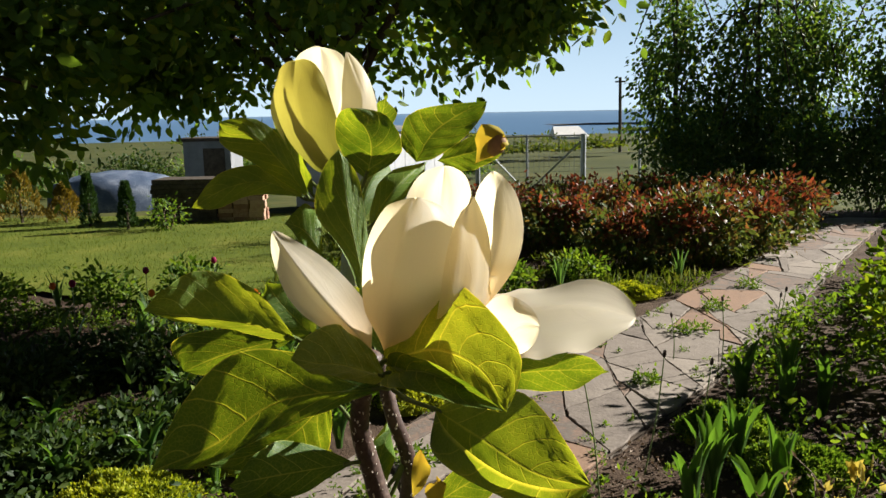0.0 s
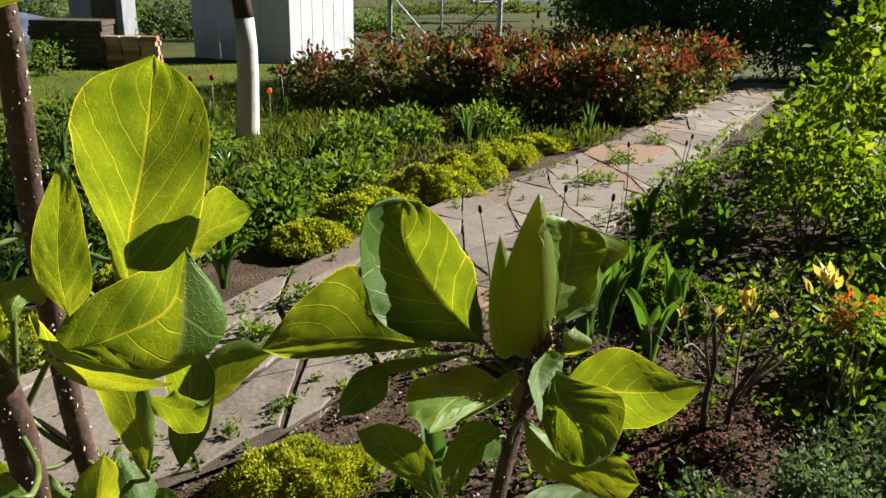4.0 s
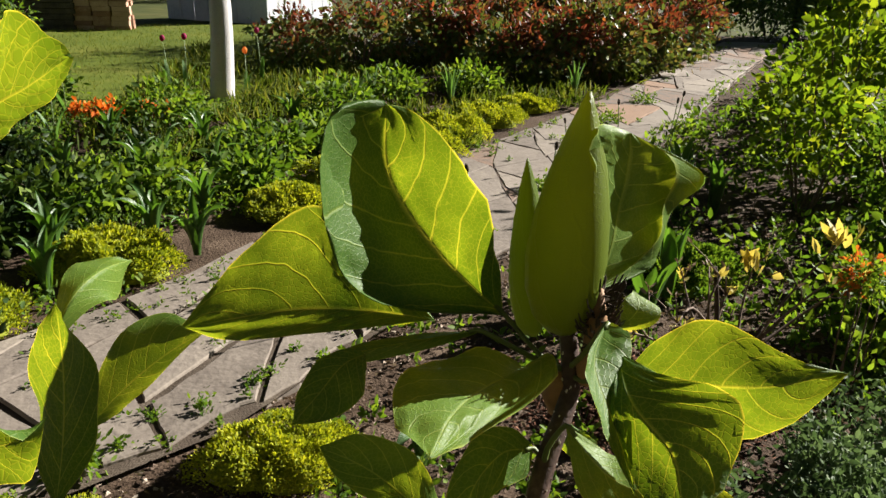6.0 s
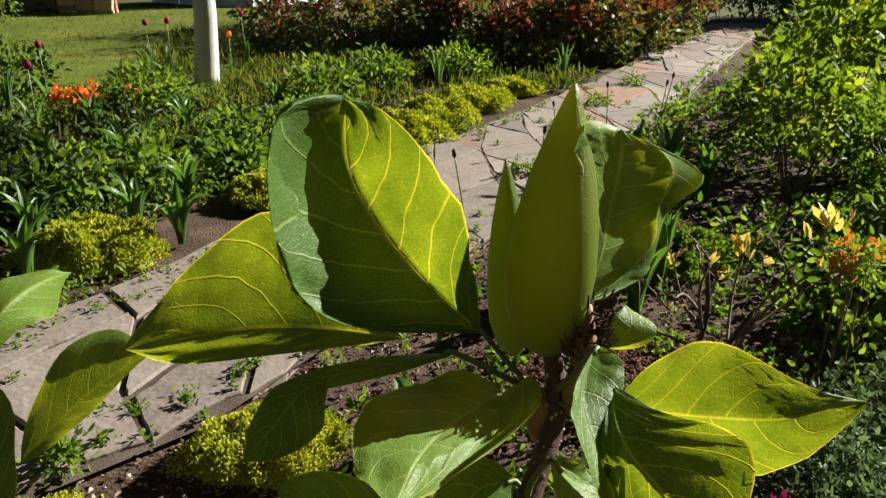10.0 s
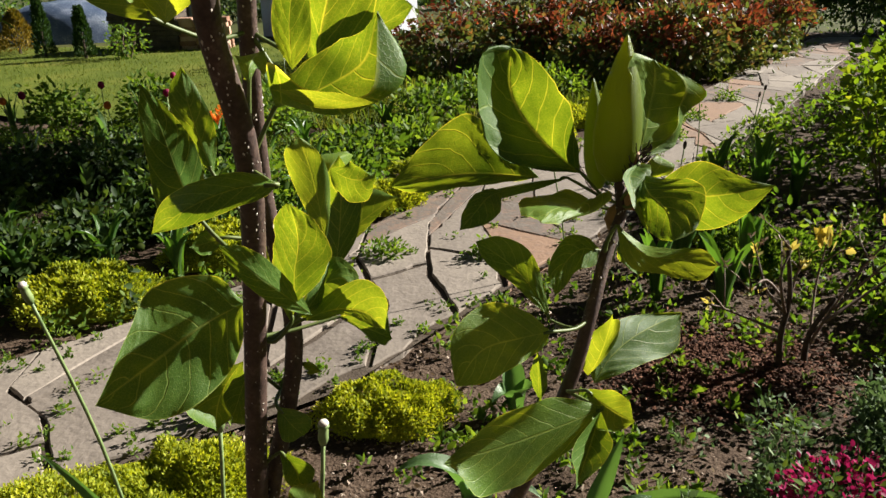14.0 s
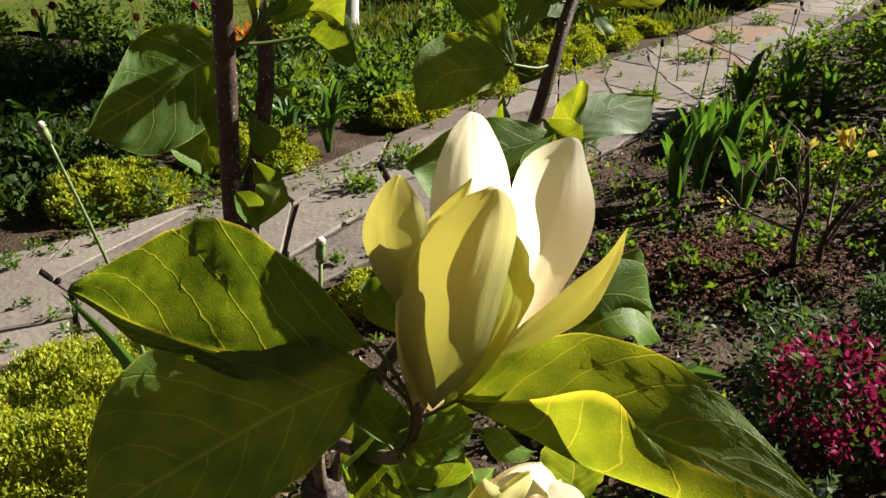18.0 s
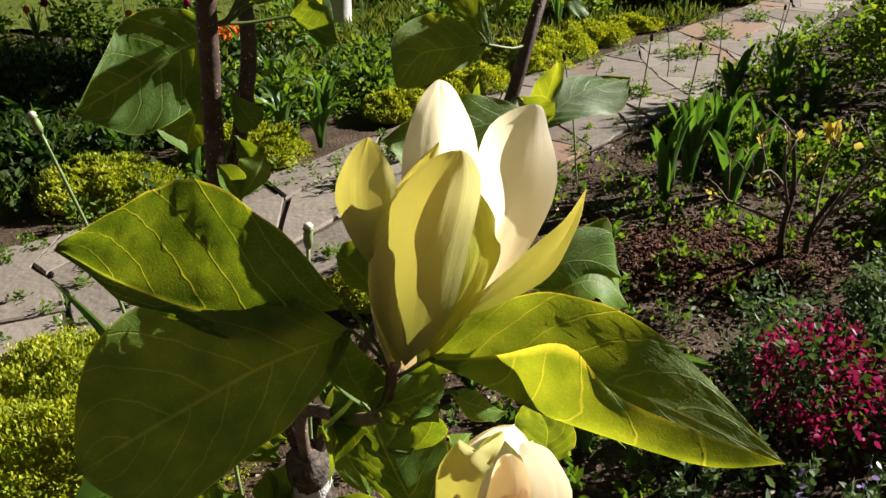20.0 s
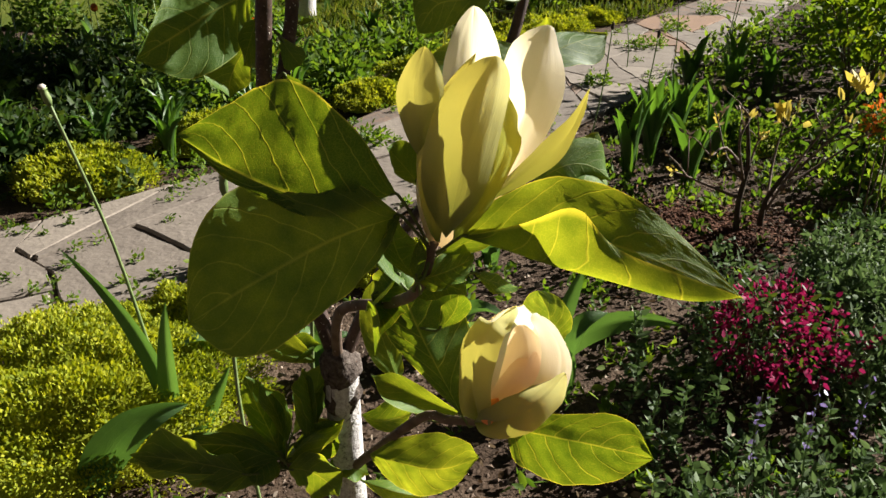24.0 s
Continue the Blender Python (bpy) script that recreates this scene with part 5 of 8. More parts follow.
big_leaf([(0.039, 0.450, 1.239), (0.021, 0.445, 1.239), (-0.002, 0.449, 1.230), (-0.029, 0.466, 1.211)], [(0.028, 0.457, 1.243), (0.004, 0.459, 1.241), (-0.021, 0.464, 1.229)], [(0.032, 0.449, 1.233), (0.012, 0.446, 1.227), (-0.009, 0.454, 1.218)])
big_leaf([(0.032, 0.500, 1.266), (0.055, 0.494, 1.275), (0.079, 0.489, 1.289), (0.088, 0.487, 1.313)], [(0.039, 0.506, 1.282), (0.061, 0.506, 1.296), (0.079, 0.492, 1.303)], [(0.042, 0.494, 1.269), (0.071, 0.481, 1.267), (0.099, 0.483, 1.286)], fold_b=[(0.034, 0.482, 1.291), (0.054, 0.471, 1.279), (0.084, 0.470, 1.278)])
big_leaf([(0.046, 0.550, 1.259), (0.053, 0.538, 1.297), (0.066, 0.527, 1.336), (0.075, 0.521, 1.376)], [(0.043, 0.544, 1.295), (0.036, 0.533, 1.335), (0.047, 0.526, 1.364)], [(0.073, 0.543, 1.284), (0.088, 0.531, 1.328), (0.089, 0.525, 1.361)])
big_leaf([(0.070, 0.550, 1.285), (0.083, 0.546, 1.299), (0.093, 0.542, 1.305), (0.104, 0.536, 1.312)], [(0.080, 0.553, 1.311), (0.090, 0.546, 1.320), (0.100, 0.541, 1.315)], [(0.077, 0.544, 1.288), (0.088, 0.543, 1.296), (0.099, 0.539, 1.304)])
big_leaf([(0.044, 0.490, 1.286), (0.046, 0.482, 1.308), (0.050, 0.477, 1.327), (0.054, 0.475, 1.346)], [(0.038, 0.483, 1.302), (0.040, 0.479, 1.321), (0.049, 0.476, 1.339)], [(0.054, 0.486, 1.297), (0.057, 0.480, 1.320), (0.057, 0.477, 1.336)])
big_leaf([(-0.033, 0.550, 1.196), (-0.034, 0.533, 1.226), (-0.034, 0.516, 1.256), (-0.036, 0.500, 1.281)], [(-0.052, 0.549, 1.194), (-0.044, 0.518, 1.238), (-0.039, 0.504, 1.265)], [(-0.026, 0.557, 1.209), (-0.022, 0.537, 1.239), (-0.029, 0.516, 1.265)])
big_leaf([(-0.026, 0.580, 1.210), (-0.032, 0.579, 1.235), (-0.037, 0.583, 1.257), (-0.039, 0.586, 1.277)], [(-0.038, 0.580, 1.225), (-0.046, 0.579, 1.249), (-0.047, 0.583, 1.265)], [(-0.023, 0.584, 1.226), (-0.023, 0.583, 1.245), (-0.032, 0.587, 1.265)])
big_leaf([(0.040, 0.460, 1.173), (0.041, 0.458, 1.190), (0.044, 0.463, 1.207), (0.040, 0.467, 1.225)], [(0.029, 0.467, 1.185), (0.029, 0.472, 1.203), (0.032, 0.472, 1.216)], [(0.054, 0.456, 1.187), (0.060, 0.457, 1.203), (0.049, 0.464, 1.219)])
big_leaf([(0.046, 0.470, 1.162), (0.037, 0.450, 1.182), (0.027, 0.435, 1.200), (0.013, 0.430, 1.217)], [(0.041, 0.460, 1.182), (0.034, 0.443, 1.202), (0.025, 0.434, 1.214)], [(0.040, 0.460, 1.168), (0.029, 0.443, 1.183), (0.018, 0.433, 1.202)])
big_leaf([(0.024, 0.550, 1.120), (0.048, 0.544, 1.130), (0.068, 0.536, 1.131), (0.080, 0.528, 1.123)], [(0.040, 0.551, 1.135), (0.066, 0.542, 1.151), (0.082, 0.527, 1.143)], [(0.038, 0.544, 1.123), (0.055, 0.539, 1.129), (0.071, 0.531, 1.125)])
big_leaf([(0.023, 0.550, 1.122), (0.038, 0.555, 1.140), (0.053, 0.552, 1.148), (0.063, 0.545, 1.137)], [(0.027, 0.565, 1.131), (0.045, 0.570, 1.156), (0.063, 0.555, 1.150)], [(0.041, 0.548, 1.128), (0.055, 0.543, 1.126), (0.063, 0.543, 1.133)], blunt=0.5)
big_leaf([(-0.031, 0.455, 1.508), (-0.057, 0.442, 1.521), (-0.082, 0.434, 1.527), (-0.104, 0.427, 1.532)], [(-0.048, 0.443, 1.537), (-0.076, 0.441, 1.550), (-0.092, 0.429, 1.544)], [(-0.046, 0.455, 1.508), (-0.067, 0.444, 1.517), (-0.088, 0.436, 1.524)])
big_leaf([(0.019, 0.420, 1.491), (-0.029, 0.401, 1.492), (-0.061, 0.393, 1.473), (-0.092, 0.390, 1.461)], [(-0.010, 0.406, 1.512), (-0.048, 0.398, 1.518), (-0.076, 0.392, 1.494)], [(-0.006, 0.409, 1.484), (-0.037, 0.394, 1.476), (-0.066, 0.389, 1.464)])
big_leaf([(-0.016, 0.470, 1.468), (-0.036, 0.466, 1.449), (-0.058, 0.462, 1.438), (-0.089, 0.453, 1.435)], [(-0.030, 0.472, 1.459), (-0.056, 0.468, 1.448), (-0.077, 0.460, 1.440)], [(-0.015, 0.463, 1.450), (-0.025, 0.460, 1.430), (-0.057, 0.454, 1.430)])
big_leaf([(-0.034, 0.470, 1.505), (-0.055, 0.475, 1.499), (-0.079, 0.478, 1.492), (-0.104, 0.480, 1.482)], [(-0.052, 0.480, 1.506), (-0.092, 0.490, 1.504), (-0.115, 0.490, 1.496)], [(-0.044, 0.470, 1.498), (-0.069, 0.475, 1.488), (-0.090, 0.478, 1.480)])
big_leaf([(0.021, 0.400, 1.511), (0.047, 0.383, 1.522), (0.067, 0.367, 1.518), (0.078, 0.352, 1.504)], [(0.033, 0.400, 1.545), (0.055, 0.392, 1.554), (0.085, 0.365, 1.526)], [(0.034, 0.373, 1.512), (0.055, 0.362, 1.508), (0.070, 0.353, 1.505)], blunt=0.5)
big_leaf([(0.023, 0.395, 1.507), (0.042, 0.370, 1.516), (0.060, 0.355, 1.513), (0.077, 0.338, 1.509)], [(0.025, 0.390, 1.520), (0.045, 0.365, 1.522), (0.062, 0.350, 1.517)], [(0.022, 0.370, 1.511), (0.041, 0.352, 1.513), (0.060, 0.342, 1.511)])
big_leaf([(0.023, 0.400, 1.503), (0.007, 0.385, 1.514), (-0.006, 0.375, 1.519), (-0.017, 0.370, 1.523)], [(0.016, 0.400, 1.517), (0.001, 0.395, 1.533), (-0.013, 0.380, 1.529)], [(0.018, 0.380, 1.507), (0.004, 0.370, 1.515), (-0.010, 0.366, 1.518)])
big_leaf([(0.046, 0.430, 1.475), (0.067, 0.403, 1.471), (0.093, 0.380, 1.462), (0.118, 0.369, 1.460)], [(0.062, 0.419, 1.487), (0.090, 0.404, 1.493), (0.110, 0.381, 1.473)], [(0.045, 0.408, 1.462), (0.075, 0.381, 1.453), (0.102, 0.370, 1.449)], fold_b=[(0.053, 0.399, 1.474), (0.077, 0.371, 1.466), (0.100, 0.363, 1.462)])
big_leaf([(0.010, 0.455, 1.516), (0.005, 0.460, 1.549), (-0.001, 0.466, 1.579), (-0.006, 0.475, 1.611)], [(-0.002, 0.457, 1.553), (-0.018, 0.462, 1.577), (-0.015, 0.472, 1.600)], [(0.012, 0.462, 1.545), (0.009, 0.469, 1.569), (0.004, 0.475, 1.596)])
big_leaf([(0.001, 0.545, 1.588), (0.006, 0.541, 1.604), (0.005, 0.536, 1.618), (-0.005, 0.531, 1.634)], [(-0.009, 0.545, 1.597), (-0.016, 0.540, 1.615), (-0.014, 0.536, 1.629)], [(0.020, 0.541, 1.599), (0.026, 0.540, 1.611), (0.016, 0.537, 1.629)], blunt=0.5)
big_leaf([(0.034, 0.560, 1.598), (0.045, 0.563, 1.616), (0.062, 0.566, 1.628), (0.082, 0.567, 1.637)], [(0.024, 0.565, 1.610), (0.029, 0.567, 1.629), (0.051, 0.565, 1.635)], [(0.047, 0.560, 1.601), (0.066, 0.563, 1.613), (0.079, 0.566, 1.628)])
big_leaf([(0.048, 0.570, 1.598), (0.065, 0.564, 1.602), (0.080, 0.564, 1.606), (0.095, 0.563, 1.612)], [(0.056, 0.573, 1.606), (0.071, 0.573, 1.614), (0.086, 0.567, 1.617)], [(0.061, 0.562, 1.592), (0.076, 0.560, 1.594), (0.090, 0.560, 1.601)])
big_leaf([(-0.039, 0.570, 1.573), (-0.052, 0.547, 1.598), (-0.066, 0.537, 1.616), (-0.087, 0.529, 1.627)], [(-0.044, 0.556, 1.597), (-0.057, 0.543, 1.622), (-0.072, 0.533, 1.629)], [(-0.054, 0.556, 1.586), (-0.073, 0.547, 1.601), (-0.089, 0.538, 1.612)])
big_leaf([(-0.041, 0.570, 1.573), (-0.065, 0.553, 1.587), (-0.090, 0.550, 1.584), (-0.115, 0.550, 1.571)], [(-0.056, 0.564, 1.591), (-0.076, 0.558, 1.598), (-0.099, 0.551, 1.591)], [(-0.052, 0.562, 1.577), (-0.077, 0.556, 1.578), (-0.099, 0.551, 1.570)])
big_leaf([(0.106, 0.372, 0.977), (0.054, 0.353, 0.982), (0.011, 0.333, 1.006), (-0.028, 0.323, 1.039)], [(0.084, 0.343, 1.029), (0.044, 0.326, 1.071), (0.006, 0.321, 1.059)], [(0.079, 0.362, 0.972), (0.041, 0.343, 0.976), (0.001, 0.325, 1.006)])
big_leaf([(0.107, 0.370, 0.962), (0.059, 0.339, 0.957), (0.013, 0.318, 0.940), (-0.034, 0.302, 0.917)], [(0.072, 0.355, 0.996), (0.003, 0.335, 1.000), (-0.027, 0.314, 0.970)], [(0.092, 0.348, 0.934), (0.050, 0.333, 0.903), (-0.005, 0.308, 0.882)], blunt=0.5)
big_leaf([(0.150, 0.360, 0.948), (0.194, 0.340, 0.960), (0.250, 0.320, 0.957), (0.332, 0.290, 0.929)], [(0.177, 0.362, 0.978), (0.225, 0.355, 0.993), (0.283, 0.330, 0.975)], [(0.184, 0.335, 0.947), (0.223, 0.310, 0.945), (0.289, 0.292, 0.933)], fold_b=[(0.188, 0.336, 0.966), (0.222, 0.312, 0.987), (0.254, 0.300, 0.960)])
big_leaf([(0.153, 0.400, 0.759), (0.128, 0.405, 0.816), (0.113, 0.415, 0.850), (0.102, 0.430, 0.876)], [(0.123, 0.400, 0.797), (0.091, 0.410, 0.836), (0.079, 0.425, 0.867)], [(0.158, 0.410, 0.794), (0.160, 0.420, 0.837), (0.139, 0.430, 0.881)], blunt=0.5)
big_leaf([(0.096, 0.460, 0.756), (0.087, 0.462, 0.791), (0.079, 0.465, 0.824), (0.084, 0.470, 0.866)], [(0.077, 0.455, 0.778), (0.065, 0.460, 0.811), (0.068, 0.465, 0.845)], [(0.102, 0.465, 0.764), (0.098, 0.468, 0.810), (0.100, 0.470, 0.849)])
big_leaf([(0.230, 0.455, 0.790), (0.233, 0.452, 0.809), (0.233, 0.450, 0.830), (0.222, 0.448, 0.854)], [(0.215, 0.455, 0.802), (0.209, 0.452, 0.827), (0.212, 0.450, 0.844)], [(0.248, 0.455, 0.796), (0.255, 0.452, 0.820), (0.242, 0.450, 0.844)], blunt=0.5)
big_leaf([(0.066, 0.455, 0.677), (0.101, 0.440, 0.675), (0.135, 0.435, 0.672), (0.170, 0.430, 0.688)], [(0.093, 0.460, 0.690), (0.131, 0.450, 0.701), (0.161, 0.440, 0.698)], [(0.076, 0.450, 0.655), (0.107, 0.440, 0.637), (0.145, 0.433, 0.650)])
big_leaf([(-0.031, 0.515, 0.623), (-0.042, 0.510, 0.671), (-0.052, 0.510, 0.706), (-0.059, 0.515, 0.731)], [(-0.049, 0.515, 0.638), (-0.062, 0.510, 0.686), (-0.065, 0.512, 0.715)], [(-0.025, 0.520, 0.655), (-0.032, 0.518, 0.696), (-0.045, 0.516, 0.722)])
big_leaf([(-0.029, 0.500, 0.637), (-0.068, 0.485, 0.668), (-0.116, 0.470, 0.683), (-0.169, 0.460, 0.675)], [(-0.055, 0.500, 0.666), (-0.096, 0.488, 0.684), (-0.138, 0.473, 0.686)], [(-0.051, 0.490, 0.638), (-0.097, 0.475, 0.641), (-0.140, 0.463, 0.658)])
big_leaf([(0.190, 0.395, 0.749), (0.229, 0.386, 0.745), (0.270, 0.378, 0.739), (0.314, 0.369, 0.731)], [(0.209, 0.396, 0.759), (0.243, 0.392, 0.763), (0.293, 0.379, 0.763)], [(0.199, 0.389, 0.716), (0.239, 0.378, 0.696), (0.285, 0.372, 0.707)])
big_petal(FB, [(0.015, 0.410, 1.515), (-0.001, 0.400, 1.537), (-0.014, 0.393, 1.557), (-0.026, 0.388, 1.578)], [(-0.003, 0.405, 1.524), (-0.020, 0.397, 1.541), (-0.027, 0.390, 1.564)], [(0.015, 0.415, 1.533), (0.000, 0.405, 1.557), (-0.017, 0.393, 1.573)], cup=-0.16)
big_petal(FB, [(0.022, 0.400, 1.517), (0.027, 0.385, 1.551), (0.033, 0.385, 1.574), (0.039, 0.400, 1.591)], [(0.014, 0.398, 1.540), (0.015, 0.405, 1.569), (0.025, 0.408, 1.585)], [(0.041, 0.402, 1.524), (0.059, 0.408, 1.550), (0.052, 0.412, 1.581)], cup=0.22)
big_petal(FB, [(0.046, 0.455, 1.511), (0.048, 0.462, 1.548), (0.050, 0.458, 1.576), (0.053, 0.445, 1.603)], [(0.030, 0.452, 1.537), (0.030, 0.450, 1.577), (0.040, 0.446, 1.597)], [(0.063, 0.450, 1.537), (0.067, 0.448, 1.574), (0.064, 0.445, 1.596)], cup=-0.15)
big_petal(FB, [(0.051, 0.430, 1.522), (0.060, 0.430, 1.550), (0.066, 0.425, 1.568), (0.071, 0.415, 1.585)], [(0.049, 0.428, 1.542), (0.053, 0.425, 1.560), (0.061, 0.420, 1.576)], [(0.069, 0.425, 1.542), (0.074, 0.420, 1.560), (0.074, 0.417, 1.577)], cup=0.15)
big_petal(FB, [(0.060, 0.420, 1.520), (0.073, 0.405, 1.551), (0.079, 0.402, 1.576), (0.076, 0.400, 1.603)], [(0.059, 0.420, 1.540), (0.066, 0.415, 1.568), (0.068, 0.408, 1.592)], [(0.082, 0.415, 1.547), (0.091, 0.415, 1.569), (0.087, 0.408, 1.592)], cup=0.12)
big_petal(FB, [(0.063, 0.415, 1.517), (0.092, 0.430, 1.527), (0.123, 0.440, 1.528), (0.155, 0.445, 1.519)], [(0.078, 0.450, 1.534), (0.107, 0.490, 1.534), (0.151, 0.480, 1.532)], [(0.081, 0.395, 1.517), (0.099, 0.385, 1.520), (0.132, 0.410, 1.521)], cup=-0.12)
big_petal(FB, [(0.060, 0.405, 1.511), (0.076, 0.392, 1.523), (0.087, 0.388, 1.532), (0.096, 0.385, 1.532)], [(0.068, 0.405, 1.528), (0.080, 0.400, 1.543), (0.092, 0.392, 1.540)], [(0.073, 0.395, 1.512), (0.086, 0.388, 1.517), (0.093, 0.386, 1.522)], cup=0.2)
big_petal(FC, [(0.139, 0.345, 0.954), (0.149, 0.318, 1.014), (0.160, 0.318, 1.055), (0.171, 0.335, 1.082)], [(0.125, 0.350, 0.991), (0.131, 0.350, 1.033), (0.151, 0.345, 1.068)], [(0.163, 0.342, 0.986), (0.177, 0.336, 1.034), (0.181, 0.338, 1.065)], cup=0.24, material=PETAL_OUT)
big_petal(FC, [(0.144, 0.362, 0.942), (0.167, 0.350, 0.984), (0.180, 0.347, 1.022), (0.178, 0.350, 1.057)], [(0.146, 0.350, 0.974), (0.165, 0.340, 1.013), (0.170, 0.342, 1.046)], [(0.164, 0.364, 0.960), (0.187, 0.360, 1.006), (0.188, 0.358, 1.034)], cup=0.15, material=PETAL_GREEN)
big_petal(FC, [(0.128, 0.360, 1.000), (0.122, 0.342, 1.037), (0.120, 0.335, 1.064), (0.127, 0.338, 1.088)], [(0.118, 0.360, 1.018), (0.108, 0.346, 1.054), (0.116, 0.341, 1.077)], [(0.132, 0.352, 1.026), (0.139, 0.345, 1.060), (0.135, 0.341, 1.077)], cup=0.2, material=PETAL_OUT)
big_petal(FC, [(0.152, 0.395, 0.982), (0.159, 0.397, 1.030), (0.160, 0.392, 1.071), (0.161, 0.378, 1.106)], [(0.140, 0.385, 1.016), (0.140, 0.378, 1.063), (0.150, 0.377, 1.093)], [(0.177, 0.388, 1.014), (0.181, 0.380, 1.063), (0.171, 0.377, 1.095)], cup=-0.15)
big_petal(FC, [(0.158, 0.375, 0.958), (0.187, 0.356, 1.023), (0.201, 0.356, 1.063), (0.210, 0.375, 1.093)], [(0.165, 0.378, 0.991), (0.176, 0.378, 1.039), (0.186, 0.378, 1.078)], [(0.189, 0.370, 0.984), (0.221, 0.372, 1.044), (0.217, 0.376, 1.079)], cup=0.2)
big_petal(FC, [(0.161, 0.365, 0.966), (0.196, 0.350, 1.000), (0.220, 0.342, 1.027), (0.234, 0.345, 1.057)], [(0.180, 0.366, 0.984), (0.207, 0.356, 1.019), (0.228, 0.350, 1.042)], [(0.185, 0.355, 0.983), (0.216, 0.345, 1.008), (0.231, 0.343, 1.039)], cup=0.12, material=PETAL_OUT)
big_petal(FD, [(0.166, 0.390, 0.762), (0.159, 0.375, 0.819), (0.171, 0.375, 0.860), (0.197, 0.395, 0.869)], [(0.156, 0.400, 0.770), (0.158, 0.405, 0.825), (0.179, 0.405, 0.856)], [(0.179, 0.372, 0.777), (0.178, 0.362, 0.832), (0.190, 0.375, 0.864)], cup=0.2, material=PETAL_OUT)
big_petal(FD, [(0.183, 0.400, 0.748), (0.225, 0.385, 0.787), (0.232, 0.385, 0.830), (0.215, 0.395, 0.861)], [(0.194, 0.380, 0.786), (0.208, 0.372, 0.835), (0.204, 0.385, 0.862)], [(0.218, 0.410, 0.745), (0.241, 0.410, 0.791), (0.232, 0.410, 0.835)], cup=0.2)
big_petal(FD, [(0.186, 0.385, 0.769), (0.200, 0.375, 0.806), (0.204, 0.375, 0.838), (0.202, 0.390, 0.855)], [(0.182, 0.390, 0.791), (0.186, 0.388, 0.825), (0.192, 0.390, 0.849)], [(0.202, 0.385, 0.771), (0.217, 0.385, 0.809), (0.215, 0.390, 0.838)], cup=0.15, material=PETAL_PINK)
big_petal(FD, [(0.181, 0.380, 0.770), (0.189, 0.370, 0.802), (0.200, 0.368, 0.822), (0.212, 0.378, 0.836)], [(0.175, 0.380, 0.790), (0.180, 0.378, 0.810), (0.196, 0.378, 0.831)], [(0.191, 0.378, 0.774), (0.203, 0.372, 0.798), (0.214, 0.375, 0.816)], cup=0.2, material=PETAL_PINK)
big_petal(FU, [(-0.022, 0.580, 1.588), (-0.039, 0.562, 1.615), (-0.045, 0.560, 1.641), (-0.046, 0.575, 1.666)], [(-0.039, 0.580, 1.596), (-0.058, 0.582, 1.631), (-0.058, 0.580, 1.657)], [(-0.014, 0.570, 1.604), (-0.017, 0.560, 1.633), (-0.029, 0.570, 1.660)], cup=0.2, material=PETAL_OUT)
big_petal(FU, [(-0.023, 0.600, 1.587), (-0.032, 0.605, 1.630), (-0.032, 0.600, 1.658), (-0.031, 0.590, 1.676)], [(-0.050, 0.600, 1.623), (-0.055, 0.600, 1.650), (-0.048, 0.595, 1.670)], [(-0.010, 0.600, 1.614), (-0.012, 0.600, 1.649), (-0.017, 0.595, 1.669)], cup=-0.1)
big_petal(FU, [(-0.017, 0.585, 1.591), (-0.007, 0.575, 1.618), (-0.002, 0.575, 1.641), (-0.012, 0.585, 1.672)], [(-0.022, 0.580, 1.615), (-0.018, 0.580, 1.641), (-0.015, 0.583, 1.662)], [(0.000, 0.585, 1.607), (0.006, 0.590, 1.633), (-0.002, 0.587, 1.660)], cup=0.15)
big_petal(FU, [(-0.046, 0.595, 1.593), (-0.059, 0.595, 1.617), (-0.065, 0.595, 1.635), (-0.063, 0.595, 1.649)], [(-0.053, 0.592, 1.601), (-0.067, 0.592, 1.627), (-0.067, 0.594, 1.643)], [(-0.048, 0.597, 1.607), (-0.055, 0.597, 1.625), (-0.060, 0.596, 1.642)], cup=0.1, material=PETAL_OUT)
big_petal(FD, [(0.162, 0.388, 0.761), (0.188, 0.362, 0.783), (0.215, 0.365, 0.798), (0.237, 0.385, 0.810)], [(0.170, 0.368, 0.795), (0.189, 0.362, 0.810), (0.220, 0.378, 0.813)], [(0.172, 0.388, 0.755), (0.204, 0.380, 0.761), (0.230, 0.386, 0.781)], cup=0.25, material=PETAL_OUT)
cup_petal(FB, (0.038, 0.42, 1.505), (0.054, 0.41, 1.594), 0.029, 60, 50, 0.5)
cup_petal(FC, (0.136, 0.368, 0.942), (0.164, 0.358, 1.079), 0.029, -72, 60, 0.12, PETAL_OUT)
cup_petal(FC, (0.132, 0.365, 0.937), (0.17, 0.35, 1.074), 0.0307, 180, 70, 0.3)
cup_petal(FD, (0.173, 0.405, 0.756), (0.205, 0.41, 0.858), 0.0345, 172, 85, 0.25)
cup_petal(FD, (0.174, 0.4, 0.76), (0.211, 0.41, 0.854), 0.0335, 82, 62, 0.22)


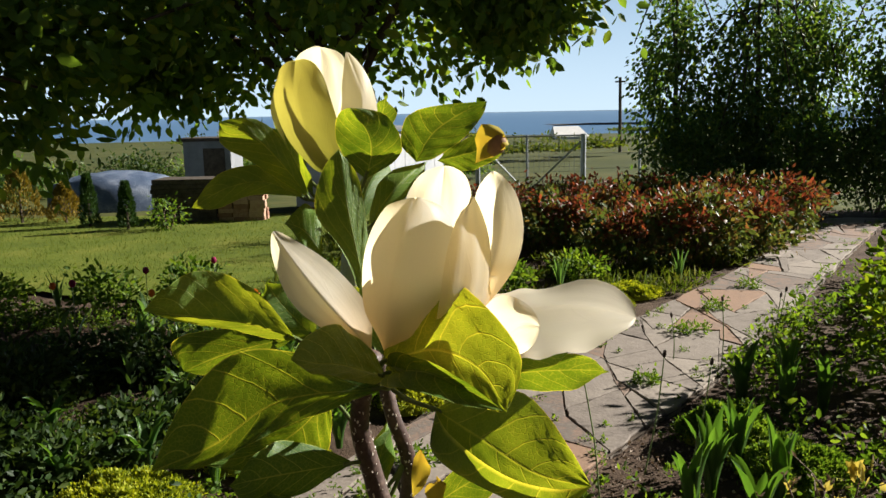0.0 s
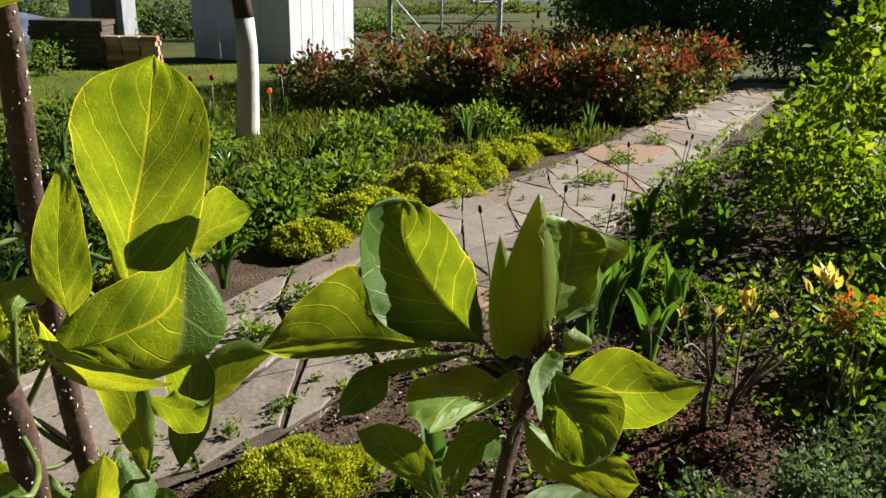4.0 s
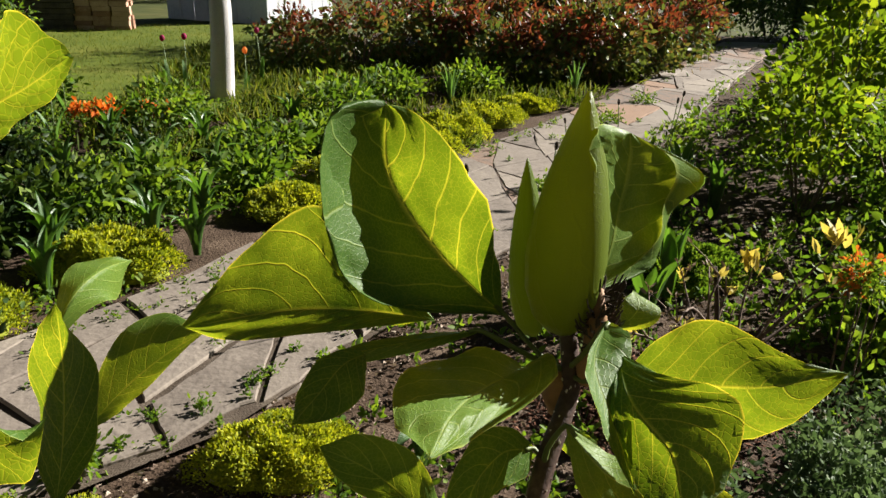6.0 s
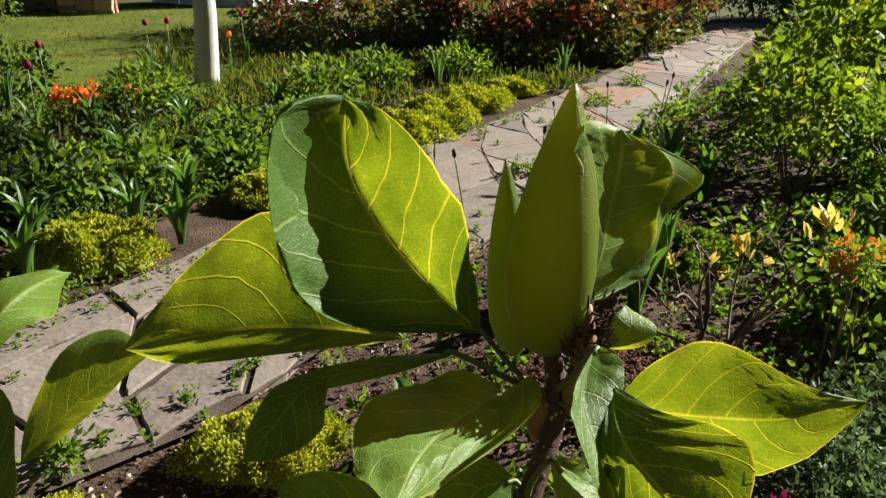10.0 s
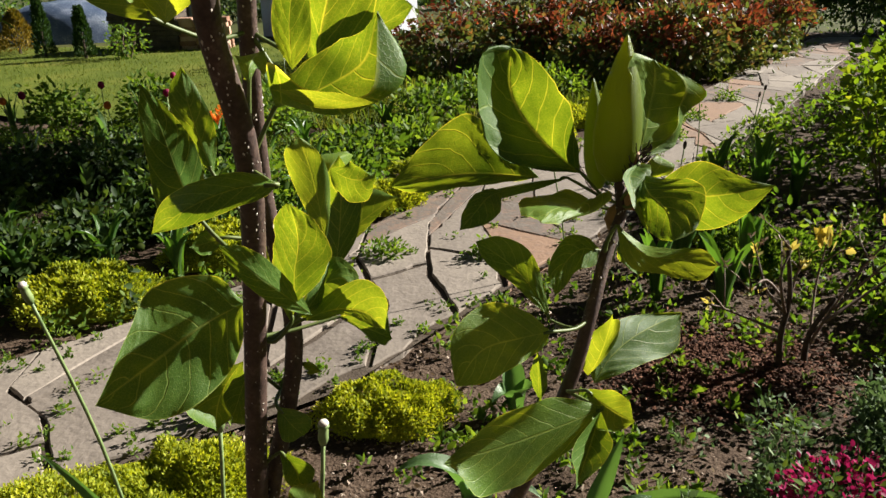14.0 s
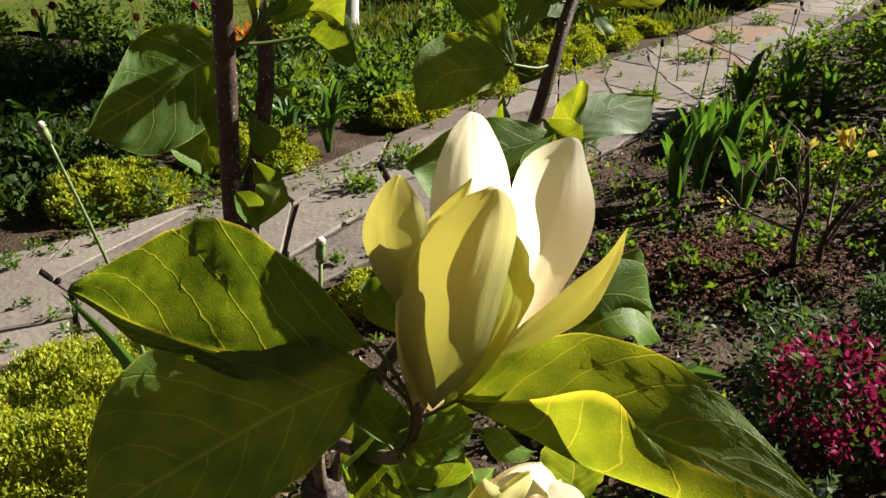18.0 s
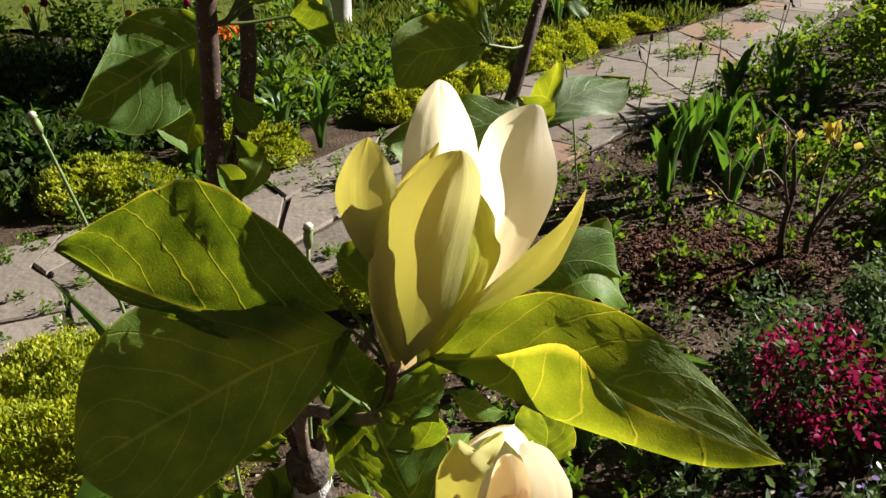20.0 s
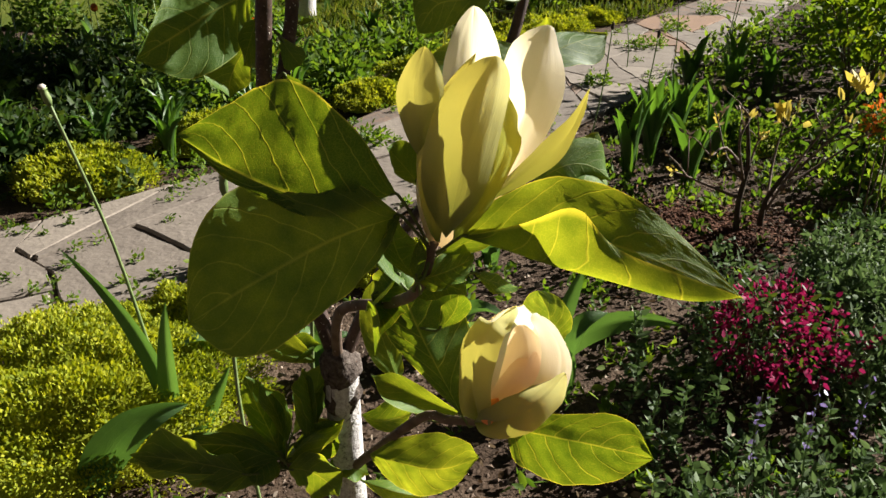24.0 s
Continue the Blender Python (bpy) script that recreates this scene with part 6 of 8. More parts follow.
def bud(a, b, r, label):
    prof = [(0, 0.35), (0.06, 0.7), (0.18, 0.93), (0.32, 1.0), (0.5, 0.9), (0.68, 0.68), (0.84, 0.4), (0.95, 0.16), (1, 0.04)]
    v, f = lathe([(s, k * r) for s, k in prof], a, b, 18)
    ax = (Vector(b) - Vector(a)).normalized()
    out = []
    for i, p in enumerate(v):
        q = p - Vector(a)
        rad = q - ax * q.dot(ax)
        k = i % 18
        out.append(p + rad * (0.10 * math.cos(3 * 2 * math.pi * k / 18 + i // 18 * 0.16)))
    me = mesh_from("bud", out, f, BUD, True)
    lay = me.uv_layers.new(name="UVMap")
    for lp in me.loops:
        i = lp.vertex_index
        lay.data[lp.index].uv = ((i % 18) / 18, (i // 18) / 8)
    return part("bud", me, TREE, label)


bud((0.256, 0.69, 1.166), (0.26, 0.69, 1.277), 0.0185, "tall pointed green flower bud")
bud((0.247, 0.708, 1.155), (0.24, 0.71, 1.243), 0.0098, "slim pointed green bud")


def seed_cone():
    cone = part("seed_cone", mesh_from("seed_cone", *lathe([(0, 0.0055), (0.2, 0.0075), (0.35, 0.0052), (0.7, 0.0048), (1, 0.0015)], (0.2665, 0.673, 1.147), (0.2695, 0.68, 1.191)), BROWN, True), TREE, "withered flower centre")
    g = random.Random(3)
    chunks = []
    for _ in range(120):
        s = g.uniform(0.35, 1)
        p = Vector((0.2665, 0.673, 1.147)).lerp(Vector((0.2695, 0.68, 1.191)), s)
        a = g.uniform(0, 6.28)
        d = Vector((math.cos(a), math.sin(a), g.uniform(0.1, 0.9)))
        chunks.append(tube([p + d * 0.004, p + d * 0.009, p + d * 0.011 + Vector((0, 0, 0.003))], [0.0006, 0.0005, 0.0003], 4))
    part("stamen_tuft", mesh_from("stamen_tuft", *join(chunks), DARKBARK), cone, "dry dark stamens", "stuff")


seed_cone()
for a, b, r in (((0.254, 0.68, 1.128), (0.256, 0.68, 1.15), 0.0085), ((0.021, 0.44, 1.37), (0.027, 0.43, 1.385), 0.004), ((0.083, 0.55, 1.603), (0.092, 0.548, 1.615), 0.006)):
    part("bud_scale", mesh_from("bud_scale", *lathe([(0, 0.5 * r), (0.4, r), (0.8, 0.7 * r), (1, 0.1 * r)], a, b), BROWN, True), TREE, "brown papery bud scale")
part("flower_heart", mesh_from("flower_heart", *lathe([(0, 0.006), (0.5, 0.009), (1, 0.001)], (0.172, 0.378, 0.772), (0.180, 0.371, 0.797)), ORANGEGLOW, True), TREE, "orange flower heart")
build_path()

# ---- beds, lawn, shrubs ----


def scatter(x0, x1, y0, y1, n, seed, keep=None):
    g = np.random.default_rng(seed)
    p = np.stack([g.uniform(x0, x1, n), g.uniform(y0, y1, n)], 1)
    ok = ~near_path(p, 0.04)
    if keep:
        ok &= keep(p)
    return p[ok]


def ground_leaves(name, region, n, size, material, label, category, height=0.06, seed=0, keep=None, wide=0.5, upright=0.8, patch=1.6, bare=-0.12):
    """A carpet of small leaves over part of the beds, in uneven patches."""
    g = np.random.default_rng(seed)
    c = scatter(*region, max(1, n // 9), seed, keep)
    p = np.repeat(c, 9, 0) + g.normal(size=(len(c) * 9, 2)) * size * 0.55
    p = p[~near_path(p, 0.0)]
    k = np.array([noise.noise((x * patch, y * patch, seed)) for x, y in p])
    p = p[k > bare]
    z = g.uniform(0, 1, len(p)) ** 1.5 * height * (0.6 + 0.8 * np.clip(k[k > bare], 0, 1))
    pos = np.column_stack([p, z + 0.004])
    way = g.normal(size=(len(p), 3))
    way[:, 2] = np.abs(way[:, 2]) * upright + 0.2
    return solo(name, cloud_mesh(name, pos, way, size, material, wide, seed=seed), label, category, kind="stuff")


def mound(at, rx, ry, h, material, label, seed, n=900, size=0.016):
    """A low cushion of tiny leaves over a soil core."""
    g = np.random.default_rng(seed)
    ob = thing("sedum_cushion", (*at, 0), label, "ground cover", "cushions beside the path")
    edge = lambda b: 1 + 0.28 * noise.noise((1.3 * math.cos(b) + seed, 1.3 * math.sin(b), 2)) + 0.22 * noise.noise((3.5 * math.cos(b) + seed, 3.5 * math.sin(b), 5))
    lump = lambda x, y: 0.88 + 0.42 * noise.noise((x * 7, y * 7, seed)) + 0.2 * noise.noise((x * 20, y * 20, seed))
    core = []
    for i in range(6):
        a = i / 5 * math.pi / 2
        for k in range(20):
            b = 2 * math.pi * k / 20
            x, y = at[0] + rx * 0.86 * math.cos(a) * math.cos(b) * edge(b), at[1] + ry * 0.86 * math.cos(a) * math.sin(b) * edge(b)
            core.append((x, y, h * 0.74 * math.sin(a) ** 0.7 * lump(x, y) - 0.012))
    faces = [(i * 20 + k, i * 20 + (k + 1) % 20, (i + 1) * 20 + (k + 1) % 20, (i + 1) * 20 + k) for i in range(5) for k in range(20)]
    part("cushion", mesh_from("cushion", core, faces, MOSS, True), ob)
    a = np.arcsin(g.uniform(0, 1, n) ** 0.7)
    b = g.uniform(0, 6.283, n)
    w = np.array([edge(t) for t in b]) * g.uniform(0.93, 1.12, n)
    x, y = at[0] + rx * np.cos(a) * np.cos(b) * w, at[1] + ry * np.cos(a) * np.sin(b) * w
    z = h * np.sin(a) ** 0.7 * np.array([lump(p, q) for p, q in zip(x, y)]) * g.uniform(0.85, 1.12, n) - 0.004
    pos = np.stack([x, y, z], 1)
    way = np.stack([np.cos(a) * np.cos(b), np.cos(a) * np.sin(b), np.sin(a) + 0.5], 1) + g.normal(size=(n, 3)) * 0.6
    part("foliage", cloud_mesh("foliage", pos, way, size, material, 0.55, seed=seed), ob, kind="stuff")
    return ob


def shrub(name, at, radii, height, material, label, category, seed, n_clumps=60, per=30, spread=0.07, size=0.05, stems=7, wide=0.5, group="", bark=TWIG, stem_r=0.008, shell=0.5):
    """A shrub of several stems and clumped leaves."""
    g = random.Random(seed)
    ob = thing(name, (*at, 0), label, category, group)
    c = Vector((*at, height))
    for i in range(stems):
        a = 2 * math.pi * i / stems + g.uniform(-0.3, 0.3)
        e = c + Vector((math.cos(a) * radii[0] * 0.7, math.sin(a) * radii[1] * 0.7, radii[2] * g.uniform(0.1, 0.7)))
        b = Vector((at[0] + math.cos(a) * 0.04, at[1] + math.sin(a) * 0.04, -0.02))
        m = b.lerp(e, 0.5) + Vector((g.uniform(-0.05, 0.05), g.uniform(-0.05, 0.05), 0.05))
        line = smooth_line([b, m, e], 3)
        part("stem", mesh_from("stem", *tube(line, lerp_radii(stem_r, stem_r * 0.35, len(line)), 6), bark, True), ob)
    pos, way = clumps(c, radii, n_clumps, per, spread, seed, shell)
    pos[:, 2] = np.maximum(pos[:, 2], 0.01)
    part("foliage", cloud_mesh("foliage", pos, way, size, material, wide, seed=seed), ob, kind="stuff")
    return ob


def tree(name, at, height, crown, material, label, seed, trunk_r=0.09, clumps_n=120, per=60, spread=0.28, size=0.07, limbs=9, lime=0.0, base=0.35, hang=0.0, bark=DARKBARK, z0=0.0):
    """Tapered trunk, limbs and a crown of many leaf clumps. crown: centre offset and radii."""
    g = random.Random(seed)
    ob = thing(name, (*at, z0), label, "tree")
    cx, cy, cz, rx, ry, rz = crown
    top = Vector((at[0] + cx * 0.5, at[1] + cy * 0.5, z0 + height))
    line = smooth_line([(at[0], at[1], z0 - 0.05), (at[0] + 0.03, at[1], z0 + height * 0.3), (at[0] + cx * 0.25, at[1] + cy * 0.25, z0 + height * 0.65), top], 5)
    rr = lerp_radii(trunk_r, trunk_r * 0.3, len(line))
    if lime:
        k = max(2, sum(1 for p in line if p.z < z0 + lime))
        part("trunk", mesh_from("trunk", *tube(line[:k + 1], [r * 1.01 for r in rr[:k + 1]], 12), LIME, True), ob, "whitewashed lower trunk")
        part("upper_trunk", mesh_from("upper_trunk", *tube(line[k:], rr[k:], 10), bark, True), ob)
    else:
        part("trunk", mesh_from("trunk", *tube(line, rr, 10), bark, True), ob)
    c = Vector((at[0] + cx, at[1] + cy, z0 + cz))
    for i in range(limbs):
        s = line[int(len(line) * g.uniform(base, 0.9))]
        a = 2 * math.pi * i / limbs + g.uniform(-0.4, 0.4)
        e = c + Vector((math.cos(a) * rx * 0.85, math.sin(a) * ry * 0.85, g.uniform(-0.6, 0.7) * rz))
        m = s.lerp(e, 0.5) + Vector((0, 0, 0.15 * height * g.uniform(0.2, 1)))
        l2 = smooth_line([s, m, e], 4)
        part("limb", mesh_from("limb", *tube(l2, lerp_radii(trunk_r * 0.4, 0.008, len(l2)), 7), bark, True), ob)
    pos, way = clumps(c, (rx, ry, rz), clumps_n, per, spread, seed, 0.35)
    if hang:
        way[:, 2] -= hang
    part("crown", cloud_mesh("crown", pos, way, size, material, 0.55, seed=seed), ob, "leafy crown with gaps", "stuff")
    return ob


def rosette(name, at, n, length, width, material, label, category, seed, group="", lean=0.45, droop=0.5, z=0.0):
    """A clump of long blades growing from the ground, each leaf a part."""
    g = random.Random(seed)
    ob = thing(name, (*at, z), label, category, group)
    for i in range(n):
        a = 2 * math.pi * i / n + g.uniform(-0.5, 0.5)
        L = length * g.uniform(0.65, 1.15)
        out = Vector((math.cos(a), math.sin(a), 0))
        k = lean * g.uniform(0.4, 1.4)
        b = Vector((*at, z)) + out * 0.015
        m = b + out * L * 0.35 * k + Vector((0, 0, L * 0.55))
        t = b + out * L * (0.8 * k + 0.2 * droop) + Vector((0, 0, L * (0.95 - droop * k)))
        sd = Vector((-out.y, out.x, 0)) * width / 2
        up = (out * -0.3 + Vector((0, 0, 0.25))) * width
        part("leaf", blade("leaf", b, m, t, m + sd + up, m - sd + up, material, "lance", nv=9, nu=2, wave=0.08, seed=seed * 31 + i), ob)
    return ob


def stalk(name, points, r, label, seed, head="pod", material=STALK):
    """A dry flower stalk with its seed head."""
    ob = thing(name, (points[0][0], points[0][1], 0), label, "plant stalk", "seed stalks")
    line = smooth_line(points, 5)
    part("stalk", mesh_from("stalk", *tube(line, lerp_radii(r, r * 0.7, len(line)), 7), material, True), ob)
    t = line[-1]
    d = (line[-1] - line[-2]).normalized()
    if head == "pod":
        part("seed_pod", mesh_from("seed_pod", *lathe([(0, r), (0.3, r * 1.7), (0.7, r * 1.6), (0.85, r * 1.2), (0.9, r * 1.9), (1, r * 1.3)], t - d * 0.004, t + d * r * 7), material, True), ob, "ripening seed pod")
        part("stigma", mesh_from("stigma", *lathe([(0, r * 1.3), (0.5, r * 1.7), (1, r * 1.1)], t + d * r * 6.6, t + d * r * 8.2), SPOT, True), ob, "dry pale tip")
    else:
        part("seed_head", mesh_from("seed_head", *lathe([(0, r), (0.3, r * 2.1), (0.8, r * 1.8), (1, r * 0.3)], t, t + d * 0.035), DARKBARK, True), ob, "dark dry seed head")
    return ob


# lawn and its blades
def lawn_edge(x):
    return 6.9 + 0.35 * math.sin(x * 1.1) - 0.25 * x * (x < 0) * 0.2


def build_lawn():
    xs = np.linspace(-11, 0.2, 40)
    verts = []
    for x in xs:
        y0 = lawn_edge(x) + 0.15 * noise.noise((x * 3, 0, 0))
        for k in range(9):
            y = y0 + (13.2 - y0) * k / 8
            verts.append((x, y, max(relief(x, y), -0.02) + 0.03))
    faces = [(i * 9 + k, (i + 1) * 9 + k, (i + 1) * 9 + k + 1, i * 9 + k + 1) for i in range(39) for k in range(8)]
    tagged(new("lawn", mesh_from("lawn", verts, faces, LAWN, True)), "mown yellow-green lawn with dry patches", "lawn", kind="structure")
    g = np.random.default_rng(3)
    n = 16000
    x = g.uniform(-9, 0.2, n)
    y = g.uniform(6.6, 13, n)
    ok = np.array([b > lawn_edge(a) - 0.05 for a, b in zip(x, y)])
    pos = np.column_stack([x, y, np.full(n, 0.02)])[ok]
    way = g.normal(size=pos.shape) * 0.5
    way[:, 2] = 1
    solo("lawn_grass", cloud_mesh("lawn_grass", pos, way, 0.04, GRASS, 0.14, seed=3), "short grass blades of the lawn", "grass", kind="stuff")


build_lawn()

# loose earth and chips
p = scatter(-0.6, 2.6, 0.7, 4.2, 15000, 11, lambda p: ~far_side(p))
s = 0.0022 + 0.012 * rng.uniform(0, 1, len(p)) ** 3
solo("earth_clods", lumps(np.column_stack([p, s * 0.3]), np.column_stack([s, s * 0.8, s * 0.6]), CLOD, "earth_clods", 1), "loose crumbly brown soil and pebbles in the bed", "soil", kind="stuff")
g2 = np.random.default_rng(4)
q = g2.normal(size=(7000, 2)) * (0.17, 0.13) + (1.06, 2.42)
s = g2.uniform(0.004, 0.012, len(q))
solo("bark_mulch", lumps(np.column_stack([q, g2.uniform(0.005, 0.03, len(q))]), np.column_stack([s * 1.5, s * 0.7, s * 0.4]), MULCH, "bark_mulch", 2), "reddish-brown bark mulch round the azalea", "mulch", kind="stuff")

q = scatter(-0.6, 2.6, 0.75, 4.2, 7000, 14, lambda p: ~far_side(p))
w = np.random.default_rng(15).normal(size=(len(q), 3))
w[:, 2] *= 0.35
solo("leaf_litter", cloud_mesh("leaf_litter", np.column_stack([q, np.random.default_rng(16).uniform(0.004, 0.014, len(q))]), w, 0.02, LITTER, 0.55, seed=17), "dry pale leaf litter and chips on the soil", "litter", kind="stuff")

# carpets of low plants
CUSHIONS = ((0.20, 4.86, 0.30, 0.24, 0.16), (0.58, 5.42, 0.30, 0.26, 0.17), (0.86, 5.88, 0.28, 0.24, 0.15), (1.28, 6.42, 0.28, 0.24, 0.13), (-0.14, 4.36, 0.22, 0.2, 0.12), (1.66, 6.92, 0.24, 0.2, 0.1), (-1.32, 3.12, 0.30, 0.22, 0.14), (-0.85, 3.62, 0.30, 0.22, 0.14), (-0.03, 2.2, 0.20, 0.15, 0.10), (-0.55, 1.86, 0.24, 0.15, 0.12), (-0.74, 1.46, 0.42, 0.38, 0.16), (1.42, 3.75, 0.22, 0.2, 0.16), (1.55, 3.35, 0.22, 0.2, 0.14))
off_cushions = lambda p: np.all([np.hypot((p[:, 0] - c[0]) / (c[2] + 0.05), (p[:, 1] - c[1]) / (c[3] + 0.05)) > 1 for c in CUSHIONS], 0)
near_bed = lambda p: ~far_side(p)
ground_leaves("weeds", (-0.6, 3.6, 0.9, 6.5), 6000, 0.028, WEED, "scattered low green weeds on the bed", "weeds", 0.05, 21, near_bed)
ground_leaves("shaded_bed_foliage", (-5.0, -1.0, 2.9, 5.6), 42000, 0.048, SHADEGREEN, "green foliage of the flower bed, darkened for the shade there", "ground cover", 0.28, 27, lambda p: far_side(p) & off_cushions(p), patch=1.4, bare=-0.06)
ground_leaves("low_foliage", (-3.6, 1.5, 2.6, 6.9), 70000, 0.028, WEED, "dense low green plants of the flower bed", "ground cover", 0.12, 22, lambda p: far_side(p) & off_cushions(p) & ((p[:, 0] < -0.3) | (p[:, 1] < 5.1)), patch=1.5, bare=-0.04)
ground_leaves("rough_grass", (-1.6, 3.4, 5.2, 10.5), 20000, 0.12, GRASS, "rough yellow-green grass between beds", "grass", 0.03, 23, far_side, wide=0.10, upright=1.6)
ground_leaves("catmint", (0.62, 2.4, 0.75, 2.1), 1400, 0.022, GREYLEAF, "grey-green catmint covering the bed", "ground cover", 0.16, 24, near_bed, patch=2.5)
ground_leaves("bed_ground_cover", (1.7, 5.5, 1.8, 7.5), 26000, 0.045, WEED, "green plants crowding the bed beside the path", "ground cover", 0.26, 25, near_bed)


def bed_weeds():
    """Loose tufts of seedlings and weeds on the open soil."""
    g = np.random.default_rng(31)
    c = scatter(0.1, 1.9, 1.1, 3.4, 230, 32, near_bed)
    pos, way = [], []
    for x, y in c:
        n = g.integers(6, 22)
        p = g.normal(size=(n, 2)) * g.uniform(0.008, 0.03) + (x, y)
        pos.append(np.column_stack([p, g.uniform(0.004, 0.045, n)]))
        w = g.normal(size=(n, 3))
        w[:, 2] = np.abs(w[:, 2]) + 0.2
        way.append(w)
    solo("bed_weeds", cloud_mesh("bed_weeds", np.concatenate(pos), np.concatenate(way), 0.032, WEED, 0.5, seed=33), "small green seedlings scattered on the soil", "weeds", kind="stuff")


bed_weeds()


def joint_weeds():
    """Tufts of weeds that grow in the joints of the paving."""
    g = np.random.default_rng(8)
    pos, way = [], []
    for _ in range(230):
        c = path_point(g.uniform(1.5, 11.8), g.choice([g.uniform(0, 0.15), g.uniform(0.85, 1), g.uniform(0, 1)]))
        n = g.integers(14, 44)
        r = g.uniform(0.006, 0.022)
        p = g.normal(size=(n, 2)) * r + np.array(c)
        pos.append(np.column_stack([p, g.uniform(0.01, 0.05, n)]))
        w = g.normal(size=(n, 3))
        w[:, 2] = np.abs(w[:, 2]) * 0.8 + 0.1
        way.append(w)
    solo("joint_weeds", cloud_mesh("joint_weeds", np.concatenate(pos), np.concatenate(way), 0.018, WEED, 0.5, seed=9), "small green weeds growing in the path joints", "weeds", kind="stuff")


joint_weeds()
for i, (x, y, r) in enumerate(((1.80, 5.62, 0.17), (1.2, 4.55, 0.08), (2.2, 6.3, 0.12), (-0.12, 3.5, 0.1), (0.35, 3.45, 0.07), (-0.55, 2.2, 0.05), (-0.28, 3.15, 0.08), (2.75, 7.05, 0.12))):
    ps, ws = clumps((x, y, 0.045), (r, r * 0.7, 0.04), 26, 12, 0.02, 60 + i)
    ps[:, 2] = np.abs(ps[:, 2])
    solo("path_weed", cloud_mesh("path_weed", ps, ws, 0.026, WEED, 0.5, seed=i), "tuft of green weeds on the paving", "weed", "weeds on the path", "stuff")

# sedum cushions
for i, (x, y, rx, ry, h) in enumerate(CUSHIONS):
    mound((x, y), rx, ry, h, WEED if x > 1.35 and y < 4 else MOSS, "dark green cushion plant beside the paving" if x > 1.35 and y < 4 else "yellow-green sedum cushion beside the paving", 100 + i, n=int(190000 * rx * ry) + 3500 if y < 2.4 else 8000, size=0.012 if y < 2.4 else 0.019)

# rose hedge
for i, (x, y, r) in enumerate(((-0.3, 9.3, 0.5), (0.35, 8.9, 0.5), (0.75, 9.8, 0.55), (1.35, 9.1, 0.55), (2.0, 8.2, 0.55), (1.9, 9.6, 0.6), (2.65, 8.3, 0.55), (2.75, 9.3, 0.55), (3.35, 8.7, 0.5), (3.5, 9.8, 0.5), (4.15, 9.6, 0.45), (4.55, 10.3, 0.4), (1.5, 10.3, 0.6), (2.6, 10.3, 0.6))):
    tall = 0.68 + 0.32 * abs(math.sin(i * 2.3))
    rb = shrub("rose_bush", (x, y), (r, r * 0.9, 0.36 * tall), 0.42 * tall, ROSE, "rose bush with glossy red and bronze young leaves", "rose bush", 200 + i, n_clumps=46 if x > 0.9 else 28, per=30, spread=0.06, size=0.07, stems=9, group="rose hedge", wide=0.55)
    ps, ws = clumps((x, y, 0.6 * tall), (r * 0.95, r * 0.85, 0.24 * tall), 44 if x > 0.9 else 20, 14, 0.05, 260 + i, 0.3)
    part("shoot_tuft", cloud_mesh("shoot_tuft", ps, ws, 0.066, ROSE_RED, 0.5, seed=i), rb, "red young shoots", "stuff")

# big tree over the lawn, trees behind, hedge
big_cherry = tree("cherry_tree", (-0.86, 7.3), 3.4, (-0.8, -0.2, 3.05, 3.2, 2.0, 1.35), CANOPY, "cherry tree with whitewashed trunk and spreading dark crown", 301, 0.105, 430, 42, 0.19, 0.12, 14, lime=1.0, base=0.45)
ps, ws = clumps((0.72, 7.1, 2.75), (0.78, 0.8, 0.75), 150, 44, 0.11, 305, 0.3)
part("bough", cloud_mesh("bough", ps, ws, 0.12, CANOPY, 0.55, seed=305), big_cherry, "leafy sunlit bough", "stuff")
# limb and bough added above the view, so that their shadow darkens the bed
bough = smooth_line([(-0.9, 7.25, 2.2), (0.6, 7.1, 3.3), (3.6, 6.9, 3.9)], 4)
part("limb", mesh_from("limb", *tube(bough, lerp_radii(0.05, 0.012, len(bough)), 7), DARKBARK, True), big_cherry)
ps, ws = clumps((2.3, 6.95, 3.75), (2.0, 1.1, 0.5), 230, 46, 0.2, 306, 0.2)
part("bough", cloud_mesh("bough", ps, ws, 0.12, CANOPY, 0.55, seed=306), big_cherry, "high leafy bough added out of view to shade the bed", "stuff")
ps, ws = clumps((-2.45, 7.2, 2.0), (0.95, 0.5, 0.28), 60, 34, 0.13, 307, 0.2)
part("bough", cloud_mesh("bough", ps, ws, 0.11, CANOPY, 0.55, seed=307), big_cherry, "low hanging bough", "stuff")
tree("cherry_tree", (-4.6, 6.0), 3.2, (0.6, -0.3, 2.4, 1.8, 1.6, 1.35), CANOPY, "dark leafy fruit tree beside the lawn", 302, 0.08, 270, 44, 0.18, 0.13, 10, base=0.4)
for i, (x, y, h, r) in enumerate(((3.6, 12.6, 3.7, 0.75), (4.7, 12.2, 4.2, 0.9), (5.8, 12.8, 4.3, 1.0), (7.0, 12.2, 4.2, 1.0), (8.3, 12.6, 4.2, 1.1))):
    tree("birch_tree", (x, y), h, (0, 0, h * 0.52, r, 0.8, h * 0.47), HEDGE, "tall birch with hanging dark green leaves", 310 + i, 0.05, 170, 30, 0.13, 0.085, 16, base=0.15, hang=1.2)
for i in range(9):
    shrub("hedge_bush", (3.7 + i * 0.7, 12.0 + 0.3 * (i % 2)), (0.75, 0.55, 0.8), 0.8, HEDGE, "dark green hedge bush", "hedge", 330 + i, n_clumps=120, per=30, spread=0.12, size=0.075, group="hedge")

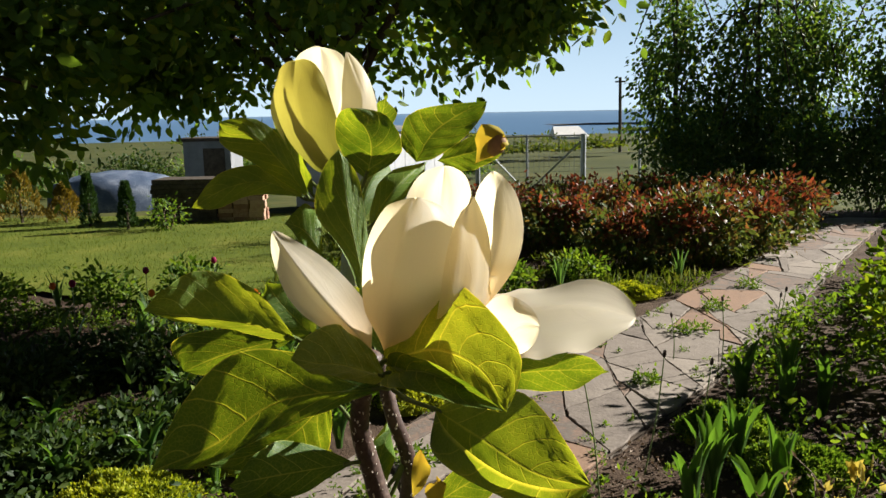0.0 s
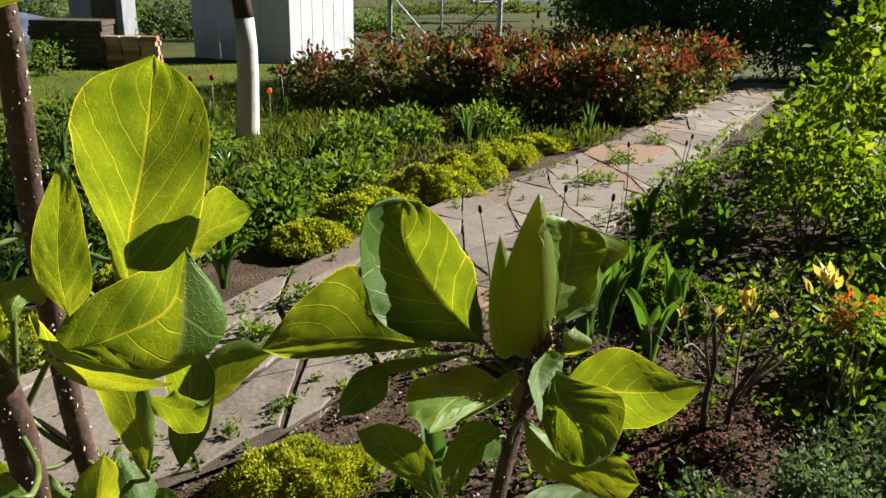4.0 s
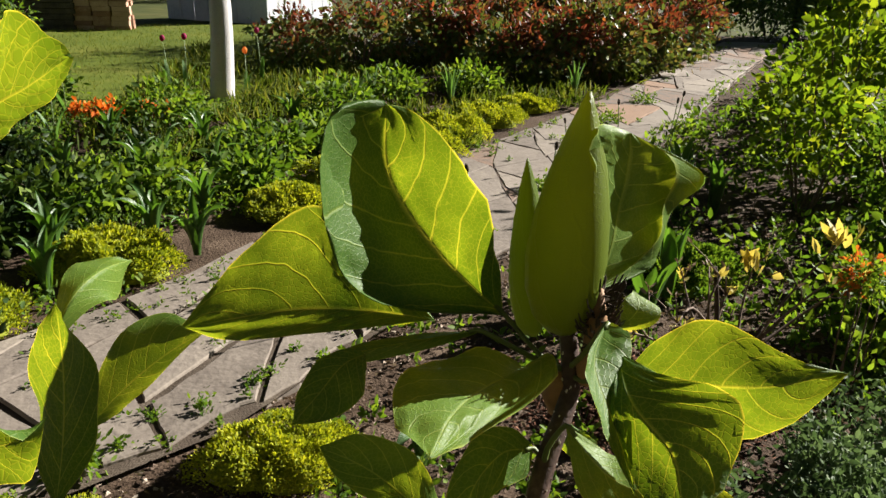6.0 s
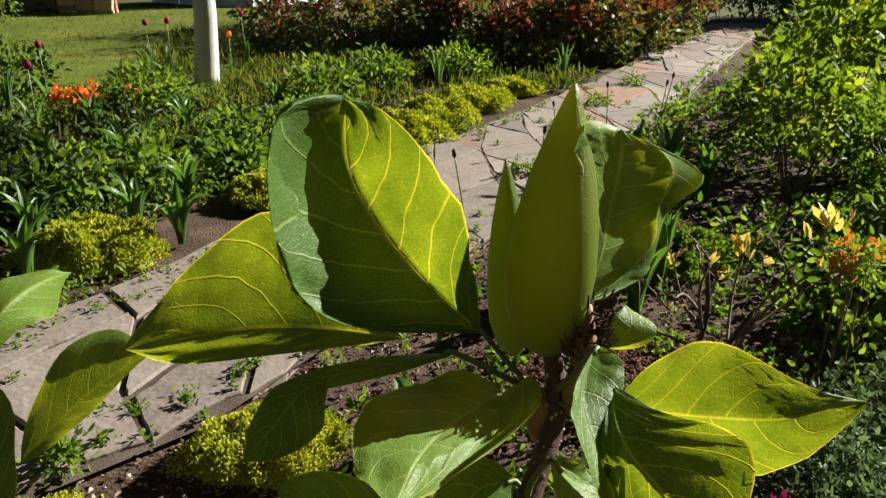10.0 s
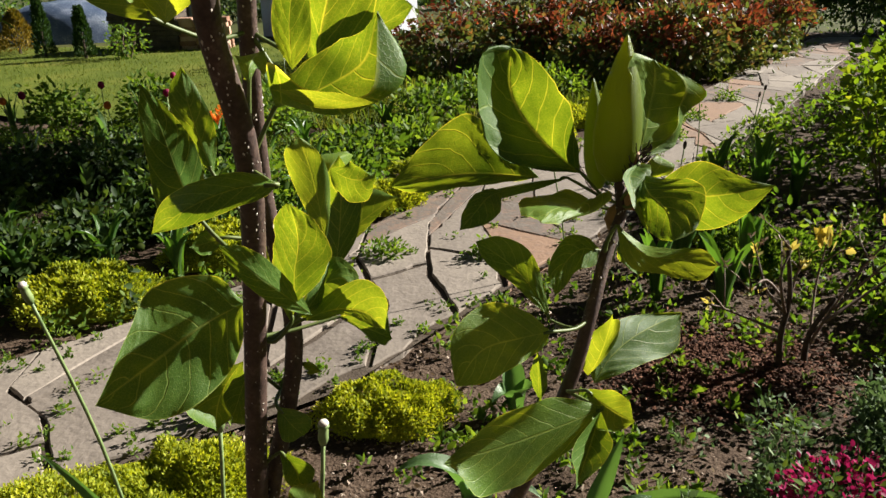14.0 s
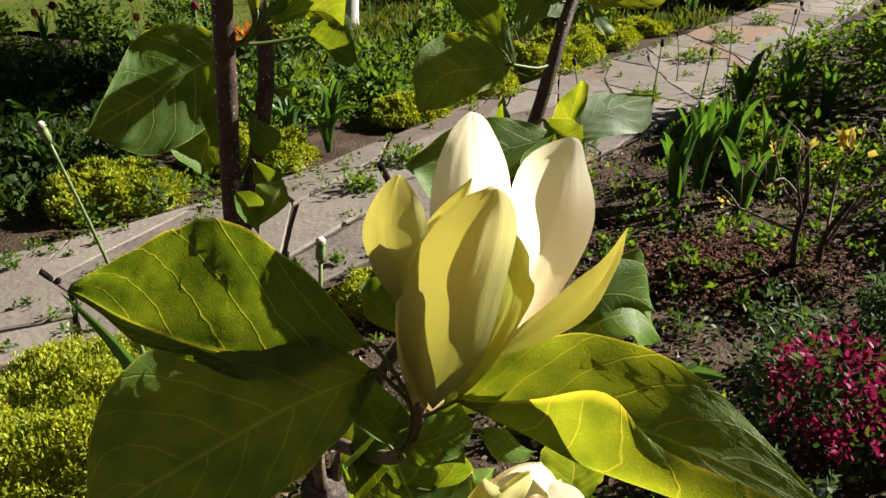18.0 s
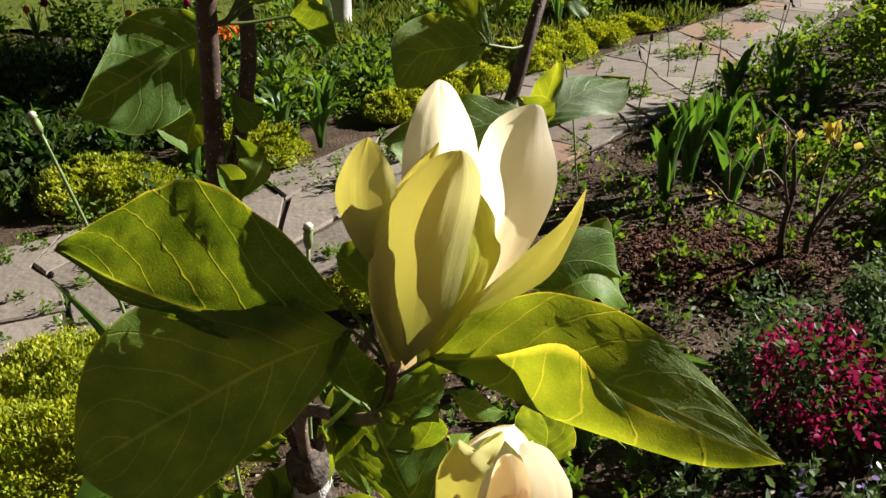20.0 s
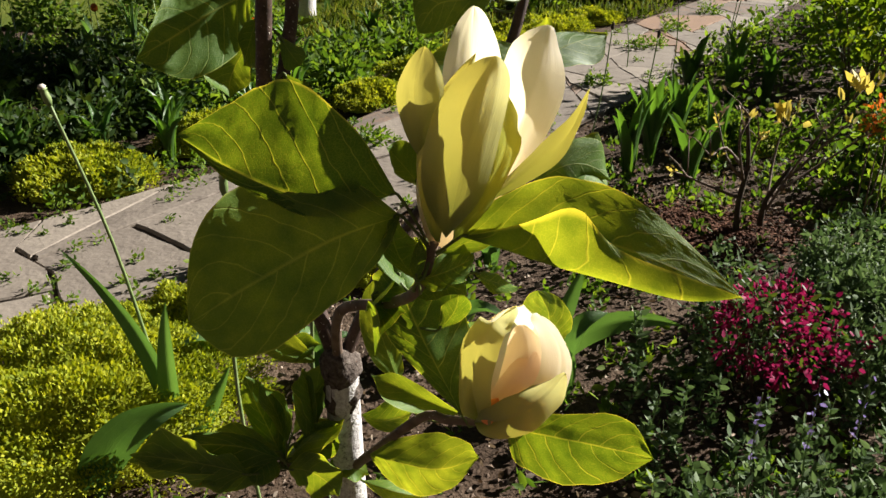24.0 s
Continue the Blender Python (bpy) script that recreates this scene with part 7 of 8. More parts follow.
# shrubs beside the path
shrub("bright_shrub", (2.6, 4.2), (0.30, 0.28, 0.3), 0.46, LIMEGREEN, "leafy bright green shrub beside the path", "shrub", 401, n_clumps=60, per=9, spread=0.045, size=0.065)
shrub("bright_shrub", (3.25, 4.95), (0.32, 0.32, 0.5), 0.85, LIMEGREEN, "tall yellow-green shrub with large leaves", "shrub", 402, n_clumps=60, per=12, spread=0.06, size=0.08, wide=0.6)
shrub("bright_shrub", (3.5, 5.6), (0.4, 0.4, 0.4), 0.5, LIMEGREEN, "leafy bright green shrub beside the path", "shrub", 403, n_clumps=50, per=14, spread=0.06, size=0.08)
shrub("green_shrub", (2.9, 3.7), (0.5, 0.4, 0.3), 0.35, WEED, "low dark green shrub", "shrub", 404, n_clumps=60, per=24, spread=0.06, size=0.045)

for i, (x, y, r, h) in enumerate(((3.9, 6.4, 0.4, 0.4), (4.5, 7.2, 0.45, 0.5), (5.3, 8.2, 0.5, 0.5), (6.2, 9.4, 0.5, 0.5), (3.2, 4.3, 0.3, 0.4), (3.7, 4.6, 0.4, 0.6), (4.4, 5.6, 0.5, 0.6), (2.6, 3.2, 0.35, 0.25), (3.2, 2.9, 0.4, 0.3), (2.2, 2.7, 0.3, 0.2))):
    shrub("bed_shrub", (x, y), (r, r * 0.9, h * 0.55), h * 0.6, LIMEGREEN if i % 3 == 0 else WEED, "leafy green garden plant beside the paving", "shrub", 420 + i, n_clumps=70, per=16, spread=0.05, size=0.06, group="plants beside the path", stem_r=0.005)
# plants in the shaded bed get the green that is darkened for shade
for i, (x, y, r, h) in enumerate(((-1.2, 4.2, 0.3, 0.3), (-1.8, 4.9, 0.3, 0.28), (-2.4, 4.4, 0.35, 0.3), (-0.3, 5.3, 0.25, 0.22), (0.15, 6.3, 0.3, 0.35), (0.55, 7.0, 0.25, 0.3), (-2.2, 3.6, 0.3, 0.25), (-1.75, 3.4, 0.25, 0.2), (-2.9, 3.9, 0.4, 0.3), (-1.5, 3.85, 0.25, 0.22), (-3.3, 5.0, 0.4, 0.3), (-0.35, 4.75, 0.2, 0.15), (0.0, 5.6, 0.25, 0.2), (-0.8, 4.6, 0.25, 0.2), (1.3, 7.5, 0.25, 0.25), (-2.7, 3.0, 0.35, 0.3), (-1.1, 6.2, 0.3, 0.3), (-2.9, 6.7, 0.3, 0.35), (-2.2, 6.9, 0.3, 0.35), (-3.8, 6.6, 0.3, 0.3))):
    shrub("bed_plant", (x, y), (r, r, h * 0.55), h * 0.5, SHADEGREEN if x < -1.4 and y < 5.5 else WEED, "leafy dark green plant in the flower bed", "plant", 440 + i, n_clumps=50, per=16, spread=0.045, size=0.055, group="plants in the bed", stem_r=0.004)
gc = random.Random(77)
for i in range(110):
    x, y = gc.uniform(0.62, 2.1), gc.uniform(0.72, 2.15)
    if (x - 0.9) ** 2 + (y - 1.25) ** 2 < 0.05 or (x - 1.0) ** 2 + (y - 2.3) ** 2 < 0.12 or x + 0.6 * (2.15 - y) < 1.2:
        continue
    shrub("catmint_clump", (x, y), (0.13, 0.13, 0.12), 0.13, GREYLEAF, "loose clump of grey-green catmint", "plant", 470 + i, n_clumps=46, per=7, spread=0.012, size=0.024, group="catmint clumps", stem_r=0.0018, bark=STALK, stems=9)



def catmint_sprig(at, h, seed):
    """An upright catmint stem with pairs of small leaves."""
    g = random.Random(seed)
    ob = thing("catmint_sprig", (*at, 0), "upright grey-green catmint sprig", "plant", "catmint sprigs")
    lean = Vector((g.uniform(-0.05, 0.05), g.uniform(-0.05, 0.05), h))
    b = Vector((*at, -0.005))
    line = smooth_line([b, b + lean * 0.5 + Vector((0.008, 0, 0)), b + lean], 3)
    part("stem", mesh_from("stem", *tube(line, lerp_radii(0.0016, 0.0008, len(line)), 5), STALK, True), ob)
    pos, way = [], []
    for k in range(int(h / 0.016)):
        p = b + lean * (0.15 + 0.85 * k / (h / 0.016))
        a = k * 1.57 + g.uniform(-0.3, 0.3)
        for s in (0, math.pi, 1.2):
            pos.append(tuple(p))
            way.append((math.cos(a + s), math.sin(a + s), g.uniform(0.1, 0.9)))
    part("foliage", cloud_mesh("foliage", pos, way, 0.024, GREYLEAF, 0.62, seed=seed), ob, kind="stuff")


gs = random.Random(91)
for i in range(95):
    x, y = gs.uniform(0.36, 1.25), gs.uniform(0.72, 1.6)
    if x < 0.42 + 0.22 * (y - 0.7) or (x - 0.97) ** 2 + (y - 1.38) ** 2 < 0.025:
        continue
    catmint_sprig((x, y), gs.uniform(0.08, 0.24), 1200 + i)

# lance-leaved clumps
for i, (x, y, n, L) in enumerate(((1.66, 4.24, 8, 0.36), (1.82, 4.04, 8, 0.38), (2.02, 4.05, 8, 0.36), (1.14, 3.16, 8, 0.4), (1.34, 3.42, 8, 0.38), (1.0, 2.98, 7, 0.36), (1.42, 3.14, 7, 0.36), (1.22, 2.86, 7, 0.34), (1.95, 4.35, 7, 0.36))):
    rosette("hosta_clump", (x, y), n, L, 0.062, HOSTA, "clump of broad dark green lance-shaped leaves", "plant", 500 + i, "leaf clumps beside the path", lean=0.26, droop=0.12)
for i, (x, y, n, L) in enumerate(((-0.15, 1.62, 3, 0.2), (-0.36, 1.62, 2, 0.2), (0.2, 1.7, 4, 0.28), (0.45, 1.45, 4, 0.3), (0.35, 2.2, 3, 0.2))):
    rosette("tulip_plant", (x, y), n, L, 0.075, LANCE, "blue-green tulip leaves after flowering", "tulip", 520 + i, "tulips in the bed", lean=0.5, droop=0.7)
for i, (x, y) in enumerate(((-2.3, 4.3), (-1.9, 4.7), (-1.5, 4.5), (-1.75, 5.2), (-0.95, 5.3), (-0.6, 5.0), (-2.6, 5.2), (-1.15, 4.0))):
    rosette("tulip_plant", (x, y), 7, 0.28, 0.035, LANCE, "clump of long green bulb leaves", "plant", 540 + i, "bulbs in the shaded bed", lean=0.5)
for i, (x, y) in enumerate(((-3.3, 6.7), (-2.1, 6.4), (2.2, 7.3), (1.05, 7.0), (0.4, 7.2))):
    rosette("iris_clump", (x, y), 12, 0.36, 0.02, LANCE, "upright clump of narrow iris leaves", "plant", 560 + i, "iris clumps", lean=0.2, droop=0.2)

for i, (x, y) in enumerate(((-2.0, 3.9), (-1.4, 4.9), (-2.7, 4.7), (-0.75, 5.6), (-1.0, 5.0), (-2.1, 5.4), (-0.55, 4.3), (-3.1, 4.4), (-1.35, 5.7), (-1.0, 3.35), (-1.35, 3.5), (-0.72, 3.95), (-1.65, 3.3), (-1.1, 3.75), (-0.5, 3.75), (-2.0, 3.2), (0.3, 6.6), (-0.2, 6.2))):
    rosette("lily_clump", (x, y), 9, 0.3, 0.045, HOSTA, "clump of fresh green lily leaves", "plant", 580 + i, "lilies in the bed", lean=0.4, droop=0.5)

def tulip_leaves(at, blades, label):
    """A tulip's few broad leaves, each from foot to tip with its half width and curl."""
    ob = thing("tulip_plant", (*at, 0), label, "tulip", "tulips in the bed")
    for i, (b, m, t, w, up) in enumerate(blades):
        b, m, t = Vector(b), Vector(m), Vector(t)
        sd = (t - b).cross(Vector((0.2, -1, 0.3))).normalized() * w
        lift = Vector((0, -up, up * 0.5))
        part("leaf", blade("leaf", b, m, t, m + sd + lift, m - sd + lift, LANCE, "lance", nv=14, nu=4, wave=0.05, seed=i + 3), ob)


tulip_leaves((-0.46, 1.36), [((-0.47, 1.38, 0.0), (-0.50, 1.37, 0.26), (-0.597, 1.3, 0.524), 0.02, 0.012), ((-0.455, 1.36, 0.0), (-0.45, 1.36, 0.2), (-0.425, 1.35, 0.37), 0.021, 0.01), ((-0.42, 1.34, -0.01), (-0.36, 1.34, 0.1), (-0.31, 1.35, 0.205), 0.018, 0.01), ((-0.60, 1.2, -0.01), (-0.5, 1.21, 0.14), (-0.38, 1.25, 0.175), 0.045, 0.02)], "broad blue-green tulip leaves beside a leaning stalk")
tulip_leaves((0.45, 1.62), [((0.46, 1.62, 0.0), (0.60, 1.6, 0.13), (0.80, 1.6, 0.11), 0.032, 0.02), ((0.44, 1.62, 0.0), (0.5, 1.66, 0.15), (0.55, 1.68, 0.26), 0.026, 0.01)], "pair of bent green tulip leaves on the soil")

# stalks
stalk("tulip_stalk", [(-0.48, 1.41, 0.0), (-0.485, 1.4, 0.11), (-0.509, 1.35, 0.509), (-0.55, 1.3, 0.815)], 0.0045, "leaning pale green tulip stalk with a seed pod", 1)
stalk("tulip_stalk", [(-0.06, 1.02, -0.01), (-0.075, 1.01, 0.35), (-0.041, 0.986, 0.735)], 0.0042, "green tulip stalk with a seed pod", 2)
stalk("tulip_stalk", [(-0.2, 1.05, -0.01), (-0.215, 1.04, 0.35), (-0.186, 1.027, 0.735)], 0.0042, "green tulip stalk with a seed pod", 3)
for i, (b, t) in enumerate((((0.68, 3.2), (0.608, 3.2, 0.52)), ((0.92, 3.4), (0.994, 3.4, 0.55)), ((1.12, 3.4), (1.202, 3.4, 0.51)), ((1.74, 4.8), (1.731, 4.8, 0.45)), ((2.06, 4.9), (2.158, 4.9, 0.48)), ((2.1, 5.0), (2.17, 5.0, 0.42)), ((1.5, 5.0), (1.48, 5.0, 0.3)))):
    stalk("tulip_stalk", [(*b, 0.0), tuple(Vector((*b, 0)).lerp(Vector(t), 0.5) + Vector((0.01, 0, 0))), t], 0.004, "thin upright stalk with a dark seed head", 10 + i, "dark")


def azalea():
    """Bare branching azalea with yellow tufts at its twig ends."""
    ob = thing("azalea", (1.22, 2.38, 0), "sparse azalea with bare twigs and yellow leaf tufts", "shrub")
    g = random.Random(12)
    ends = [(1.629, 2.45, 0.5), (1.453, 2.6, 0.36), (1.22, 2.36, 0.44), (1.08, 2.3, 0.33), (1.33, 2.5, 0.33), (1.75, 2.5, 0.36), (1.15, 2.45, 0.4), (1.55, 2.35, 0.42), (1.0, 2.42, 0.24)]
    for line in (smooth_line([(1.245, 2.39, -0.01), (1.235, 2.39, 0.13), (1.25, 2.395, 0.27), (1.215, 2.39, 0.46)], 4), smooth_line([(1.34, 2.42, -0.01), (1.345, 2.42, 0.12), (1.42, 2.43, 0.24)], 4)):
        part("trunk", mesh_from("trunk", *tube(line, lerp_radii(0.012, 0.006, len(line)), 9), DARKBARK, True), ob, "dark main stem")
    for i, e in enumerate(ends):
        b = Vector((1.24, 2.39, 0.14 + 0.035 * (i % 4)))
        if i in (0, 1, 5, 7):
            b = Vector((1.34 + 0.01 * i, 2.42, 0.06 + 0.02 * i))
        e = Vector(e)
        m = b.lerp(e, 0.5) + Vector((g.uniform(-0.05, 0.05), g.uniform(-0.05, 0.05), g.uniform(-0.03, 0.05)))
        line = smooth_line([b, m, e], 4)
        part("stem", mesh_from("stem", *tube(line, lerp_radii(0.006, 0.0025, len(line)), 7), TWIG, True), ob)
        for _ in range(2):
            k = line[g.randrange(len(line) // 2, len(line))]
            t = k + Vector((g.uniform(-0.1, 0.1), g.uniform(-0.1, 0.1), g.uniform(0.03, 0.12)))
            part("twig", mesh_from("twig", *tube([k, k.lerp(t, 0.5) + Vector((0, 0, 0.008)), t], [0.003, 0.0022, 0.0015], 5), TWIG, True), ob)
            n = g.randrange(3, 6)
            pos = np.array([tuple(t)] * n) + np.random.default_rng(i).normal(size=(n, 3)) * 0.004
            w = np.random.default_rng(i + 5).normal(size=(n, 3))
            w[:, 2] = np.abs(w[:, 2])
            part("leaf_tuft", cloud_mesh("leaf_tuft", pos, w, 0.026, LITTER, 0.4, seed=i), ob, "dry pale bud scales", "stuff")
        n = 14 if i in (0, 1) else 6
        pos = np.array([tuple(e)] * n) + np.random.default_rng(i).normal(size=(n, 3)) * (0.025 if i in (0, 1) else 0.008)
        w = np.random.default_rng(i + 9).normal(size=(n, 3))
        w[:, 2] = np.abs(w[:, 2]) + 0.3
        part("leaf_tuft", cloud_mesh("leaf_tuft", pos, w, 0.065 if i in (0, 1, 5) else 0.03, YELLOW, 0.42, seed=i), ob, "yellow leaf tuft", "stuff")


azalea()


def blossom_bush(name, at, radii, z, material, label, seed, n=40, size=0.02, leaf=WEED):
    ob = shrub(name, at, radii, z, leaf, label, "flowering shrub", seed, n_clumps=30, per=16, spread=0.03, size=0.022, stems=5, stem_r=0.004)
    pos, way = clumps((*at, z + radii[2] * 0.25), radii, n, 22, 0.016, seed + 1, 0.6)
    part("blossoms", cloud_mesh("blossoms", pos, way, size, material, 0.7, seed=seed), ob, "open blossoms", "stuff")
    return ob


blossom_bush("pink_azalea", (0.97, 1.47), (0.2, 0.2, 0.09), 0.16, PINK, "low azalea covered in deep pink blossoms", 601, n=48, size=0.017, leaf=SHADEGREEN)
blossom_bush("orange_flowers", (1.74, 2.45), (0.06, 0.06, 0.05), 0.38, ORANGE, "small clump of orange flowers", 602, n=7)
blossom_bush("orange_flowers", (-1.45, 6.4), (0.4, 0.14, 0.05), 0.1, ORANGE, "bed of low orange flowers", 603, n=30, size=0.04)
for i in range(14):
    x, y = (0.7 + 0.09 * i + 0.03 * math.sin(7 * i), 0.95 + 0.45 * abs(math.sin(3.1 * i)))
    pos = np.array([(x + 0.006 * math.sin(k * 2.1), y + 0.006 * math.cos(k * 1.7), 0.22 + 0.011 * k) for k in range(14)])
    w = np.random.default_rng(i).normal(size=(14, 3))
    ob = thing("catmint_spike", (x, y, 0), "thin catmint stem with pale purple flowers", "flower", "catmint spikes")
    part("stem", mesh_from("stem", *tube([(x + 0.02, y, 0), (x, y, 0.2), (x, y, 0.37)], [0.0018, 0.0015, 0.001], 5), STALK), ob)
    part("blossoms", cloud_mesh("blossoms", pos, w, 0.012, PURPLE, 0.7, seed=i), ob, "pale purple blossoms", "stuff")


def tulip(at, h, material, label, seed):
    g = random.Random(seed)
    ob = thing("tulip", (*at, 0), label, "flower", "tulips in the shaded bed")
    t = (at[0] + g.uniform(-0.03, 0.03), at[1], h)
    part("stem", mesh_from("stem", *tube([(*at, 0), ((at[0] + t[0]) / 2 + 0.005, at[1], h / 2), t], [0.004, 0.0035, 0.003], 6), STALK, True), ob)
    part("flower_cup", mesh_from("flower_cup", *lathe([(0, 0.008), (0.25, 0.022), (0.6, 0.024), (0.9, 0.018), (1, 0.008)], t, (t[0], t[1], h + 0.055), 8), material, True), ob, "closed cup of petals")
    for k in range(2):
        a = g.uniform(0, 6)
        o = Vector((math.cos(a), math.sin(a), 0))
        b = Vector((*at, 0))
        m = b + o * 0.05 + Vector((0, 0, h * 0.4))
        sd = Vector((-o.y, o.x, 0)) * 0.02
        part("leaf", blade("leaf", b, m, b + o * 0.13 + Vector((0, 0, h * 0.6)), m + sd, m - sd, LANCE, "lance", 8, 2, seed=seed + k), ob)


for i, (x, y) in enumerate(((-2.05, 5.6), (-1.72, 5.75), (-2.6, 5.5), (-2.9, 5.9), (-2.35, 6.2), (-1.2, 7.6), (-0.68, 7.5), (-1.4, 7.9), (-0.6, 8.1), (-3.3, 5.6), (-1.9, 6.6))):
    tulip((x, y), 0.36 + 0.05 * (i % 3), PINK if i % 3 else ORANGE, "pink tulip in the bed" if i % 3 else "orange-red tulip in the bed", 700 + i)

# ---- plain dark walls, added out of view to cut light from the sky ----
tagged(new("shade_wall_south", mesh_from("shade_wall_south", *box(0.0, -1.9, -0.1, 16, 0.12, 3.7, 0.01), DARKWOOD)), "plain dark wall added out of view to cut light from the sky", "wall", kind="structure")

# side walls, likewise unseen additions that deepen the shade
tagged(new("shade_wall_east", mesh_from("shade_wall_east", *box(8.2, 2.6, -0.1, 0.12, 9.0, 2.6, 0.01), DARKWOOD)), "plain dark wall added out of view to cut light from the sky", "wall", kind="structure")
tagged(new("shade_wall_west", mesh_from("shade_wall_west", *box(-8.0, 1.0, -0.1, 0.12, 5.8, 3.7, 0.01), DARKWOOD)), "plain dark wall added out of view to cut light from the sky", "wall", kind="structure")

# ---- things round the lawn and beyond ----


def conifer(at, h, r, material, label, seed):
    ob = thing("dwarf_conifer", (*at, 0), label, "conifer", "small conifers on the lawn")
    part("trunk", mesh_from("trunk", *tube([(*at, 0), (*at, h * 0.9)], [0.025, 0.005], 6), DARKBARK), ob)
    g = np.random.default_rng(seed)
    n = 1500
    z = g.uniform(0, 1, n) ** 1.2
    a = g.uniform(0, 6.283, n)
    rr = r * (1 - z) ** 0.7 * (0.75 + 0.3 * g.uniform(0, 1, n)) * (1 + 0.15 * np.sin(a * 3 + z * 12))
    pos = np.stack([at[0] + rr * np.cos(a), at[1] + rr * np.sin(a), 0.05 + z * h], 1)
    way = np.stack([np.cos(a), np.sin(a), np.full(n, 1.4)], 1) + g.normal(size=(n, 3)) * 0.3
    part("foliage", cloud_mesh("foliage", pos, way, 0.07, material, 0.3, seed=seed), ob, kind="stuff")


conifer((-5.35, 12.0), 0.72, 0.14, CONIFER, "slim dark green dwarf conifer", 801)
conifer((-4.62, 11.6), 0.62, 0.13, CONIFER, "slim dark green dwarf conifer", 802)
conifer((-6.7, 12.6), 0.8, 0.38, GOLDEN, "golden-brown rounded garden conifer", 803)
conifer((-5.95, 12.5), 0.55, 0.28, GOLDEN, "golden-brown rounded garden conifer", 804)
shrub("lawn_bush", (-4.0, 11.5), (0.28, 0.25, 0.22), 0.22, WEED, "small light green bush on the lawn", "shrub", 805, n_clumps=30, per=14, size=0.06)


def brick_stack(at):
    ob = thing("brick_stack", (*at, 0), "neat stack of reddish bricks", "bricks")
    me = mesh_from("brick", *box(0, 0, 0, 0.24, 0.115, 0.065, 0.006), BRICK)
    g = random.Random(2)
    for z in range(7):
        for i in range(3):
            for j in range(2):
                b = new("brick", me)
                b.parent = ob
                b.location = (i * 0.25 + g.uniform(-0.02, 0.02), j * 0.125 + g.uniform(-0.01, 0.01), z * 0.066)
                b.rotation_euler = (0, 0, g.uniform(-0.06, 0.06))


brick_stack((-3.4, 12.4))
wp = thing("woodpile", (-4.1, 12.5, 0), "dark covered pile of weathered boards", "woodpile")
for k in range(9):
    part("board", mesh_from("board", *box(-4.0 + 0.02 * math.sin(k * 5), 12.6, 0.075 * k, 1.0, 0.6, 0.07, 0.006, 0.03 * math.sin(k * 3)), DARKWOOD), wp)


def grey_shed():
    ob = thing("grey_shed", (-5.0, 17, -0.1), "small grey wooden shed", "shed")
    part("wall", mesh_from("wall", *box(-5.0, 17.5, -0.2, 1.0, 1.0, 1.3, 0.01), GREYWALL), ob)
    part("roof", mesh_from("roof", *box(-5.0, 17.5, 1.1, 1.2, 1.2, 0.07, 0.01), DARKWOOD), ob)
    part("door", mesh_from("door", *box(-4.85, 16.985, -0.1, 0.45, 0.03, 1.05, 0.004), DARKWOOD), ob)


grey_shed()


def sheet_shed():
    ob = thing("sheet_shed", (-1.2, 14.5, 0), "low shed of whitish painted sheet metal", "shed")
    g = random.Random(4)
    corner, side, back = Vector((-1.0, 13.55)), Vector((0.0, 14.85)), Vector((-2.7, 14.6))
    for end, n in ((side, 6), (back, 7)):
        way = end - corner
        for i in range(n):
            c = corner + way * ((i + 0.5) / n)
            part("sheet", mesh_from("sheet", *box(c.x, c.y + 0.006 * (i % 2), -0.1, way.length / n - 0.004, 0.02, 1.42 + g.uniform(-0.02, 0.02), 0.004, math.atan2(way.y, way.x)), SHEET), ob)
    top = [corner, side, side + back - corner, back]
    mid = sum(top, Vector((0, 0))) / 4
    rim = [mid + (p - mid) * 1.07 for p in top]
    verts = [(p.x, p.y, z) for z in (1.33, 1.38) for p in rim]
    part("roof", mesh_from("roof", verts, [(3, 2, 1, 0), (4, 5, 6, 7)] + [(k, (k + 1) % 4, 4 + (k + 1) % 4, 4 + k) for k in range(4)], GREYWALL), ob)


sheet_shed()


def boat():
    ob = thing("covered_boat", (-6.2, 15, 0), "upturned boat under a dark blue tarpaulin", "boat")
    verts, faces = [], []
    for i in range(13):
        s = i / 12
        w, h = 0.75 * math.sin(math.pi * (0.12 + 0.8 * s)) + 0.1, 0.15 + 0.55 * math.sin(math.pi * (0.2 + 0.6 * s))
        for k in range(9):
            a = math.pi * k / 8
            f = 1 + 0.08 * noise.noise((s * 8, k * 0.9, 1))
            verts.append((-7.3 + 2.4 * s, 15 - w * math.cos(a) * f, h * math.sin(a) ** 0.6 * f - 0.05))
    for i in range(12):
        for k in range(8):
            faces.append((i * 9 + k, i * 9 + k + 1, (i + 1) * 9 + k + 1, (i + 1) * 9 + k))
    part("tarpaulin", mesh_from("tarpaulin", verts, faces, TARP, True), ob)
    part("rope", mesh_from("rope", *tube(smooth_line([(-6.9, 14.3, 0.15), (-6.3, 14.2, 0.3), (-5.6, 14.35, 0.1)], 4), [0.012] * 9, 6), GREYWALL, True), ob)


boat()


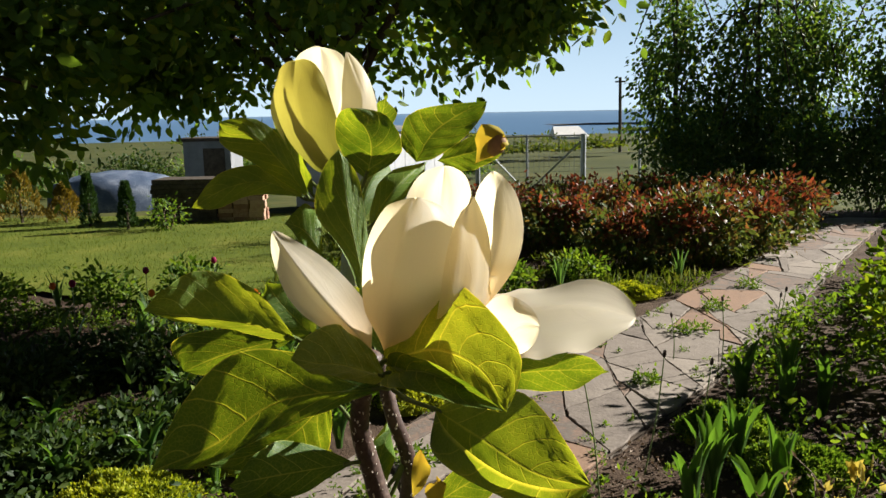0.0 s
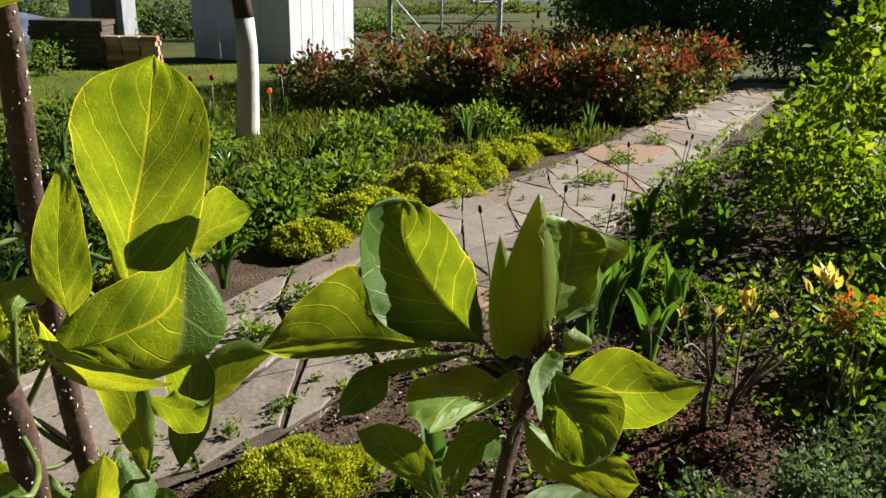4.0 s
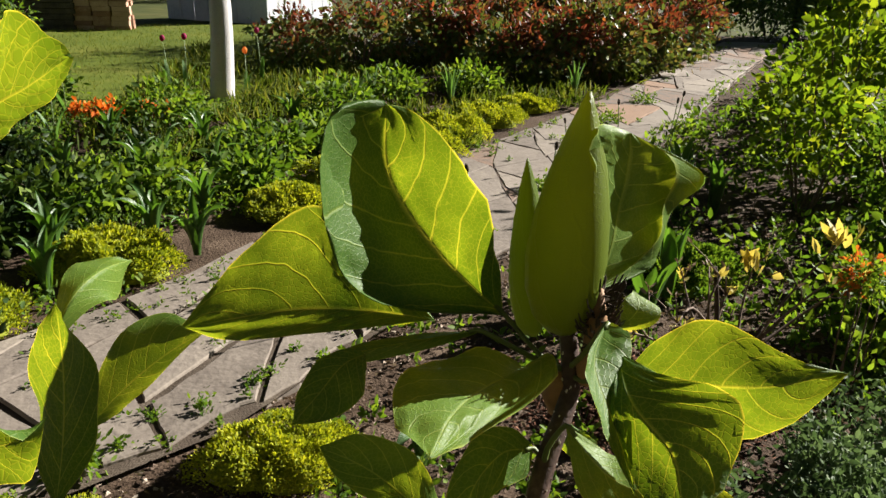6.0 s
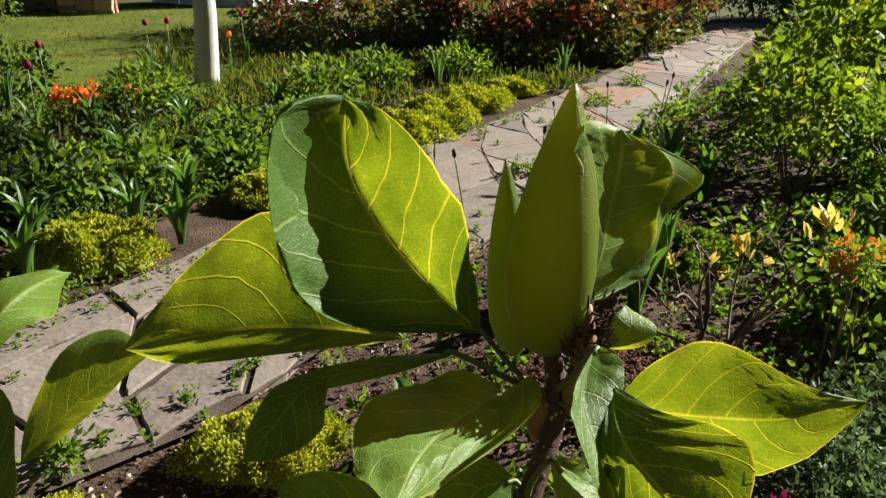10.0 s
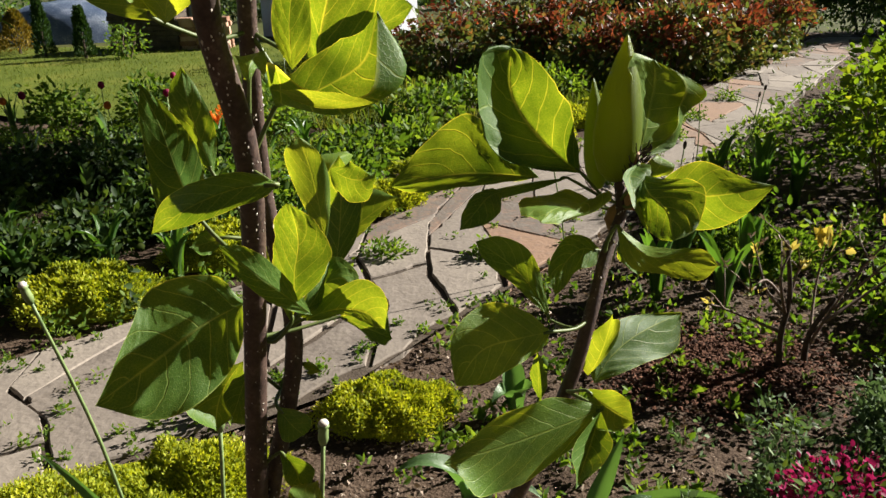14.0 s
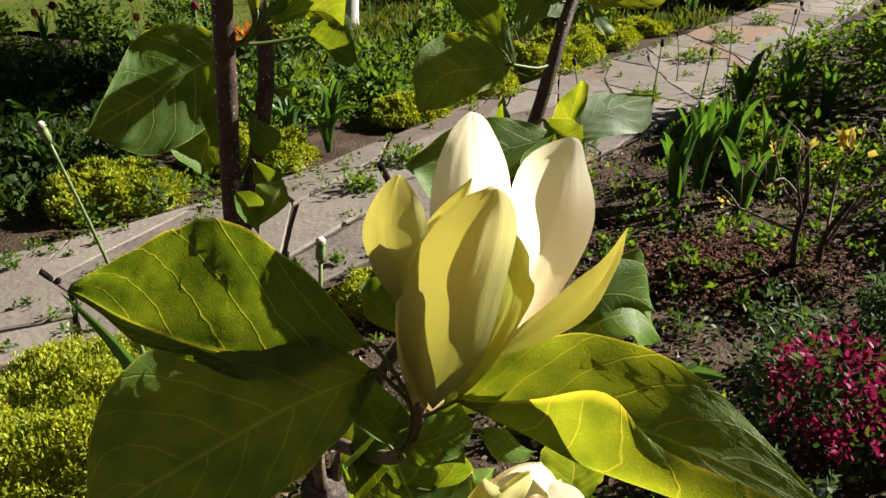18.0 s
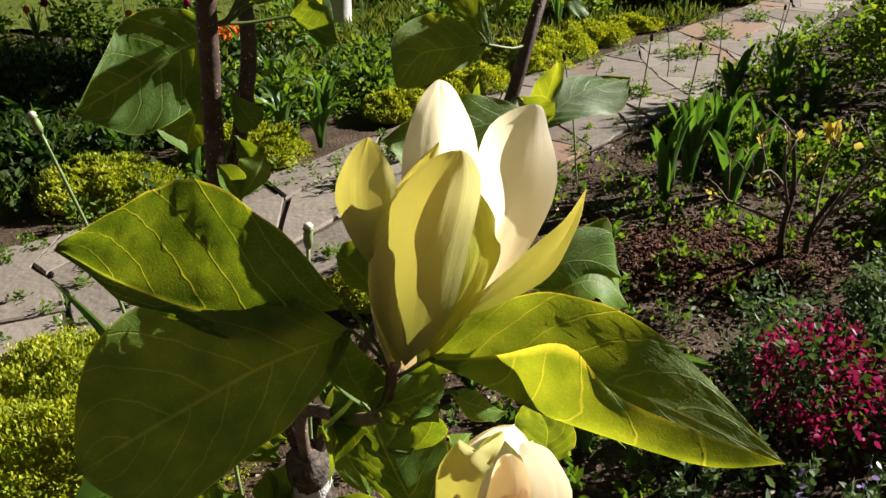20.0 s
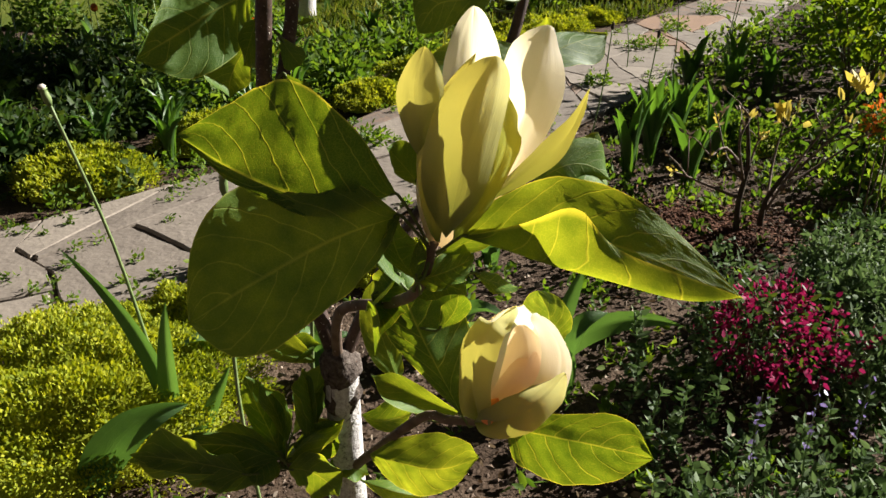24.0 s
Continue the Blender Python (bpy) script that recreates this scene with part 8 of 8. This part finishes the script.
def gate():
    ob = thing("wire_gate", (1.7, 16, -0.1), "grey metal field gate with wire mesh and diagonal braces", "gate")
    for x, r in ((0.68, 0.05), (1.66, 0.025), (2.78, 0.055)):
        part("post", mesh_from("post", *tube([(x, 16, -0.25), (x, 16, 1.14)], [r, r], 8), METAL), ob)
    for a, b in (((0.68, 1.10), (2.78, 1.11)), ((0.68, 0.02), (2.78, 0.02)), ((0.72, 1.0), (1.64, 0.0)), ((2.74, 1.0), (1.68, 0.0))):
        part("rail", mesh_from("rail", *tube([(a[0], 16, a[1]), (b[0], 16, b[1])], [0.018, 0.018], 6), METAL), ob)
    ch = [tube([(0.7 + 0.1 * i, 16, 0), (0.7 + 0.1 * i, 16, 1.1)], [0.003, 0.003], 4) for i in range(21)] + [tube([(0.68, 16, 0.1 * i), (2.78, 16, 0.1 * i)], [0.003, 0.003], 4) for i in range(1, 11)]
    part("wire_mesh", mesh_from("wire_mesh", *join(ch), METAL), ob, "thin wire mesh", "stuff")


gate()


def fence():
    ob = thing("wire_fence", (5, 16, -0.1), "wire fence on thin grey posts", "fence")
    for i in range(7):
        part("post", mesh_from("post", *tube([(3.9 + i * 1.5, 16, -0.3), (3.9 + i * 1.5, 16, 1.05)], [0.025, 0.025], 6), METAL), ob)
    for z in (0.15, 0.45, 0.75, 1.0):
        part("wire", mesh_from("wire", *tube([(2.8, 16, z), (13, 16, z)], [0.004, 0.004], 4), METAL), ob)


fence()


def far_house():
    ob = thing("far_house", (11, 70, -1.6), "small low house with a pale gabled roof", "house")
    part("wall", mesh_from("wall", *box(11, 72, -2.2, 2.6, 4, 1.6, 0.02), SHEET), ob)
    v = [(9.5, 69.8, -0.75), (12.5, 69.8, -0.75), (12.5, 74.2, -0.75), (9.5, 74.2, -0.75), (9.6, 72, 0.1), (11.9, 72, 0.1)]
    part("roof", mesh_from("roof", v, [(0, 1, 5, 4), (2, 3, 4, 5), (1, 2, 5), (3, 0, 4), (3, 2, 1, 0)], ROOF), ob)
    part("window", mesh_from("window", *box(10.6, 69.97, -1.7, 0.5, 0.05, 0.5, 0.01), DARKWOOD), ob)


far_house()
pl = thing("utility_pole", (8.65, 40, -0.6), "tall thin grey utility pole", "pole")
part("pole", mesh_from("pole", *tube([(8.7, 40, -1), (8.64, 40, 3.1)], [0.09, 0.07], 8), DARKWOOD), pl)
part("crossbar", mesh_from("crossbar", *box(8.64, 40, 2.85, 0.5, 0.08, 0.08, 0.01), DARKWOOD), pl)
for i, (x, y, r) in enumerate(((4.3, 34, 1.6), (6.6, 36, 1.2), (2.2, 33, 1.4), (12.2, 44, 1.5), (14.5, 62, 2.0), (1, 55, 2.5), (-6, 60, 3), (-14, 50, 3), (20, 60, 3.5))):
    shrub("field_bush", (x, y), (r, r * 0.7, 0.75), 0.1 + relief(x, y), GRASS, "dry grey-green bush in the field", "bush", 900 + i, n_clumps=60, per=24, spread=0.2, size=0.16, stems=5, stem_r=0.03, group="field bushes")
for i, (x, y, r, h) in enumerate(((-9.5, 17.5, 1.5, 0.9), (-7.6, 19.5, 1.3, 0.9), (-5.8, 20.5, 1.4, 0.8), (-3.6, 19.0, 1.2, 0.9), (-2.4, 21.5, 1.4, 0.8), (-11.5, 16.0, 1.6, 1.0), (0.3, 22.0, 1.3, 0.6), (-8.6, 14.2, 0.9, 0.7))):
    shrub("field_shrub", (x, y), (r, r * 0.7, h * 0.5), h * 0.45 + relief(x, y), SHADEGREEN if i % 2 else HEDGE, "dark green shrub beyond the lawn", "bush", 940 + i, n_clumps=70, per=26, spread=0.16, size=0.10, stems=5, stem_r=0.02, group="shrubs beyond the lawn")
# glowing ring added all round to brighten the low sky
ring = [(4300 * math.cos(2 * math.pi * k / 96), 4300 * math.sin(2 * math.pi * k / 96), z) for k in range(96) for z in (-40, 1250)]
tagged(new("backdrop", mesh_from("backdrop", ring, [(2 * k, (2 * k + 2) % 192, (2 * k + 3) % 192, 2 * k + 1) for k in range(96)], sky_glow_material())), "glowing pale blue ring that stands in for the bright low sky", "sky", kind="structure")
isl = [(70 + 26 * i, 520 + 8 * math.sin(i * 2), -9 + (0.5 + 2.6 * abs(math.sin(i * 1.3)) * math.sin(math.pi * i / 9)) * (k == 1)) for i in range(10) for k in (0, 1)]
isl += [(x, y + 60, -9) for x, y, z in isl[::2]]
tagged(new("backdrop", mesh_from("backdrop", isl, [(2 * i, 2 * i + 2, 2 * i + 3, 2 * i + 1) for i in range(9)] + [(2 * i + 1, 2 * i + 3, 21 + i, 20 + i) for i in range(9)], DARKWOOD)), "low dark island in the sea", "island", kind="structure")
